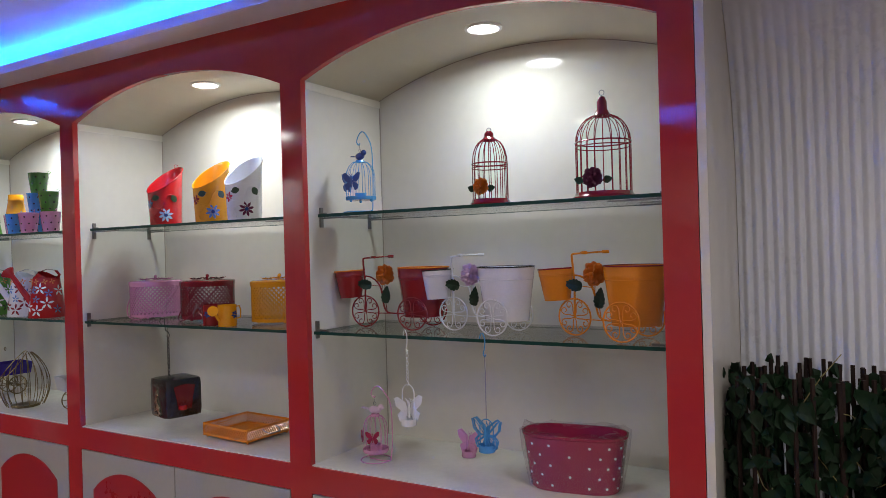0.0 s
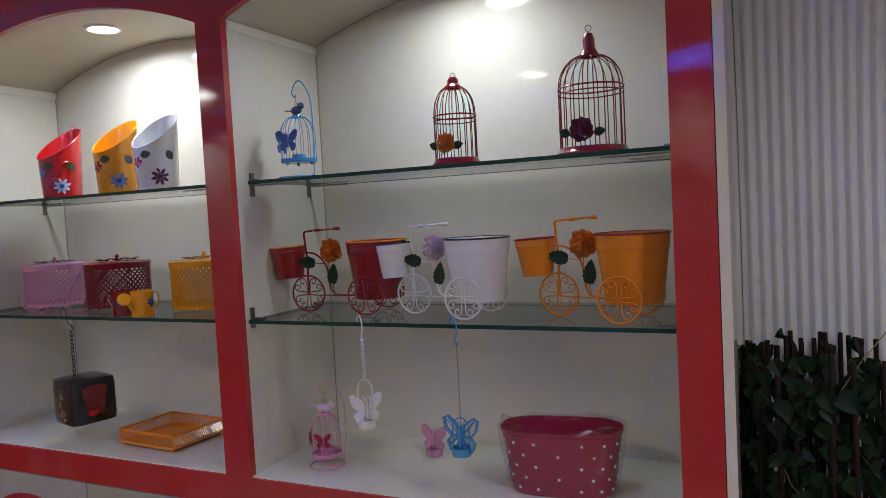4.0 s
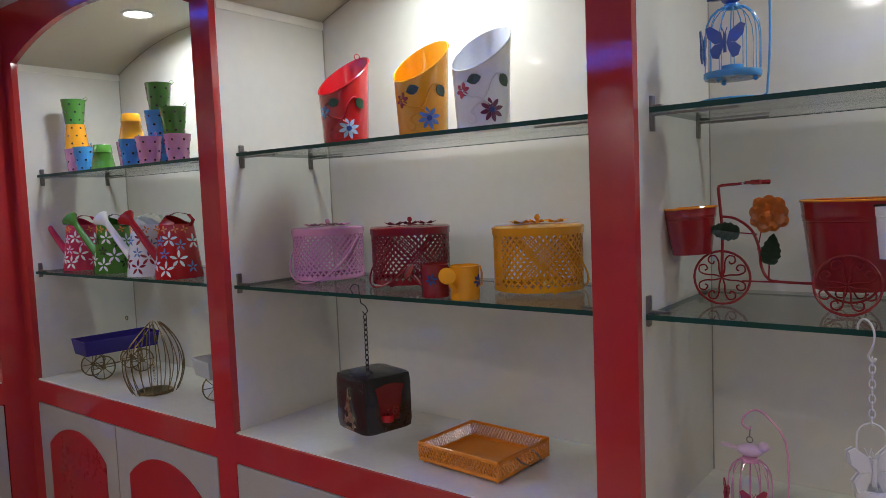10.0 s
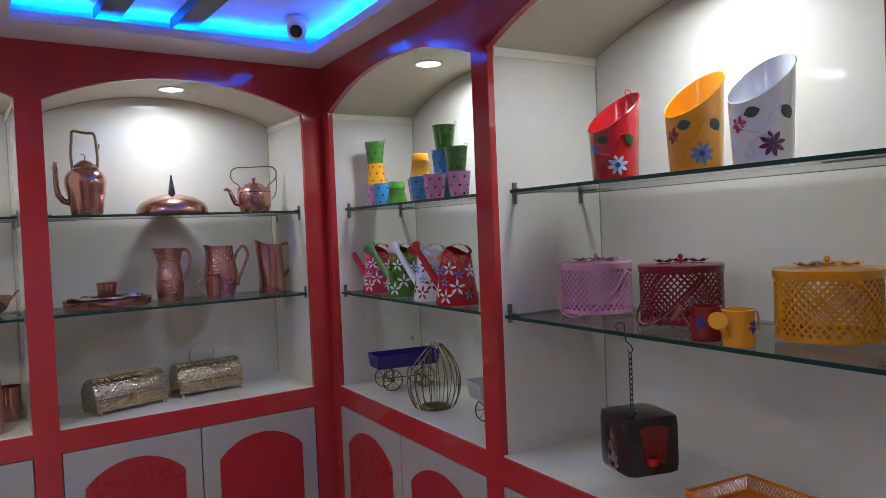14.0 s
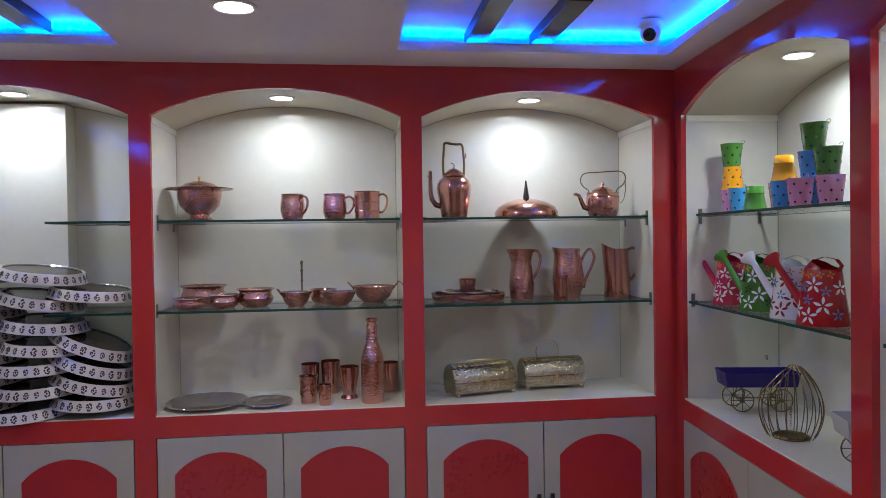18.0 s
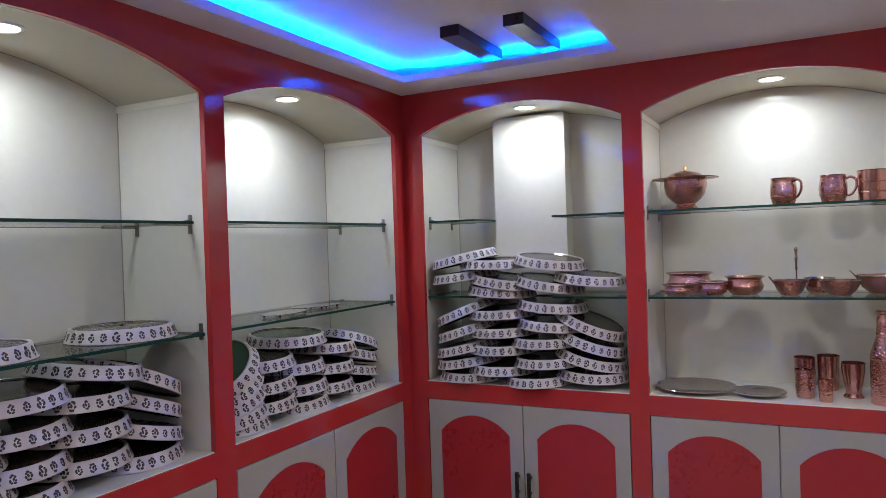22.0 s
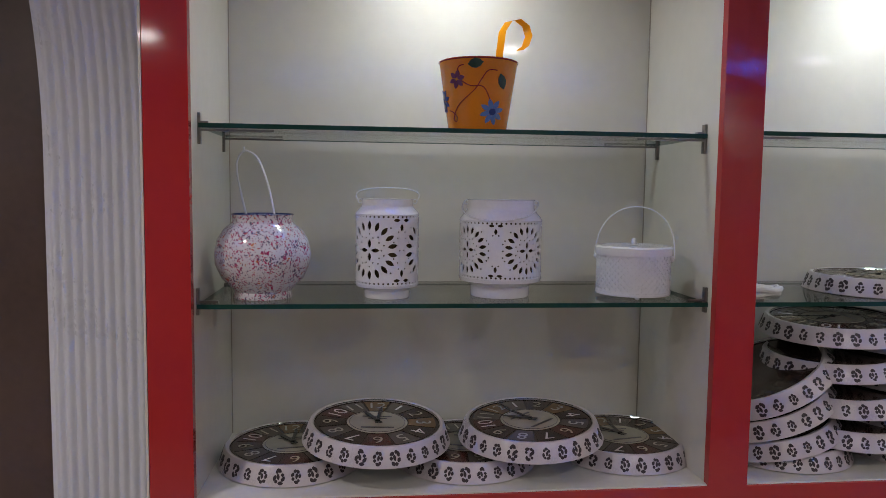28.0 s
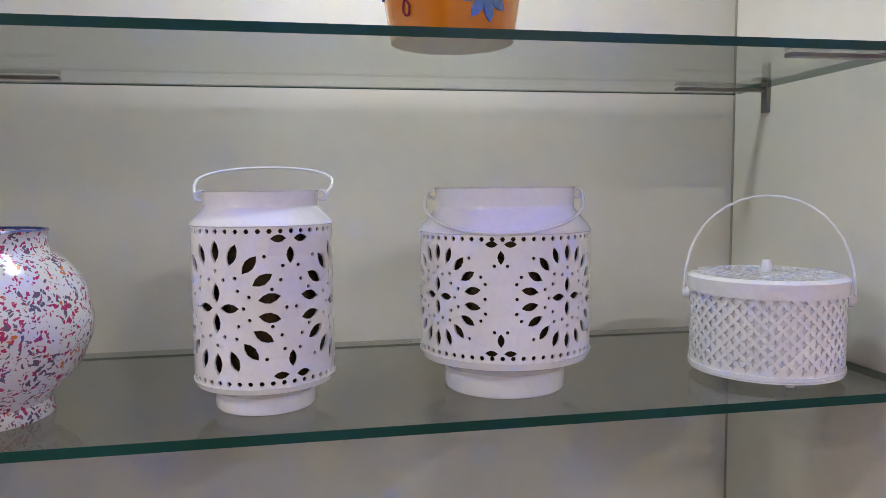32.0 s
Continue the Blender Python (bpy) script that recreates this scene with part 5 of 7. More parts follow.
watering_can(at(RIGHT, 0.178, 0.125, MID, 20), E_CERISE, E_WHITE, LILAC, "cerise enamelled watering can painted with flowers")
watering_can(at(RIGHT, 0.400, 0.110, MID, 20), E_GREEN, E_WHITE, E_BLACK, "green enamelled watering can painted with white flowers")
watering_can(at(RIGHT, 0.613, 0.097, MID, 20), E_WHITE, E_MAROON, BLUE_PETAL, "white enamelled watering can painted with dark flowers")
watering_can(at(RIGHT, 0.772, 0.085, MID, 20), E_RED, E_WHITE, BLUE_PETAL, "red enamelled watering can painted with white flowers")


def cart(m, mat, label):
    c = thing("cart_planter", m, label, "planter", "small cart planters")
    w, d, z0, z1 = 0.112, 0.055, 0.082, 0.128
    own = bmesh.new()
    low = [own.verts.new(p) for p in ((-w, -d * 0.85, z0), (w, -d * 0.85, z0), (w, d * 0.85, z0), (-w, d * 0.85, z0))]
    top = [own.verts.new(p) for p in ((-w - 0.006, -d, z1), (w + 0.006, -d, z1), (w + 0.006, d, z1), (-w - 0.006, d, z1))]
    own.faces.new(low[::-1])
    for k in range(4):
        own.faces.new((low[k], low[(k + 1) % 4], top[(k + 1) % 4], top[k]))
    bmesh.ops.solidify(own, geom=own.faces[:], thickness=0.002)
    part("trough", own, mat, c)
    part("trough_rim", tube([v for v in ((-w - 0.006, -d, z1), (w + 0.006, -d, z1), (w + 0.006, d, z1), (-w - 0.006, d, z1))], 0.0018, 5, closed=True), mat, c)
    for x in (-0.062, 0.062):
        for y in (-0.042, 0.042):
            wheel = part("wheel", tube(circle(0.036, (x, y, 0.0385), 22, "y"), 0.0022, 5, closed=True), ANTIQUE, c)
            for k in range(8):
                a = math.pi * k / 4
                part("spoke", tube([(x, y, 0.0385), (x + 0.036 * math.cos(a), y, 0.0385 + 0.036 * math.sin(a))], 0.0012, 4), ANTIQUE, wheel)
            part("hub", tube([(x, y - 0.006, 0.0385), (x, y + 0.006, 0.0385)], 0.006, 8), ANTIQUE, wheel)
        part("axle", tube([(x, -0.045, 0.0385), (x, 0.045, 0.0385)], 0.002, 5), ANTIQUE, c)
        for y in (-0.036, 0.036):
            part("strut", tube([(x, y, 0.0385), (x * 0.85, y, 0.065), (x, y, z0)], 0.0018, 5), ANTIQUE, c)
    part("beam", tube([(-0.062, 0, 0.0385), (0.062, 0, 0.0385)], 0.002, 5), ANTIQUE, c)
    return c


cart(at(RIGHT, 0.245, 0.175, LOW, 84), E_PURPLE, "violet-blue trough planter on brass wire cart wheels")
cart(at(RIGHT, 0.870, 0.195, LOW, 78), E_WHITE, "white trough planter on brass wire cart wheels")


def wire_basket(m):
    w = thing("wire_egg_basket", m, "egg-shaped brass wire basket with round opening", "basket")
    h, r = 0.215, 0.084

    def rad(z):
        f = z / h
        return r * (math.sin(math.pi * (0.19 + 0.81 * f)) ** 0.62 if f < 1 else 0)

    part("base", lathe([(0, 0.002), (0.048, 0.0), (0.050, 0.004), (0.046, 0.008), (0.03, 0.006), (0, 0.005)], 24), ANTIQUE, w, smooth=True)
    tilt = Vector((-0.55, -0.55, 0.62)).normalized()
    for k in range(20):
        a = 2 * math.pi * k / 20
        pts = []
        for j in range(17):
            z = 0.004 + (h - 0.004) * j / 16
            p = Vector((rad(z) * math.cos(a), rad(z) * math.sin(a), z))
            if (p - Vector((0, 0, 0.12))).dot(tilt) > 0.052:
                break
            pts.append(p)
        if len(pts) > 1:
            part("rib", tube(pts, 0.0015, 5), ANTIQUE, w, smooth=True)
    centre = Vector((0, 0, 0.12)) + tilt * 0.052
    side = tilt.cross(Vector((0, 0, 1))).normalized()
    upv = side.cross(tilt)
    part("opening_ring", tube([centre + (side * math.cos(radians(15 * k)) * 0.064 + upv * math.sin(radians(15 * k)) * 0.072) for k in range(24)], 0.0018, 5, closed=True), BRASS, w, smooth=True)
    part("top_loop", tube(circle(0.006, (0.012, 0.012, h + 0.004), 12, "y"), 0.0014, 5, closed=True), ANTIQUE, w)
    part("clasp_chain", chain(0.03, 0.105, 0.010, 0.0008), BRASS, w)
    w.children[-1].location = (-0.068, -0.052, 0)


wire_basket(at(RIGHT, 0.570, 0.110, LOW))


# ---- copper and brass on the back run ----
def tall_kettle():
    k = thing("copper_kettle", at(BACK, 2.002, 0.190, UP), "tall copper kettle with upright square handle and side spout", "kettle")
    part("body", lathe([(0, 0.004), (0.046, 0.004), (0.049, 0.006), (0.0525, 0.03), (0.0565, 0.06), (0.062, 0.092), (0.0645, 0.110), (0.0635, 0.126), (0.058, 0.139), (0.049, 0.149), (0.040, 0.154), (0.036, 0.156), (0.034, 0.154), (0, 0.15)], 44), COPPER, k, smooth=True)
    lid = part("lid", lathe([(0.040, 0.155), (0.041, 0.160), (0.032, 0.170), (0.02, 0.181), (0.008, 0.186), (0, 0.187)], 30), COPPER, k, smooth=True)
    part("lid_curl", tube([(0, 0, 0.184), (0.002, 0, 0.198), (-0.004, 0, 0.206), (-0.011, 0, 0.204)], 0.0024, 6, taper=0.0014), ANTIQUE, lid, smooth=True)
    part("spout", tube([(-0.050, 0, 0.045), (-0.068, 0, 0.05), (-0.083, 0, 0.07), (-0.088, 0, 0.10), (-0.088, 0, 0.155), (-0.088, 0, 0.177)], 0.011, 10, None, taper=0.0065), COPPER_DARK, k, smooth=True)
    part("spout_tap", tube([(-0.088, 0, 0.160), (-0.100, 0, 0.158)], 0.004, 8), BRASS, k)
    pts = [(-0.037, 0, 0.150), (-0.040, 0, 0.20), (-0.036, 0, 0.255), (-0.034, 0, 0.276), (-0.027, 0, 0.282), (-0.012, 0, 0.279), (0.010, 0, 0.276), (0.026, 0, 0.277), (0.033, 0, 0.272), (0.036, 0, 0.255), (0.040, 0, 0.20), (0.037, 0, 0.150)]
    part("handle", tube(flowing(pts, 3), 0.0044, 8), ANTIQUE, k, smooth=True)
    part("handle_peg", tube([(0.036, 0, 0.226), (0.046, 0, 0.228), (0.046, 0, 0.242)], 0.003, 6), COPPER_DARK, k)
    for a in range(3):
        part("foot", lathe([(0, -0.0), (0.006, 0.001), (0.007, 0.006), (0, 0.006)], 8, m=Matrix.Translation((0.036 * math.cos(2.1 * a), 0.036 * math.sin(2.1 * a), 0))), COPPER_DARK, k)


def low_kettle():
    k = thing("copper_kettle", at(BACK, 2.577, 0.190, UP), "round copper kettle with tall wire bail handle", "kettle")
    part("body", lathe([(0, 0), (0.047, 0), (0.051, 0.003), (0.0565, 0.018), (0.061, 0.038), (0.0635, 0.058), (0.0625, 0.074), (0.058, 0.086), (0.049, 0.094), (0.038, 0.098), (0.03, 0.099), (0, 0.098)], 44), COPPER, k, smooth=True)
    part("seam", tube(circle(0.0622, (0, 0, 0.076), 32), 0.0018, 5, closed=True), COPPER_DARK, k)
    lid = part("lid", lathe([(0.040, 0.096), (0.040, 0.100), (0.031, 0.107), (0.013, 0.114), (0, 0.115)], 30), COPPER, k, smooth=True)
    part("knob", lathe([(0, 0.112), (0.005, 0.113), (0.004, 0.118), (0.009, 0.124), (0.007, 0.131), (0, 0.133)], 14), COPPER, lid, smooth=True)
    part("spout", tube([(-0.055, 0, 0.032), (-0.073, 0, 0.036), (-0.082, 0, 0.055), (-0.092, 0, 0.082), (-0.105, 0, 0.088), (-0.113, 0, 0.084)], 0.011, 10, None, taper=0.0045), COPPER_DARK, k, smooth=True)
    pts = [(-0.055, 0, 0.084), (-0.057, 0, 0.102), (-0.074, 0, 0.114), (-0.086, 0, 0.132), (-0.082, 0, 0.156), (-0.062, 0, 0.168), (-0.020, 0, 0.170), (0.040, 0, 0.174), (0.072, 0, 0.174), (0.090, 0, 0.160), (0.090, 0, 0.136), (0.076, 0, 0.118), (0.058, 0, 0.104), (0.056, 0, 0.084)]
    part("handle", tube(flowing(pts, 3), 0.0023, 6), ANTIQUE, k, smooth=True)
    part("hanger_loop", tube([(0.091, 0, 0.142), (0.092, 0, 0.10), (0.084, 0, 0.065), (0.070, 0, 0.050)], 0.0016, 5), ANTIQUE, k)
    for s in (-1, 1):
        part("lug", box(s * 0.056 - 0.006, s * 0.056 + 0.006, -0.004, 0.004, 0.074, 0.094, 0.0015), COPPER_DARK, k)


tall_kettle()
low_kettle()
dome = thing("copper_dome_cover", at(BACK, 2.285, 0.222, UP), "wide domed copper cover with black conical grip", "lid")
part("dome", lathe([(0.120, 0), (0.122, 0.004), (0.121, 0.022), (0.108, 0.042), (0.075, 0.060), (0.035, 0.071), (0, 0.074), (0, 0.071), (0.1, 0.04), (0.118, 0.0)], 48), COPPER, dome, smooth=True)
part("grip", lathe([(0.013, 0.070), (0.0125, 0.078), (0.006, 0.118), (0.0025, 0.140), (0, 0.146)], 18), E_BLACK, dome, smooth=True)

comp = thing("copper_compote", at(BACK, 1.082, 0.190, UP), "footed copper bowl with wide flat flange and domed lid", "bowl")
part("bowl", lathe([(0, 0.0), (0.046, 0.0), (0.047, 0.004), (0.036, 0.014), (0.034, 0.022), (0.05, 0.034), (0.068, 0.055), (0.075, 0.085), (0.076, 0.112), (0.073, 0.112), (0.06, 0.06), (0, 0.03)], 48), COPPER_DENT, comp, smooth=True)
part("flange", lathe([(0.074, 0.108), (0.116, 0.113), (0.117, 0.116), (0.074, 0.112)], 44), COPPER_DARK, comp, smooth=True)
lid = part("lid", lathe([(0.068, 0.113), (0.066, 0.122), (0.05, 0.133), (0.02, 0.142), (0, 0.144)], 36), COPPER_DENT, comp, smooth=True)
part("knob", lathe([(0, 0.142), (0.004, 0.143), (0.003, 0.148), (0.007, 0.153), (0.005, 0.16), (0, 0.161)], 12), BRASS, lid, smooth=True)


def mug(u, straight, mat, label, turn=0):
    g = thing("copper_mug", at(BACK, u, 0.190, UP, turn), label, "mug", "copper mugs")
    h = 0.092 if not straight else 0.101
    prof = [(0, 0), (0.046, 0), (0.047, h), (0.048, h + 0.001), (0.0455, h), (0.0445, 0.004), (0, 0.004)] if straight else [(0, 0), (0.032, 0), (0.035, 0.003), (0.043, 0.028), (0.044, 0.05), (0.040, 0.078), (0.039, h), (0.040, h + 0.002), (0.0375, h), (0.041, 0.05), (0.03, 0.005), (0, 0.005)]
    part("body", lathe(prof, 36), mat, g, smooth=True)
    x = 0.044 if straight else 0.039
    part("handle", tube(flowing([(x, 0, h * 0.86), (x + 0.014, 0, h * 0.92), (x + 0.029, 0, h * 0.80), (x + 0.029, 0, h * 0.54), (x + 0.016, 0, h * 0.30), (x + 0.002, 0, h * 0.24)]), 0.0042, 8), mat if straight else COPPER, g, smooth=True)
    part("rolled_rim", tube(circle(0.047 if straight else 0.039, (0, 0, h), 32), 0.0016, 5, closed=True), COPPER_DARK, g)
    for z in (0.03, 0.062) if straight else ():
        part("band", tube(circle(0.0466, (0, 0, z), 32), 0.0014, 5, closed=True), COPPER_DARK, g)


mug(1.408, False, COPPER_DENT, "barrel-shaped hammered copper mug", -35)
mug(1.560, False, COPPER_DENT, "barrel-shaped hammered copper mug")
mug(1.678, True, COPPER, "straight polished copper mug")

thali = thing("copper_platter", at(BACK, 2.050, 0.185, MID), "round copper platter holding small bowls and a cup", "platter")
part("plate", lathe([(0, 0.004), (0.118, 0.004), (0.126, 0.001), (0.134, 0.004), (0.138, 0.026), (0.135, 0.027), (0.130, 0.008), (0, 0.007)], 48), COPPER, thali, smooth=True)
part("rolled_rim", tube(circle(0.1375, (0, 0, 0.0265), 44), 0.002, 5, closed=True), COPPER_DARK, thali)
for k in range(7):
    a = 2 * math.pi * k / 7 + 0.3
    bowl = thing("small_copper_bowl", at(BACK, 2.050 + 0.088 * math.cos(a), 0.185 + 0.088 * math.sin(a), MID + 0.0075), "small copper bowl standing in the platter", "bowl", "small bowls in the platter")
    part("bowl", lathe([(0, 0), (0.024, 0), (0.035, 0.012), (0.0365, 0.027), (0.0345, 0.027), (0.032, 0.012), (0, 0.003)], 26), TIN, bowl, smooth=True)


def tumbler(name, u, v, z, r0, r1, h, mat, label, goblet=False):
    t = thing(name, at(BACK, u, v, z), label, "cup", "copper tumblers" if z < 1 else "")
    prof = [(0, 0), (r0, 0), (r0 + 0.001, 0.003), (r1, h), (r1 - 0.0018, h), (r0 - 0.001, 0.005), (0, 0.005)]
    if goblet:
        prof = [(0, 0), (r0 * 1.05, 0), (r0 * 1.05, 0.004), (r0 * 0.78, 0.014), (r0 * 0.86, h * 0.3), (r1, h * 0.75), (r1 * 1.02, h), (r1 * 1.02 - 0.0018, h), (r1 - 0.002, h * 0.75), (r0 * 0.7, h * 0.3), (0, h * 0.22)]
    part("body", lathe(prof, 30), mat, t, smooth=True)
    part("rolled_rim", tube(circle(r1 * (1.02 if goblet else 1), (0, 0, h), 28), 0.0013, 5, closed=True), COPPER_DARK, t)
    return t


tumbler("copper_cup", 2.048, 0.185, MID + 0.0075, 0.025, 0.032, 0.072, COPPER, "small copper cup standing in the platter")


def jug(u, prof, mat, beak, grip, label):
    j = thing("copper_jug", at(BACK, u, 0.195, MID), label, "jug", "copper jugs")
    own = lathe(prof, 40)
    top = max(z for _, z in prof)
    if beak:
        for v in own.verts:
            if v.co.z > top * 0.78 and v.co.x < 0:
                f = (v.co.z - top * 0.78) / (top * 0.22)
                k = max(0, -v.co.x / max(math.hypot(v.co.x, v.co.y), 1e-4)) ** 4
                v.co.x -= beak[0] * f * k
                v.co.z += beak[1] * f * k
    part("body", own, mat, j, smooth=True)
    part("handle", tube(flowing(grip), 0.0056, 8), COPPER_DARK if mat is not COPPER_DENT else mat, j, smooth=True)
    return j


jug(2.257, [(0, 0), (0.040, 0), (0.043, 0.003), (0.046, 0.025), (0.049, 0.055), (0.043, 0.10), (0.038, 0.135), (0.044, 0.168), (0.050, 0.186), (0.048, 0.187), (0.036, 0.135), (0.04, 0.01), (0, 0.006)], COPPER_DENT, (0.010, 0.004), [(0.042, 0, 0.178), (0.062, 0, 0.18), (0.074, 0, 0.155), (0.068, 0, 0.12), (0.052, 0, 0.085), (0.045, 0, 0.075)], "hammered copper water jug with curved handle")
jug(2.439, [(0, 0), (0.042, 0), (0.045, 0.003), (0.058, 0.05), (0.060, 0.08), (0.054, 0.13), (0.046, 0.165), (0.047, 0.186), (0.045, 0.187), (0.044, 0.165), (0.055, 0.08), (0.04, 0.008), (0, 0.006)], COPPER_DENT, (0.016, 0.006), [(0.052, 0, 0.135), (0.066, 0, 0.165), (0.085, 0, 0.184), (0.100, 0, 0.17), (0.104, 0, 0.145), (0.085, 0, 0.10), (0.066, 0, 0.06), (0.062, 0, 0.035)], "wide hammered copper jug with scrolled handle")
jug(2.634, [(0, 0), (0.050, 0), (0.051, 0.004), (0.048, 0.05), (0.044, 0.15), (0.043, 0.183), (0.041, 0.183), (0.046, 0.05), (0.047, 0.007), (0, 0.006)], COPPER, (0.020, 0.022), [(0.042, 0, 0.178), (0.062, 0, 0.186), (0.082, 0, 0.175), (0.090, 0, 0.145), (0.080, 0, 0.10), (0.058, 0, 0.068), (0.048, 0, 0.06)], "tall plain copper jug with pointed lip")
cup = tumbler("copper_tea_cup", 2.378, 0.085, MID, 0.025, 0.030, 0.083, COPPER, "small copper cup with loop handle beside the jugs")
part("handle", tube([(-0.028, 0, 0.07), (-0.05, 0, 0.074), (-0.057, 0, 0.055), (-0.045, 0, 0.03), (-0.026, 0, 0.012)], 0.002, 6), BRASS, cup, smooth=True)


def bowl(u, v, r, h, mat, label, ears=0.0, lip=True, group="copper serving bowls"):
    b = thing("copper_bowl", at(BACK, u, v, MID), label, "bowl", group)
    if lip:
        prof = [(0, 0), (r * 0.62, 0), (r * 0.86, h * 0.22), (r * 0.95, h * 0.5), (r * 0.84, h * 0.8), (r * 0.86, h * 0.9), (r, h), (r * 0.98, h + 0.002), (r * 0.82, h * 0.86), (r * 0.9, h * 0.5), (r * 0.6, 0.004), (0, 0.003)]
    else:
        prof = [(0, 0), (r * 0.5, 0), (r * 0.78, h * 0.35), (r * 0.95, h * 0.8), (r, h), (r * 0.975, h), (r * 0.9, h * 0.75), (r * 0.48, 0.004), (0, 0.003)]
    part("bowl", lathe(prof, 36), mat, b, smooth=True)
    part("tinned_inside", lathe([(0, h * 0.55), (r * 0.8, h * 0.62), (r * (0.80 if lip else 0.90), h * 0.86)], 30), TIN, b, "tinned inside", smooth=True)
    part("rolled_rim", tube(circle(r * 0.99, (0, 0, h + 0.001), 36), 0.0015, 5, closed=True), TIN, b, "bright tinned rim", smooth=True)
    if ears:
        for s in (-1, 1):
            part("ring_handle", tube([(s * r * 0.92, -0.014, h * 0.8), (s * (r + ears * 0.5), -0.014, h + ears * 0.5), (s * (r + ears), -0.006, h + ears), (s * (r + ears), 0.006, h + ears), (s * (r + ears * 0.5), 0.014, h + ears * 0.5), (s * r * 0.92, 0.014, h * 0.8)], 0.002, 6), COPPER_DARK, b, smooth=True)
    return b


bowl(1.080, 0.235, 0.084, 0.072, COPPER_DENT, "wide hammered copper serving bowl")
bowl(1.063, 0.085, 0.058, 0.038, COPPER_DENT, "small hammered copper bowl")
bowl(1.175, 0.110, 0.054, 0.046, COPPER_DENT, "small hammered copper pot-bellied bowl")
bowl(1.278, 0.140, 0.066, 0.062, COPPER_DENT, "hammered copper serving pot with flared lip")
bowl(1.422, 0.105, 0.053, 0.050, COPPER_DENT, "small hammered copper pan with loop handles", 0.012, False)
bowl(1.512, 0.225, 0.050, 0.050, COPPER, "copper bowl behind the pans")
bowl(1.570, 0.115, 0.062, 0.048, COPPER_DENT, "hammered copper wok with loop handle", 0.0, False)
bowl(1.698, 0.215, 0.078, 0.058, COPPER_DENT, "large hammered copper wok with loop handles", 0.018, False)
spoon = thing("brass_spoon", at(BACK, 1.442, 0.120, MID + 0.03), "turned metal spoon handle standing upright in a pan", "spoon")
part("stem", lathe([(0, 0), (0.0025, 0.0), (0.0025, 0.055), (0.005, 0.06), (0.003, 0.066), (0.004, 0.09), (0.006, 0.096), (0.003, 0.102), (0.004, 0.118), (0.006, 0.124), (0.003, 0.131), (0, 0.132)], 12), ANTIQUE, spoon, smooth=True)

for u, v, r, lift in ((1.103, 0.146, 0.138, 0.0), (1.315, 0.112, 0.086, 0.0)):
    p = thing("tinned_plate", at(BACK, u, v, LOW), "dark tinned metal plate with rolled rim lying on the ledge", "plate", "plates on the ledge")
    part("plate", lathe([(0, 0.001), (r * 0.72, 0.001), (r * 0.8, 0.006), (r, 0.013), (r * 0.99, 0.015), (r * 0.79, 0.008), (r * 0.71, 0.003), (0, 0.003)], 48), TIN, p, smooth=True)
    part("rolled_rim", tube(circle(r, (0, 0, 0.014), 44), 0.002, 6, closed=True), TIN, p, smooth=True)
for u, v, r0, r1, h, g in ((1.459, 0.125, 0.028, 0.033, 0.094, False), (1.457, 0.268, 0.029, 0.034, 0.112, False), (1.532, 0.275, 0.031, 0.036, 0.120, False), (1.603, 0.165, 0.030, 0.035, 0.115, True), (1.519, 0.070, 0.019, 0.023, 0.072, False), (1.755, 0.255, 0.028, 0.033, 0.110, False)):
    tumbler("copper_tumbler", u, v, LOW, r0, r1, h, COPPER if h > 0.1 else COPPER_DENT, "copper tumbler with pinched waist" if g else ("short hammered copper tumbler on the ledge" if h < 0.1 else "tall straight copper tumbler"), g)
bottle = thing("copper_bottle", at(BACK, 1.686, 0.085, LOW), "hammered copper water bottle with long neck and cap", "bottle")
part("body", lathe([(0, 0), (0.037, 0), (0.040, 0.004), (0.040, 0.15), (0.038, 0.165), (0.028, 0.195), (0.021, 0.215), (0.019, 0.255), (0, 0.256)], 36), COPPER_DENT, bottle, smooth=True)
part("band", tube(circle(0.0403, (0, 0, 0.145), 32), 0.0014, 5, closed=True), COPPER_DARK, bottle)
part("neck_ring", tube(circle(0.0205, (0, 0, 0.226), 26), 0.0022, 6, closed=True), COPPER_DARK, bottle)
part("cap", lathe([(0.0195, 0.255), (0.0195, 0.272), (0.0165, 0.278), (0.016, 0.286), (0.021, 0.290), (0.021, 0.296), (0.016, 0.300), (0, 0.300)], 26), COPPER, bottle, smooth=True)


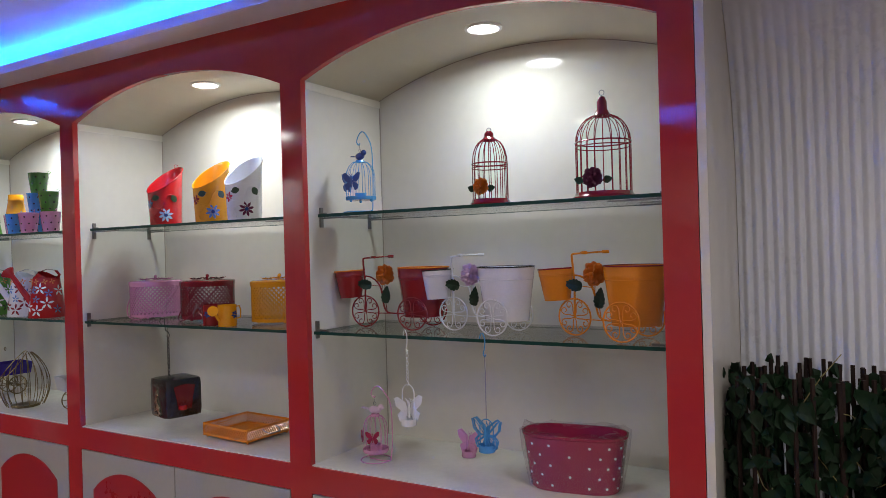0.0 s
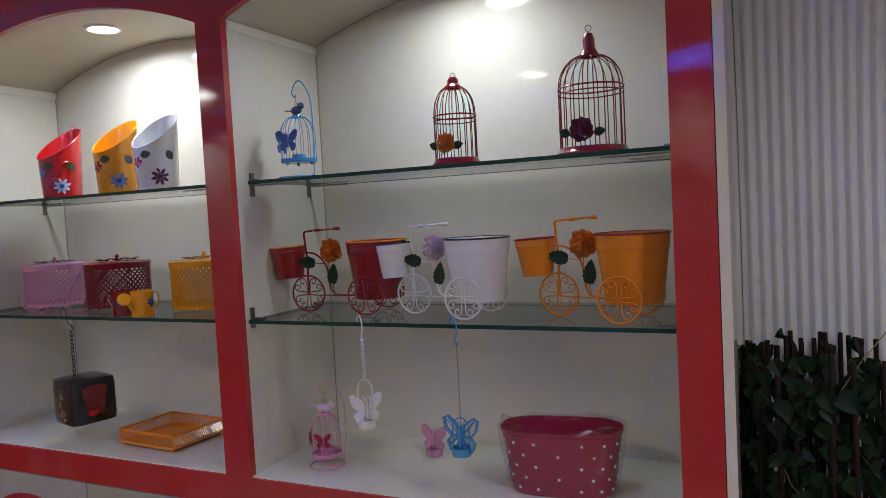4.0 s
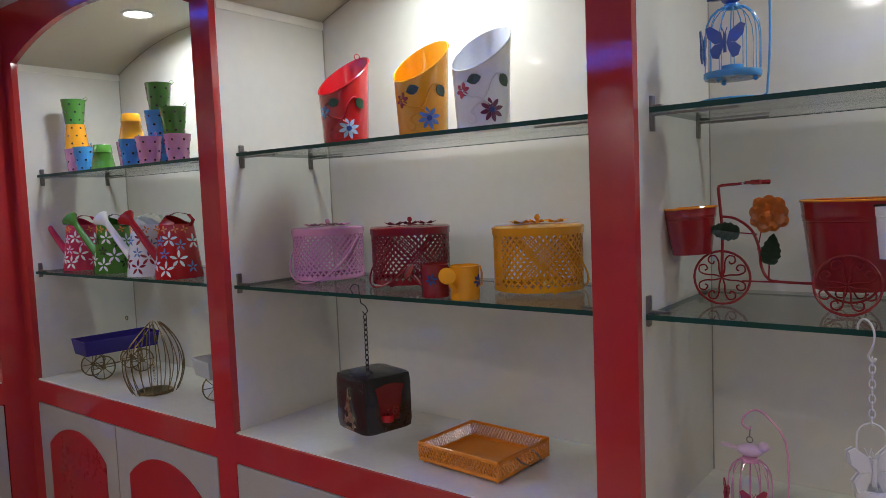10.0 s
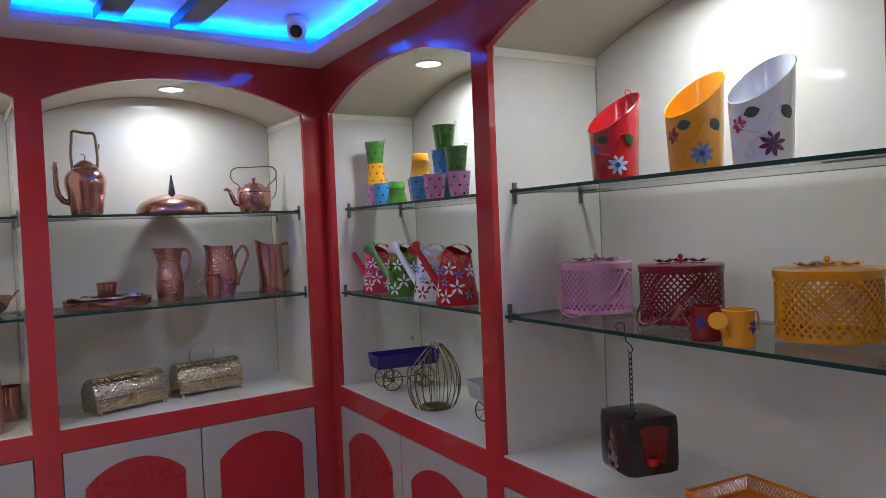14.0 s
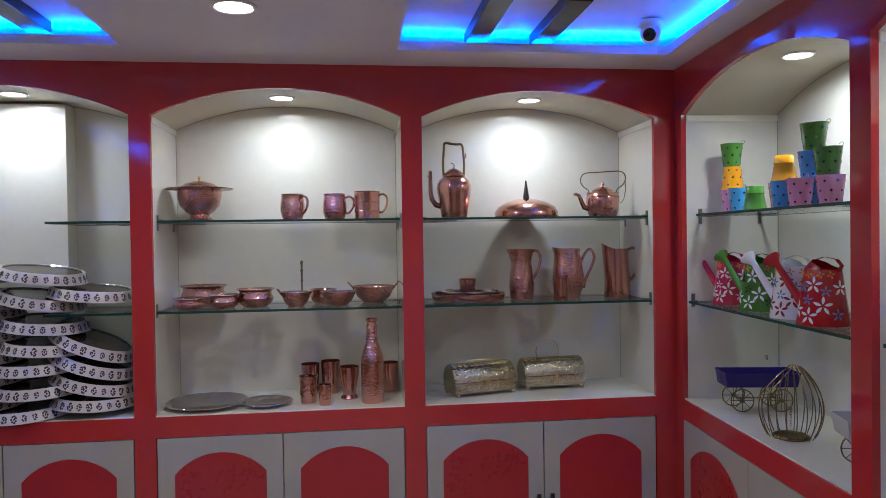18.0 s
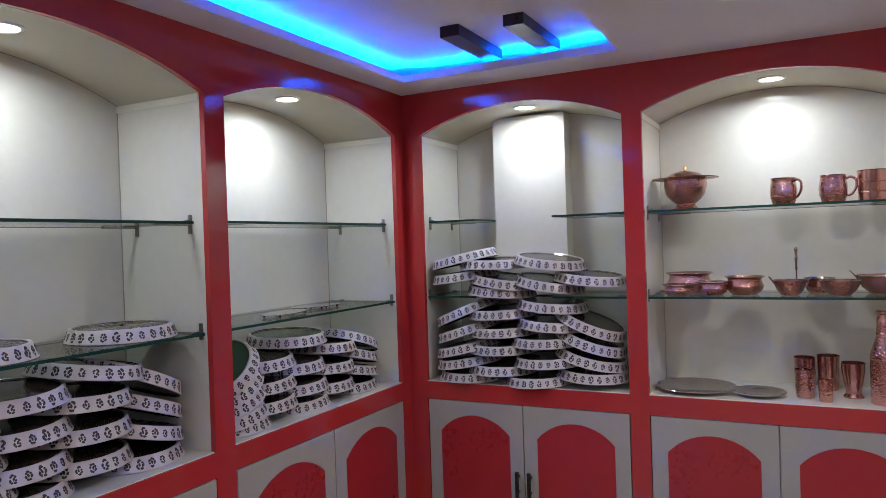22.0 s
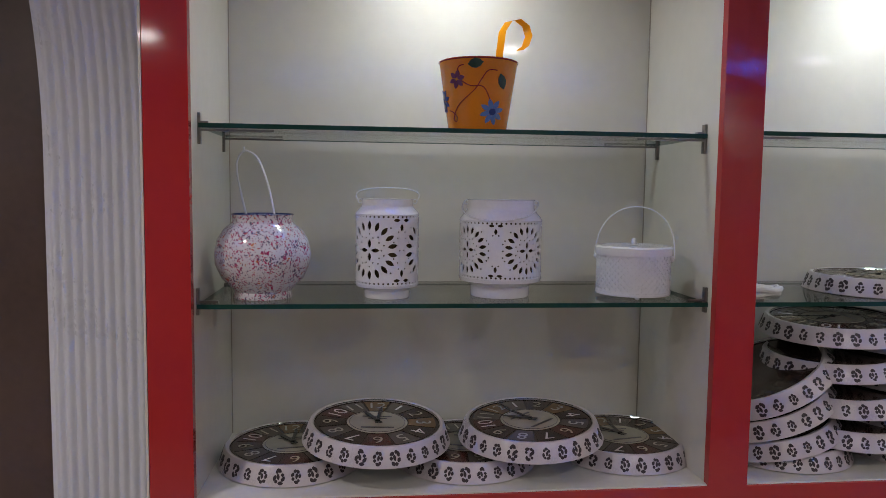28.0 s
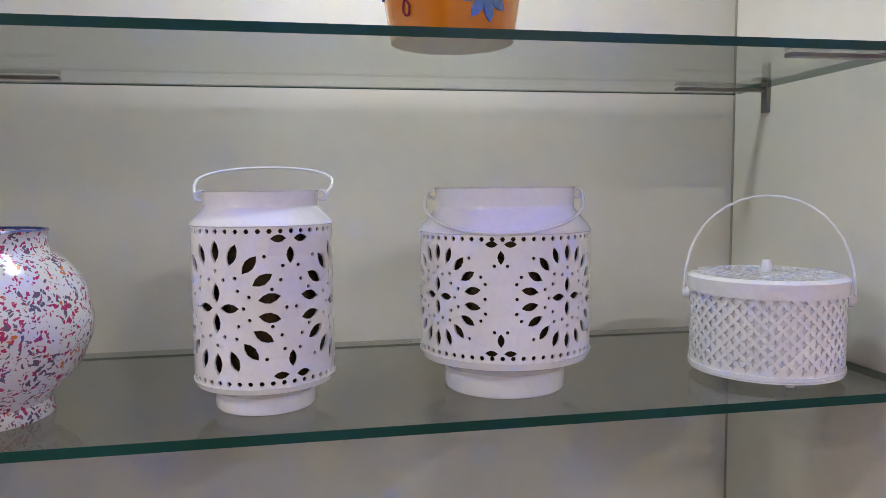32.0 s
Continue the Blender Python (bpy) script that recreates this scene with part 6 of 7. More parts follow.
def casket(m, length, label):
    c = thing("chased_casket", m, label, "box", "silver-gilt caskets")
    w, d, h = length / 2, 0.056, 0.052
    own = box(-w, w, -d, d, 0.012, h, 0.004)
    part("body", own, GILT, c, smooth=True)
    own = bmesh.new()
    rows = []
    for x in (-w - 0.002, -w + 0.004, w - 0.004, w + 0.002):
        s = 1.0 if abs(x) < w else 0.93
        rows.append([own.verts.new((x, -(d + 0.002) * math.cos(radians(a)) * s, h + 0.002 + 0.062 * math.sin(radians(a)) * s)) for a in range(0, 181, 15)])
    for p, q in zip(rows, rows[1:]):
        for k in range(12):
            own.faces.new((p[k], p[k + 1], q[k + 1], q[k]))
    own.faces.new(rows[0])
    own.faces.new(rows[-1][::-1])
    bmesh.ops.recalc_face_normals(own, faces=own.faces[:])
    lid = part("lid", own, GILT, c, "domed lid with chased scrolls", smooth=True)
    # raised scroll rows on front and lid
    for z0, rows_ in ((0.032, 1), (None, 2)):
        for j in range(rows_):
            n = 11
            for k in range(n):
                x = -w + length * (k + 0.5) / n
                if z0:
                    y, z, lean = -d - 0.0008, z0, 0
                else:
                    a = radians(35 + 32 * j)
                    y, z, lean = -(d + 0.003) * math.cos(a), h + 0.002 + 0.063 * math.sin(a), 35 + 32 * j
                ring = bmesh.new()
                tube(circle(0.0072, (0, 0, 0), 9, "y", 20 * k, 290), 0.0014, 4, ring)
                ring.transform(Matrix.Translation((x, y, z)) @ Matrix.Rotation(radians(-lean), 4, "X"))
                part("scroll", ring, BRASS, lid if not z0 else c)
    for x in (-w + 0.012, w - 0.012):
        for y in (-d + 0.006, d - 0.006):
            part("foot", lathe([(0, 0), (0.005, 0.001), (0.007, 0.006), (0.004, 0.013), (0, 0.013)], 10, m=Matrix.Translation((x, y - 0.004 if y < 0 else y, 0))), BRASS, c, smooth=True)
    part("hasp", box(-0.008, 0.008, -d - 0.006, -d - 0.001, 0.038, 0.06, 0.0015), BRASS, c)
    return lid


lid = casket(at(BACK, 2.085, 0.165, LOW, 16), 0.245, "chased silver-gilt casket with domed lid, turned slightly")
part("lid_handle", tube([(-0.05, 0, 0.112), (-0.045, 0, 0.121), (0, 0, 0.124), (0.045, 0, 0.121), (0.05, 0, 0.112)], 0.0025, 6), BRASS, lid, smooth=True)
lid = casket(at(BACK, 2.375, 0.225, LOW, 4), 0.235, "chased silver-gilt casket with domed lid and raised ring handle")
part("lid_handle", tube(circle(0.046, (-0.01, 0.01, 0.135), 20, "y", -30, 240), 0.0017, 6), BRASS, lid, smooth=True)


# ---- printed wall clocks ----
def letters(text, size):
    curve = bpy.data.curves.new("glyph", "FONT")
    curve.body, curve.size, curve.align_x, curve.align_y = text, size, "CENTER", "CENTER"
    ob = bpy.data.objects.new("glyph", curve)
    mesh = bpy.data.meshes.new_from_object(ob)
    own = bmesh.new()
    own.from_mesh(mesh)
    bpy.data.objects.remove(ob)
    bpy.data.meshes.remove(mesh)
    bpy.data.curves.remove(curve)
    return own


def sector(r0, r1, a0, a1, z, steps=4):
    own = bmesh.new()
    inner = [own.verts.new((r0 * math.cos(radians(a0 + (a1 - a0) * k / steps)), r0 * math.sin(radians(a0 + (a1 - a0) * k / steps)), z)) for k in range(steps + 1)]
    outer = [own.verts.new((r1 * math.cos(radians(a0 + (a1 - a0) * k / steps)), r1 * math.sin(radians(a0 + (a1 - a0) * k / steps)), z)) for k in range(steps + 1)]
    for k in range(steps):
        own.faces.new((inner[k], outer[k], outer[k + 1], inner[k + 1]))
    return own


CLOCK_H, CLOCK_R = 0.036, 0.141


def wall_clock(face, trim, label, detailed=True, green=False):
    c = thing("wall_clock", pose(0, 0, -5), label, "clock", "round wall clocks in stock")
    h = CLOCK_H
    part("rim", lathe([(CLOCK_R - 0.004, 0), (CLOCK_R, 0.0015), (CLOCK_R - 0.012, h - 0.003), (CLOCK_R - 0.015, h), (CLOCK_R - 0.020, h - 0.001), (CLOCK_R - 0.022, h - 0.006)], 56), CLOCK_RIM, c, smooth=True)
    part("back", lathe([(CLOCK_R - 0.004, 0.0005), (CLOCK_R - 0.006, 0.005), (0.02, 0.007), (0, 0.007)], 40), E_BLACK, c, "black hollow back", smooth=True)
    part("face", lathe([(CLOCK_R - 0.021, h - 0.004), (0, h - 0.004)], 48), face, c)
    part("face_ring", tube(circle(CLOCK_R - 0.021, (0, 0, h - 0.002), 44), 0.0014, 4, closed=True), trim, c)
    # leafy seal print round the rim
    rad = lambda z: CLOCK_R - 0.012 * z / h
    polys = []
    n = 28
    for k in range(n):
        a = 360 * k / n
        s = 0.0115 + 0.0015 * math.sin(k * 1.7)
        for j in range(7):
            t = 360 * j / 7 + 40 * math.sin(k * 2.3)
            x, y = 0.56 * s * math.cos(radians(t)), 0.78 * s * math.sin(radians(t))
            polys.append(petal(a + math.degrees(x / CLOCK_R), h * 0.5 + y, s * (0.66 + 0.2 * math.sin(3 * j + k)), s * 0.50, t + 75, CLOCK_R, -s * 0.3))
        polys.append(petal(a, h * 0.5 - s * 0.4, s * 0.9, s * 0.46, 80 + 25 * math.sin(k), CLOCK_R))
    part("print_band", wrapped(polys, rad, 0.0001, 0.0002), MOTIF, c, "black leafy seal print")
    if not detailed:
        return c
    z = h - 0.0035
    tones = (FACE_GREY, FACE_DARK, FACE_TAN, FACE_DARK, FACE_GREY, FACE_RUST, FACE_DARK, FACE_GREY, FACE_DARK, FACE_RUST, FACE_GREY, FACE_TAN)
    for k in range(12):
        a = 90 - 30 * (k + 1)
        part("face_panel", sector(0.060, 0.112, a - 13.5, a + 13.5, z), tones[k] if not green else FACE_GREEN, c)
        own = letters(str(k + 1), 0.042)
        own.transform(Matrix.Translation((0.087 * math.cos(radians(a)), 0.087 * math.sin(radians(a)), z + 0.0006)) @ Matrix.Rotation(radians(a - 90), 4, "Z"))
        part("numeral", own, FACE_CREAM if k % 3 else CLOCK_RIM, c)
    part("centre_disc", lathe([(0.058, z + 0.0003), (0.056, z + 0.001), (0, z + 0.001)], 36), FACE_CREAM, c)
    for y, w, t in ((0.026, 0.056, 0.004), (0.015, 0.036, 0.003), (-0.030, 0.062, 0.005)):
        part("print_line", box(-w / 2, w / 2, y - t / 2, y + t / 2, z + 0.0012, z + 0.0016), MOTIF, c)
    part("print_ring", tube(circle(0.053, (0, 0, z + 0.0012), 30), 0.0005, 4, closed=True), MOTIF, c)
    for a, l, w in ((82, 0.080, 0.005), (118, 0.056, 0.007)):
        own = slab([(-0.014, -w / 2), (l * 0.7, -w * 0.7), (l, 0), (l * 0.7, w * 0.7), (-0.014, w / 2)], z + 0.003, z + 0.004)
        own.transform(Matrix.Rotation(radians(a), 4, "Z"))
        part("pointer", own, E_BLACK, c)
    part("pivot", lathe([(0.005, z + 0.001), (0.005, z + 0.005), (0, z + 0.006)], 10), E_BLACK, c)
    return c


fancy = wall_clock(FACE_DARK, CHROME, "round clock with printed white rim and patchwork brown dial")
plain = wall_clock(FACE_DARK, CHROME, "round clock with printed white rim and dark dial, stacked", False)
leafy = wall_clock(FACE_GREEN, GOLD_RIM, "round clock with printed white rim and dark green dial", False, True)
first = {}


def clock(kind, run, u, v, z, turn=0.0, rx=0.0, ry=0.0):
    """Lay a clock on its back: rx tips it towards the front, ry to the side."""
    m = run @ pose(u, v, z) @ pose(0, 0, 0, rx, ry, 0) @ pose(0, 0, 0, 0, 0, turn)
    if kind not in first:
        first[kind] = True
        kind.matrix_basis = m
        return kind
    return copy_thing(kind, m)


clock(fancy, LEFT, -2.852, 0.186, LOW, 8)
clock(fancy, LEFT, -2.515, 0.172, LOW, -20)
clock(fancy, LEFT, -2.190, 0.190, LOW, 10)
clock(fancy, LEFT, -2.690, 0.142, LOW + 0.053, 0, 3, 2)
clock(fancy, LEFT, -2.390, 0.142, LOW + 0.051, 38, 2, -2)
clock(fancy, LEFT, -1.656, 0.168, MID_C, 40)
clock(fancy, LEFT, -1.255, 0.168, MID_C, 20)


def heap(run, rows):
    for kind, u, v, z, ry, rx in rows:
        clock(kind, run, u, v, LOW + z, (u * 977) % 360, rx, ry)


P, G, F = plain, leafy, fancy
# middle niche on the left: interleaved columns with a leaning pile at one end
heap(LEFT, [(P, -1.858, 0.172, 0.000, 0, 0), (P, -1.880, 0.172, 0.036, -13, 1), (P, -1.890, 0.172, 0.088, -21, 2), (P, -1.890, 0.170, 0.142, -28, 2),
            (P, -1.717, 0.166, 0.037, 0, 0), (P, -1.738, 0.166, 0.105, -2, 1), (P, -1.753, 0.164, 0.176, -3, 1), (F, -1.755, 0.162, 0.246, -2, 2),
            (P, -1.576, 0.174, 0.000, -2, 0), (P, -1.578, 0.174, 0.069, -2, 1), (P, -1.575, 0.172, 0.146, -2, 1), (P, -1.578, 0.172, 0.222, -2, 2),
            (P, -1.412, 0.170, 0.037, 0, 0), (P, -1.409, 0.170, 0.113, 0, 1), (P, -1.406, 0.168, 0.188, 2, 1), (P, -1.371, 0.162, 0.252, 9, 2),
            (P, -1.240, 0.175, 0.000, 0, 0), (P, -1.238, 0.175, 0.067, 15, 1), (P, -1.236, 0.175, 0.136, 21, 1), (P, -1.236, 0.172, 0.204, 25, 1)])
# narrow niche by the corner
heap(LEFT, [(P, -0.888, 0.165, 0.000, 0, 0), (P, -0.902, 0.165, 0.034, -11, 1), (P, -0.908, 0.165, 0.082, -18, 2), (P, -0.910, 0.164, 0.124, -25, 2), (G, -0.925, 0.160, 0.172, -38, 3),
            (P, -0.750, 0.168, 0.036, -2, 0), (P, -0.753, 0.168, 0.103, -3, 1), (P, -0.755, 0.166, 0.172, -2, 1), (G, -0.591, 0.158, 0.230, -1, 2),
            (P, -0.567, 0.170, 0.000, -2, 0), (P, -0.570, 0.170, 0.062, -2, 1), (P, -0.585, 0.170, 0.134, -1, 1),
            (P, -0.405, 0.170, 0.032, 0, 0), (P, -0.402, 0.170, 0.103, 1, 1), (P, -0.391, 0.168, 0.174, 2, 1),
            (P, -0.240, 0.175, 0.000, 0, 0), (P, -0.235, 0.175, 0.060, 10, 1), (P, -0.232, 0.175, 0.116, 15, 1), (P, -0.230, 0.172, 0.172, 20, 1)])
# corner niche of the back run, in front of the column
heap(BACK, [(P, 0.231, 0.120, 0.000, -1, 0), (P, 0.222, 0.121, 0.058, -9, 1), (P, 0.220, 0.121, 0.112, -13, 1), (P, 0.224, 0.121, 0.183, -18, 2), (P, 0.222, 0.119, 0.258, -22, 2), (P, 0.216, 0.114, 0.404, -7, 2), (P, 0.216, 0.110, 0.474, -12, 2),
            (P, 0.367, 0.117, 0.036, 0, 1), (P, 0.374, 0.116, 0.116, -1, 1), (P, 0.374, 0.114, 0.184, -2, 1), (P, 0.374, 0.112, 0.258, -2, 2), (P, 0.374, 0.110, 0.346, 4, 2), (P, 0.384, 0.107, 0.384, 9, 2), (P, 0.346, 0.104, 0.455, 1, 2),
            (P, 0.530, 0.106, 0.000, -3, 1), (P, 0.569, 0.106, 0.074, -2, 1), (P, 0.560, 0.105, 0.150, -1, 1), (P, 0.586, 0.104, 0.216, 4, 1), (P, 0.585, 0.104, 0.290, 5, 2), (P, 0.576, 0.102, 0.374, 10, 2), (P, 0.580, 0.100, 0.458, 8, 3),
            (P, 0.735, 0.121, 0.028, 3, 1), (P, 0.730, 0.120, 0.090, 14, 1), (P, 0.729, 0.118, 0.155, 19, 1), (P, 0.730, 0.116, 0.220, 22, 1), (P, 0.736, 0.110, 0.392, 6, 2)])

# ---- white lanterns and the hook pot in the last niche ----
# dark bronze for a sleeve added inside the lanterns to darken their holes
HOLE_DARKENER = material("bronze_hole_darkener", (0.06, 0.045, 0.02), 0.3, 0.7, 0.3, 30.0)


def lantern(m, r, low, high, flowers, label, lean, spin=0, tall=1.0):
    t = thing("pierced_lantern", m, label, "lantern", "white pierced lanterns")
    scale = lambda x: math.degrees(x / r)
    holes = []
    mid = (low + high) / 2
    size = (high - low) * 0.46
    for k in range(flowers):
        a = 360 * k / flowers - 180 + 180 / flowers
        for j in range(4):
            holes.append(petal(a, mid, size * 0.28, size * 0.13, 90 * j, r, size * 0.06))
        for j in range(18):
            holes.append(petal(a, mid, size * 0.31, size * 0.145, 20 * j + 10, r, size * 0.60))
        for j in range(20):
            w = radians(18 * j)
            far = size * (0.50 if j % 2 else 0.40)
            holes.append(dot(a + scale(far * math.cos(w)), mid + far * math.sin(w), 0.0016, r, 6))
        for j in range(16):
            w = radians(22.5 * j)
            if abs(math.sin(w)) < 0.8:
                holes.append(dot(a + scale(size * 0.97 * math.cos(w)), mid + size * 0.97 * math.sin(w), 0.0016, r, 6))
        b = a + 180 / flowers
        for s in (-1, 1):
            z = mid + s * size * 0.92
            for w in (-1, 1):
                holes.append(petal(b + w * scale(size * 0.05), z, size * 0.22, size * 0.11, 0 if w > 0 else 180, r))
            holes.append(petal(b, z - s * size * 0.10, size * 0.24, size * 0.12, -90 * s, r))
            for q in (0.2, 0.48):
                for w in (-1, 1):
                    holes.append(dot(b + w * scale(size * q * 0.55), mid + s * size * (0.62 - q * 0.3) if q < 0.4 else mid + s * size * 0.25, 0.0016, r, 6))
    n = int(2 * math.pi * r / 0.0085)
    for z in (low + 0.004, high - 0.004):
        holes += [dot(360 * k / n - 179, z, 0.0021, r, 6) for k in range(n)]
    part("pierced_wall", perforated(r, low, high, holes, 0.0018, 6), E_WHITE, t)
    part("foot", lathe([(0, 0), (r * 0.70, 0), (r * 0.72, 0.002), (r * 0.72, low * 0.55), (r * 0.78, low * 0.68), (r * 0.98, low * 0.82), (r + 0.001, low), (r - 0.002, low), (r * 0.9, low * 0.8), (0, low * 0.75)], 44), E_WHITE, t, smooth=True)
    # added sleeve just behind the pierced wall, so the holes look dark
    part("inner_lining", lathe([(0, low + 0.001), (r - 0.006, low + 0.001), (r - 0.006, high - 0.002)], 36), HOLE_DARKENER, t, "dark bronze sleeve added inside to darken the holes")
    neck = r * 0.81
    part("shoulder", lathe([(r, high - 0.001), (r + 0.001, high), (r * 0.97, high + 0.004 * tall), (neck + 0.001, high + 0.013 * tall), (neck, high + 0.016 * tall), (neck, high + 0.026 * tall), (neck + 0.0015, high + 0.027 * tall), (neck - 0.002, high + 0.026 * tall), (neck - 0.002, high + 0.013 * tall), (r - 0.003, high - 0.001)], 44), E_WHITE, t, smooth=True)
    for s in (-1, 1):
        own = tube(circle(0.004, (s * (neck + 0.003), 0, high + 0.023 * tall), 10, "y"), 0.0014, 5, closed=True)
        own.transform(Matrix.Rotation(radians(spin), 4, "Z"))
        part("lug", own, E_WHITE, t)
    own = bail(neck + 0.007, high + 0.024 * tall, neck * 1.36, 0.0014, lean, 26, 0.45 if lean > 0 else 0.1)
    own.transform(Matrix.Rotation(radians(spin), 4, "Z"))
    part("handle", own, E_WHITE, t, smooth=True)
    return t


lantern(at(LEFT, -2.673, 0.107, MID_C, -35), 0.0575, 0.026, 0.152, 3, "tall white enamelled lantern pierced with flower patterns", 68, 32)
lantern(at(LEFT, -2.460, 0.124, MID_C, -17), 0.0770, 0.036, 0.142, 4, "wide white enamelled lantern pierced with flower patterns", -113, 0, 1.42)
box4 = basket_box(at(LEFT, -2.206, 0.107, MID_C, -34), E_WHITE, "low white pierced metal basket with lid and wire handle", 0.069, 0.086, False, -12, 1.42, None, True)
part("liner", lathe([(0, 0.0095), (0.0668, 0.0095), (0.0668, 0.079)], 36), E_WHITE, box4, "white inner liner")


def speckled():
    t = thing("speckled_lantern", at(LEFT, -2.896, 0.110, MID_C), "round white metal lantern splashed with red and grey specks", "lantern")
    m = material("speckled_enamel", (0.68, 0.66, 0.70), 0.2, 0, 0.05, 12.0, coat=0.3)
    tree = m.node_tree
    p = tree.nodes["Principled BSDF"]
    where = next(n for n in tree.nodes if n.type == "TEX_COORD")
    base = p.inputs["Base Color"].links[0].from_socket
    for scale, limit, colour, w in ((190, 0.40, (0.42, 0.03, 0.13), 0.0), (235, 0.42, (0.13, 0.10, 0.17), 3.7), (140, 0.26, (0.60, 0.17, 0.04), 8.1), (290, 0.34, (0.36, 0.04, 0.14), 12.4)):
        spot = tree.nodes.new("ShaderNodeTexVoronoi")
        spot.voronoi_dimensions = "4D"
        spot.inputs["W"].default_value, spot.inputs["Scale"].default_value = w, scale
        bend = tree.nodes.new("ShaderNodeTexNoise")
        bend.inputs["Scale"].default_value = 130
        add = tree.nodes.new("ShaderNodeVectorMath")
        add.operation = "MULTIPLY_ADD"
        add.inputs[1].default_value = (0.014, 0.014, 0.014)
        tree.links.new(where.outputs["Object"], bend.inputs["Vector"])
        tree.links.new(bend.outputs["Color"], add.inputs[0])
        tree.links.new(where.outputs["Object"], add.inputs[2])
        tree.links.new(add.outputs[0], spot.inputs["Vector"])
        area = tree.nodes.new("ShaderNodeTexNoise")
        area.inputs["Scale"].default_value = 38 + 5 * w
        tree.links.new(where.outputs["Object"], area.inputs["Vector"])
        cut = tree.nodes.new("ShaderNodeMath")
        cut.operation = "MULTIPLY"
        cut.inputs[1].default_value = limit * 1.78
        tree.links.new(area.outputs[0], cut.inputs[0])
        less = tree.nodes.new("ShaderNodeMath")
        less.operation = "LESS_THAN"
        tree.links.new(spot.outputs["Distance"], less.inputs[0])
        tree.links.new(cut.outputs[0], less.inputs[1])
        mix = tree.nodes.new("ShaderNodeMix")
        mix.data_type = "RGBA"
        mix.inputs[7].default_value = (*colour, 1)
        tree.links.new(less.outputs[0], mix.inputs[0])
        tree.links.new(base, mix.inputs[6])
        base = mix.outputs[2]
    tree.links.new(base, p.inputs["Base Color"])
    part("body", lathe([(0, 0), (0.052, 0), (0.053, 0.003), (0.050, 0.012), (0.054, 0.017), (0.072, 0.035), (0.083, 0.06), (0.085, 0.078), (0.080, 0.104), (0.067, 0.124), (0.056, 0.132), (0.0535, 0.136), (0.0535, 0.147), (0.055, 0.149), (0.0515, 0.148), (0.051, 0.135), (0.065, 0.122), (0.081, 0.078), (0.05, 0.018), (0, 0.014)], 52), m, t, smooth=True)
    part("mouth_ring", tube(circle(0.0535, (0, 0, 0.149), 36), 0.0014, 5, closed=True), E_NAVY, t)
    pts = [(-0.030, 0.03, 0.13), (-0.042, 0.02, 0.19), (-0.046, 0.005, 0.236), (-0.034, -0.01, 0.258), (-0.022, -0.016, 0.260), (-0.004, -0.02, 0.246), (0.014, -0.03, 0.20), (0.026, -0.040, 0.148)]
    part("handle", tube(flowing(pts), 0.0019, 6), E_WHITE, t, smooth=True)
    part("handle_tip", tube([(-0.030, -0.012, 0.258), (-0.030, -0.012, 0.268)], 0.0022, 6), E_WHITE, t)


speckled()


def hook_pot():
    t = thing("hook_planter", at(LEFT, -2.509, 0.114, UP_C3), "orange metal flower pot with hanging strap and painted flowers", "planter")
    r0, r1, h = 0.053, 0.0715, 0.122
    rad = lambda z: r0 + (r1 - r0) * z / h
    part("body", lathe([(0, 0), (r0, 0), (r1, h), (r1 + 0.0015, h + 0.001), (r1 - 0.002, h), (r0 - 0.002, 0.004), (0, 0.004)], 44), E_ORANGE, t, smooth=True)
    part("rolled_rim", tube(circle(r1, (0, 0, h), 40), 0.0018, 5, closed=True), E_DEEP, t)
    # flat strap bent into a hook
    line = [(0.045, 0.058, h - 0.03), (0.050, 0.062, h + 0.03), (0.056, 0.066, h + 0.075), (0.068, 0.068, h + 0.094), (0.085, 0.066, h + 0.098), (0.100, 0.060, h + 0.085), (0.105, 0.055, h + 0.065), (0.098, 0.050, h + 0.046), (0.086, 0.046, h + 0.036)]
    own = bmesh.new()
    rows = [[own.verts.new((x + s * 0.006, y - s * 0.006, z)) for s in (-1, 1)] for x, y, z in line]
    for p, q in zip(rows, rows[1:]):
        own.faces.new((p[0], p[1], q[1], q[0]))
    bmesh.ops.solidify(own, geom=own.faces[:], thickness=0.0022)
    part("strap_hook", own, E_YELLOW, t, smooth=True)
    part("flower", wrapped(bloom(17, 0.030, 0.020, rad(0.03), 8, 0.45), rad), BLUE_PETAL, t)
    part("flower_heart", wrapped([dot(17, 0.030, 0.006, rad(0.03))], rad, 0.002), E_NAVY, t)
    part("small_flower", wrapped(bloom(-43, 0.086, 0.014, rad(0.1), 6, 0.6), rad), PURPLE_PETAL, t)
    part("side_flower", wrapped(bloom(-84, 0.052, 0.018, rad(0.05), 8, 0.45), rad), E_NAVY, t)
    for a, z, turn in ((-24, 0.110, 8), (26, 0.096, -65)):
        part("leaf", wrapped([petal(a, z, 0.028, 0.017, turn, rad(z))], rad), E_LEAF, t)
    for pts in ([(-36, 0.084), (-20, 0.074), (0, 0.072), (14, 0.045)], [(-66, 0.034), (-55, 0.030), (-48, 0.022), (-50, 0.014), (-55, 0.02), (-44, 0.04), (-15, 0.066), (-4, 0.084), (6, 0.100), (20, 0.101)], [(-42, 0.098), (-38, 0.107), (-30, 0.110)]):
        part("vine", trail(pts, rad, 0.0009), E_MAROON, t)


hook_pot()

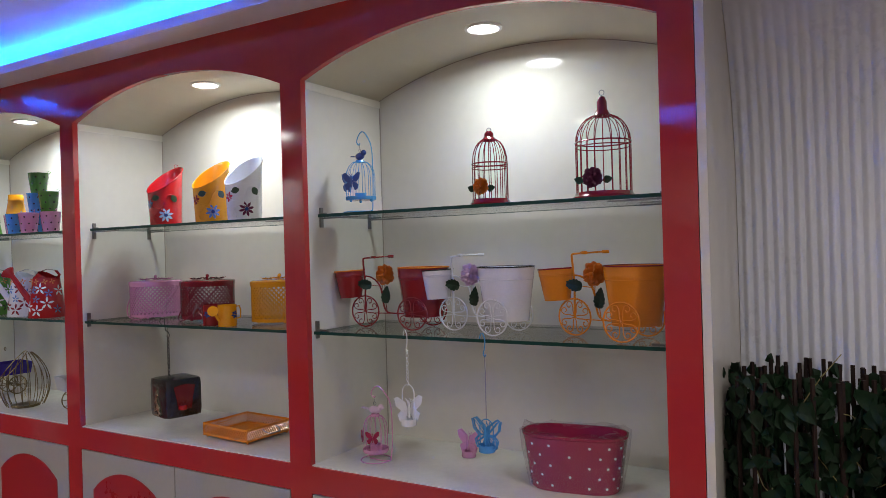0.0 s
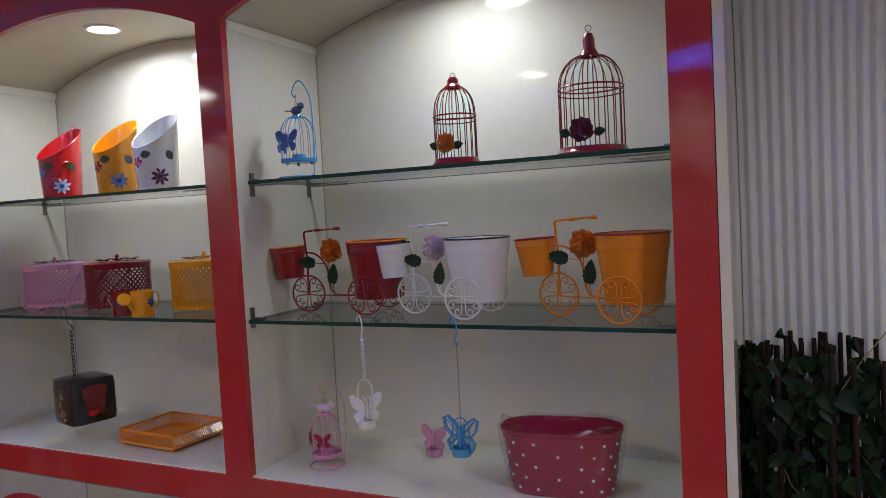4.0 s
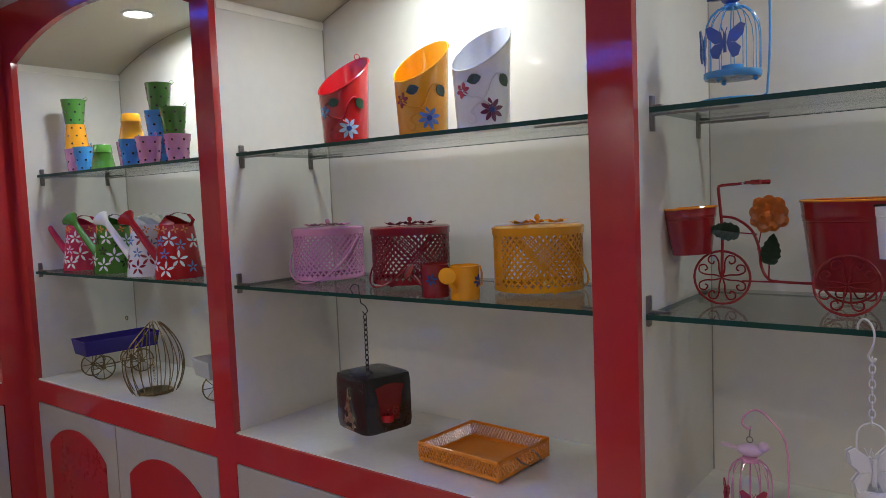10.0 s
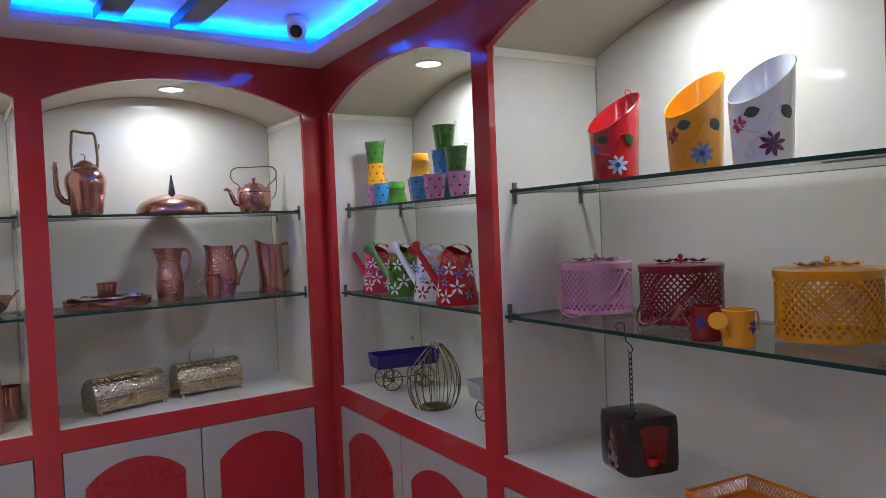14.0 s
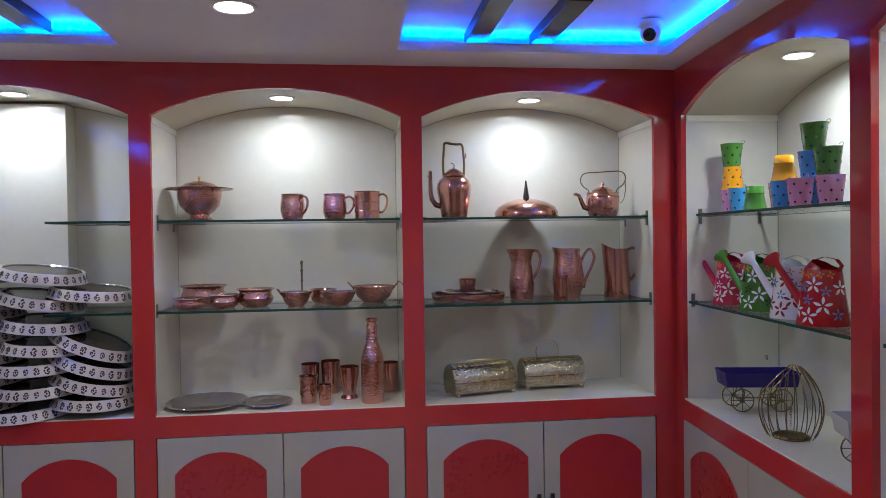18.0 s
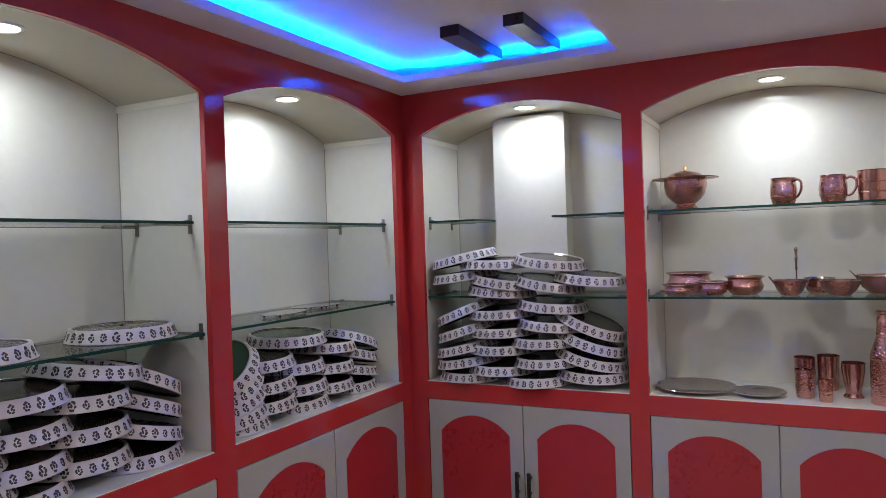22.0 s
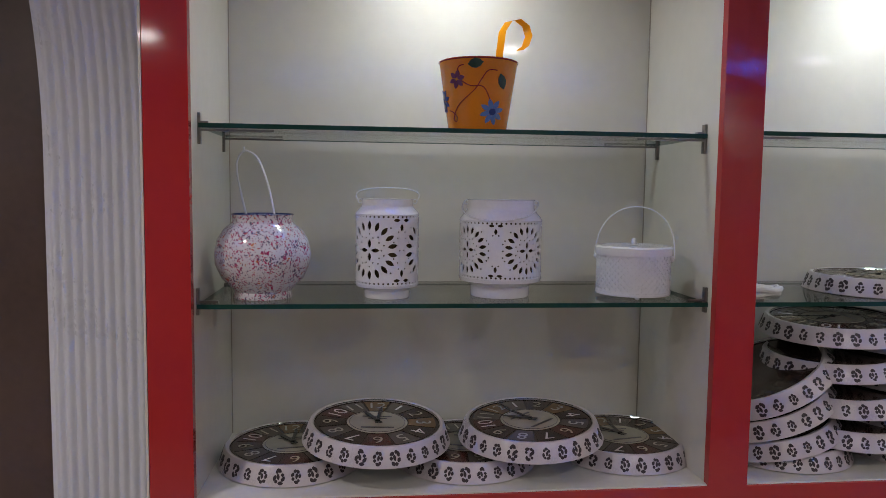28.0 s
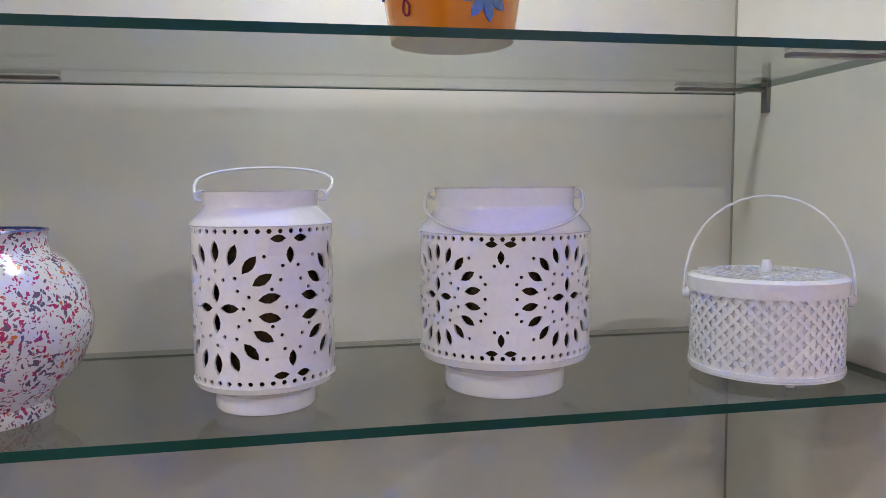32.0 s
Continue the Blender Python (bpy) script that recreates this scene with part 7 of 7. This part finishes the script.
# ---- odds and ends ----
cord = thing("cord_coil", at(LEFT, -1.955, 0.110, MID_C), "small coil of white cord on the glass shelf", "cord")
for k, (y, z) in enumerate(((0, 0.006), (0.009, 0.006), (0.004, 0.014), (-0.006, 0.013))):
    part("turn", tube([(0.045 * math.cos(radians(15 * j)), y + 0.022 * math.sin(radians(15 * j)), z + 0.002 * math.sin(j + k)) for j in range(24)], 0.0055, 7, closed=True), ROPE, cord, smooth=True)
for u, v, turn in ((-0.640, 0.120, 8), (-0.400, 0.170, -10)):
    t = thing("wire_trivet", at(LEFT, u, v, MID_C, turn), "flat chrome trivet on small feet lying on the glass", "trivet", "chrome trivets")
    own = slab([(0.115 * math.cos(radians(a)) * (1 + 0.05 * math.cos(radians(8 * a))), 0.055 * math.sin(radians(a))) for a in range(0, 360, 12)], 0.007, 0.009)
    part("plate", own, CHROME, t)
    for x in (-0.08, 0.0, 0.08):
        for y in (-0.03, 0.03):
            part("foot", lathe([(0, 0), (0.004, 0), (0.004, 0.007), (0, 0.007)], 8, m=Matrix.Translation((x, y, 0))), BLACK_PLASTIC, t)

cctv = thing("dome_camera", pose(2.545, -0.345, TOP + 0.065), "small white dome security camera under the ceiling", "camera")
part("mount", lathe([(0.036, 0), (0.038, -0.004), (0.038, -0.014), (0.03, -0.02), (0, -0.02)], 28), WHITE_PLASTIC, cctv, smooth=True)
own = bmesh.new()
bmesh.ops.create_uvsphere(own, u_segments=22, v_segments=14, radius=0.031, matrix=Matrix.Translation((0, 0, -0.038)))
part("ball", own, WHITE_PLASTIC, cctv, smooth=True)
aim = Matrix.Translation((0, 0, -0.038)) @ look((0, 0, 0), (-0.45, -0.8, -0.32)) @ Matrix.Diagonal((0.72, 0.72, 0.84, 1))
part("lens_ring", lathe([(0.026, -0.027), (0.027, -0.032), (0.022, -0.036), (0.016, -0.034)], 24, m=aim), BLACK_PLASTIC, cctv, smooth=True)
part("lens", lathe([(0.022, -0.034), (0.012, -0.0375), (0, -0.0385)], 20, m=aim), BLACK_PLASTIC, cctv, smooth=True)
part("cable", tube([(0.03, 0.02, -0.01), (0.06, 0.07, -0.02), (0.08, 0.13, -0.055), (0.09, 0.138, -0.064)], 0.002, 5), WHITE_PLASTIC, cctv)

# ---- leafy trellis roll beside the right-hand run ----
LEAVES = material("artificial_ivy_leaf", (0.006, 0.022, 0.008), 0.5, 0, 0.5, 30.0, 0.1, 150, spec=0.22)
STICK = material("brown_willow_stick", (0.022, 0.012, 0.010), 0.75, 0, 0.35, 30.0, 0.2, 120, spec=0.2)
STEM = material("pale_vine_stem", (0.22, 0.19, 0.07), 0.5, 0, 0.2, 30.0)


def trellis(cx, cy, r, top, seed, label):
    t = thing("ivy_trellis", pose(cx, cy, 0), label, "trellis", "rolled ivy trellises")
    rng = random.Random(seed)
    for k in range(46):
        a = 2 * math.pi * k / 46 + rng.uniform(-0.06, 0.06)
        rr = r * rng.uniform(0.60, 1.12)
        lean = rng.uniform(-0.16, 0.16)
        z = top - rng.uniform(0.0, 0.02)
        part("stick", tube([(rr * math.cos(a), rr * math.sin(a), 0.0), (rr * math.cos(a + lean), rr * math.sin(a + lean), z)], 0.0045, 5), STICK, t)
    own = bmesh.new()
    for k in range(1300):
        a, z = rng.uniform(0, 2 * math.pi), rng.uniform(0.35, top + 0.004)
        if rng.random() < 0.75:
            a = math.pi + rng.uniform(-1.9, 1.9)
        rr = r * rng.uniform(0.92, 1.16)
        size = rng.uniform(0.026, 0.048)
        m = Matrix.Translation((rr * math.cos(a), rr * math.sin(a), z)) @ Matrix.Rotation(a + math.pi / 2 + rng.uniform(-0.7, 0.7), 4, "Z") @ Matrix.Rotation(rng.uniform(0.7, 2.4), 4, "Y") @ Matrix.Rotation(rng.uniform(-0.5, 0.35), 4, "X")
        vs = [m @ Vector(p) for p in ((0, 0, 0), (size * 0.25, -0.004, size * 0.42), (size * 0.6, -0.004, size * 0.3), (size, 0.0, 0), (size * 0.6, -0.004, -size * 0.3), (size * 0.25, -0.004, -size * 0.42), (size * 0.5, 0.004, 0))]
        vs = [own.verts.new(v) for v in vs]
        for i, j in ((0, 1), (1, 2), (2, 3), (3, 4), (4, 5), (5, 0)):
            own.faces.new((vs[i], vs[j], vs[6]))
    tagged(part("leaves", own, LEAVES, t, "dark green artificial ivy leaves", smooth=True), kind="stuff")
    own = bmesh.new()
    for k in range(46):
        a, z = math.pi + rng.uniform(-1.6, 1.6), rng.uniform(0.5, top - 0.03)
        pts = [(r * 1.08 * math.cos(a + 0.11 * i), r * 1.08 * math.sin(a + 0.11 * i), z + 0.02 * i * math.sin(k) + rng.uniform(-0.01, 0.01)) for i in range(5)]
        tube(pts, 0.0010, 4, own)
    tagged(part("vine_stems", own, STEM, t, "pale thin vine stems"), kind="stuff")


trellis(2.720, -3.229, 0.136, 1.205, 5, "roll of brown stick trellis covered in artificial ivy")
trellis(2.612, -3.470, 0.130, 1.175, 9, "shorter roll of stick trellis covered in artificial ivy")
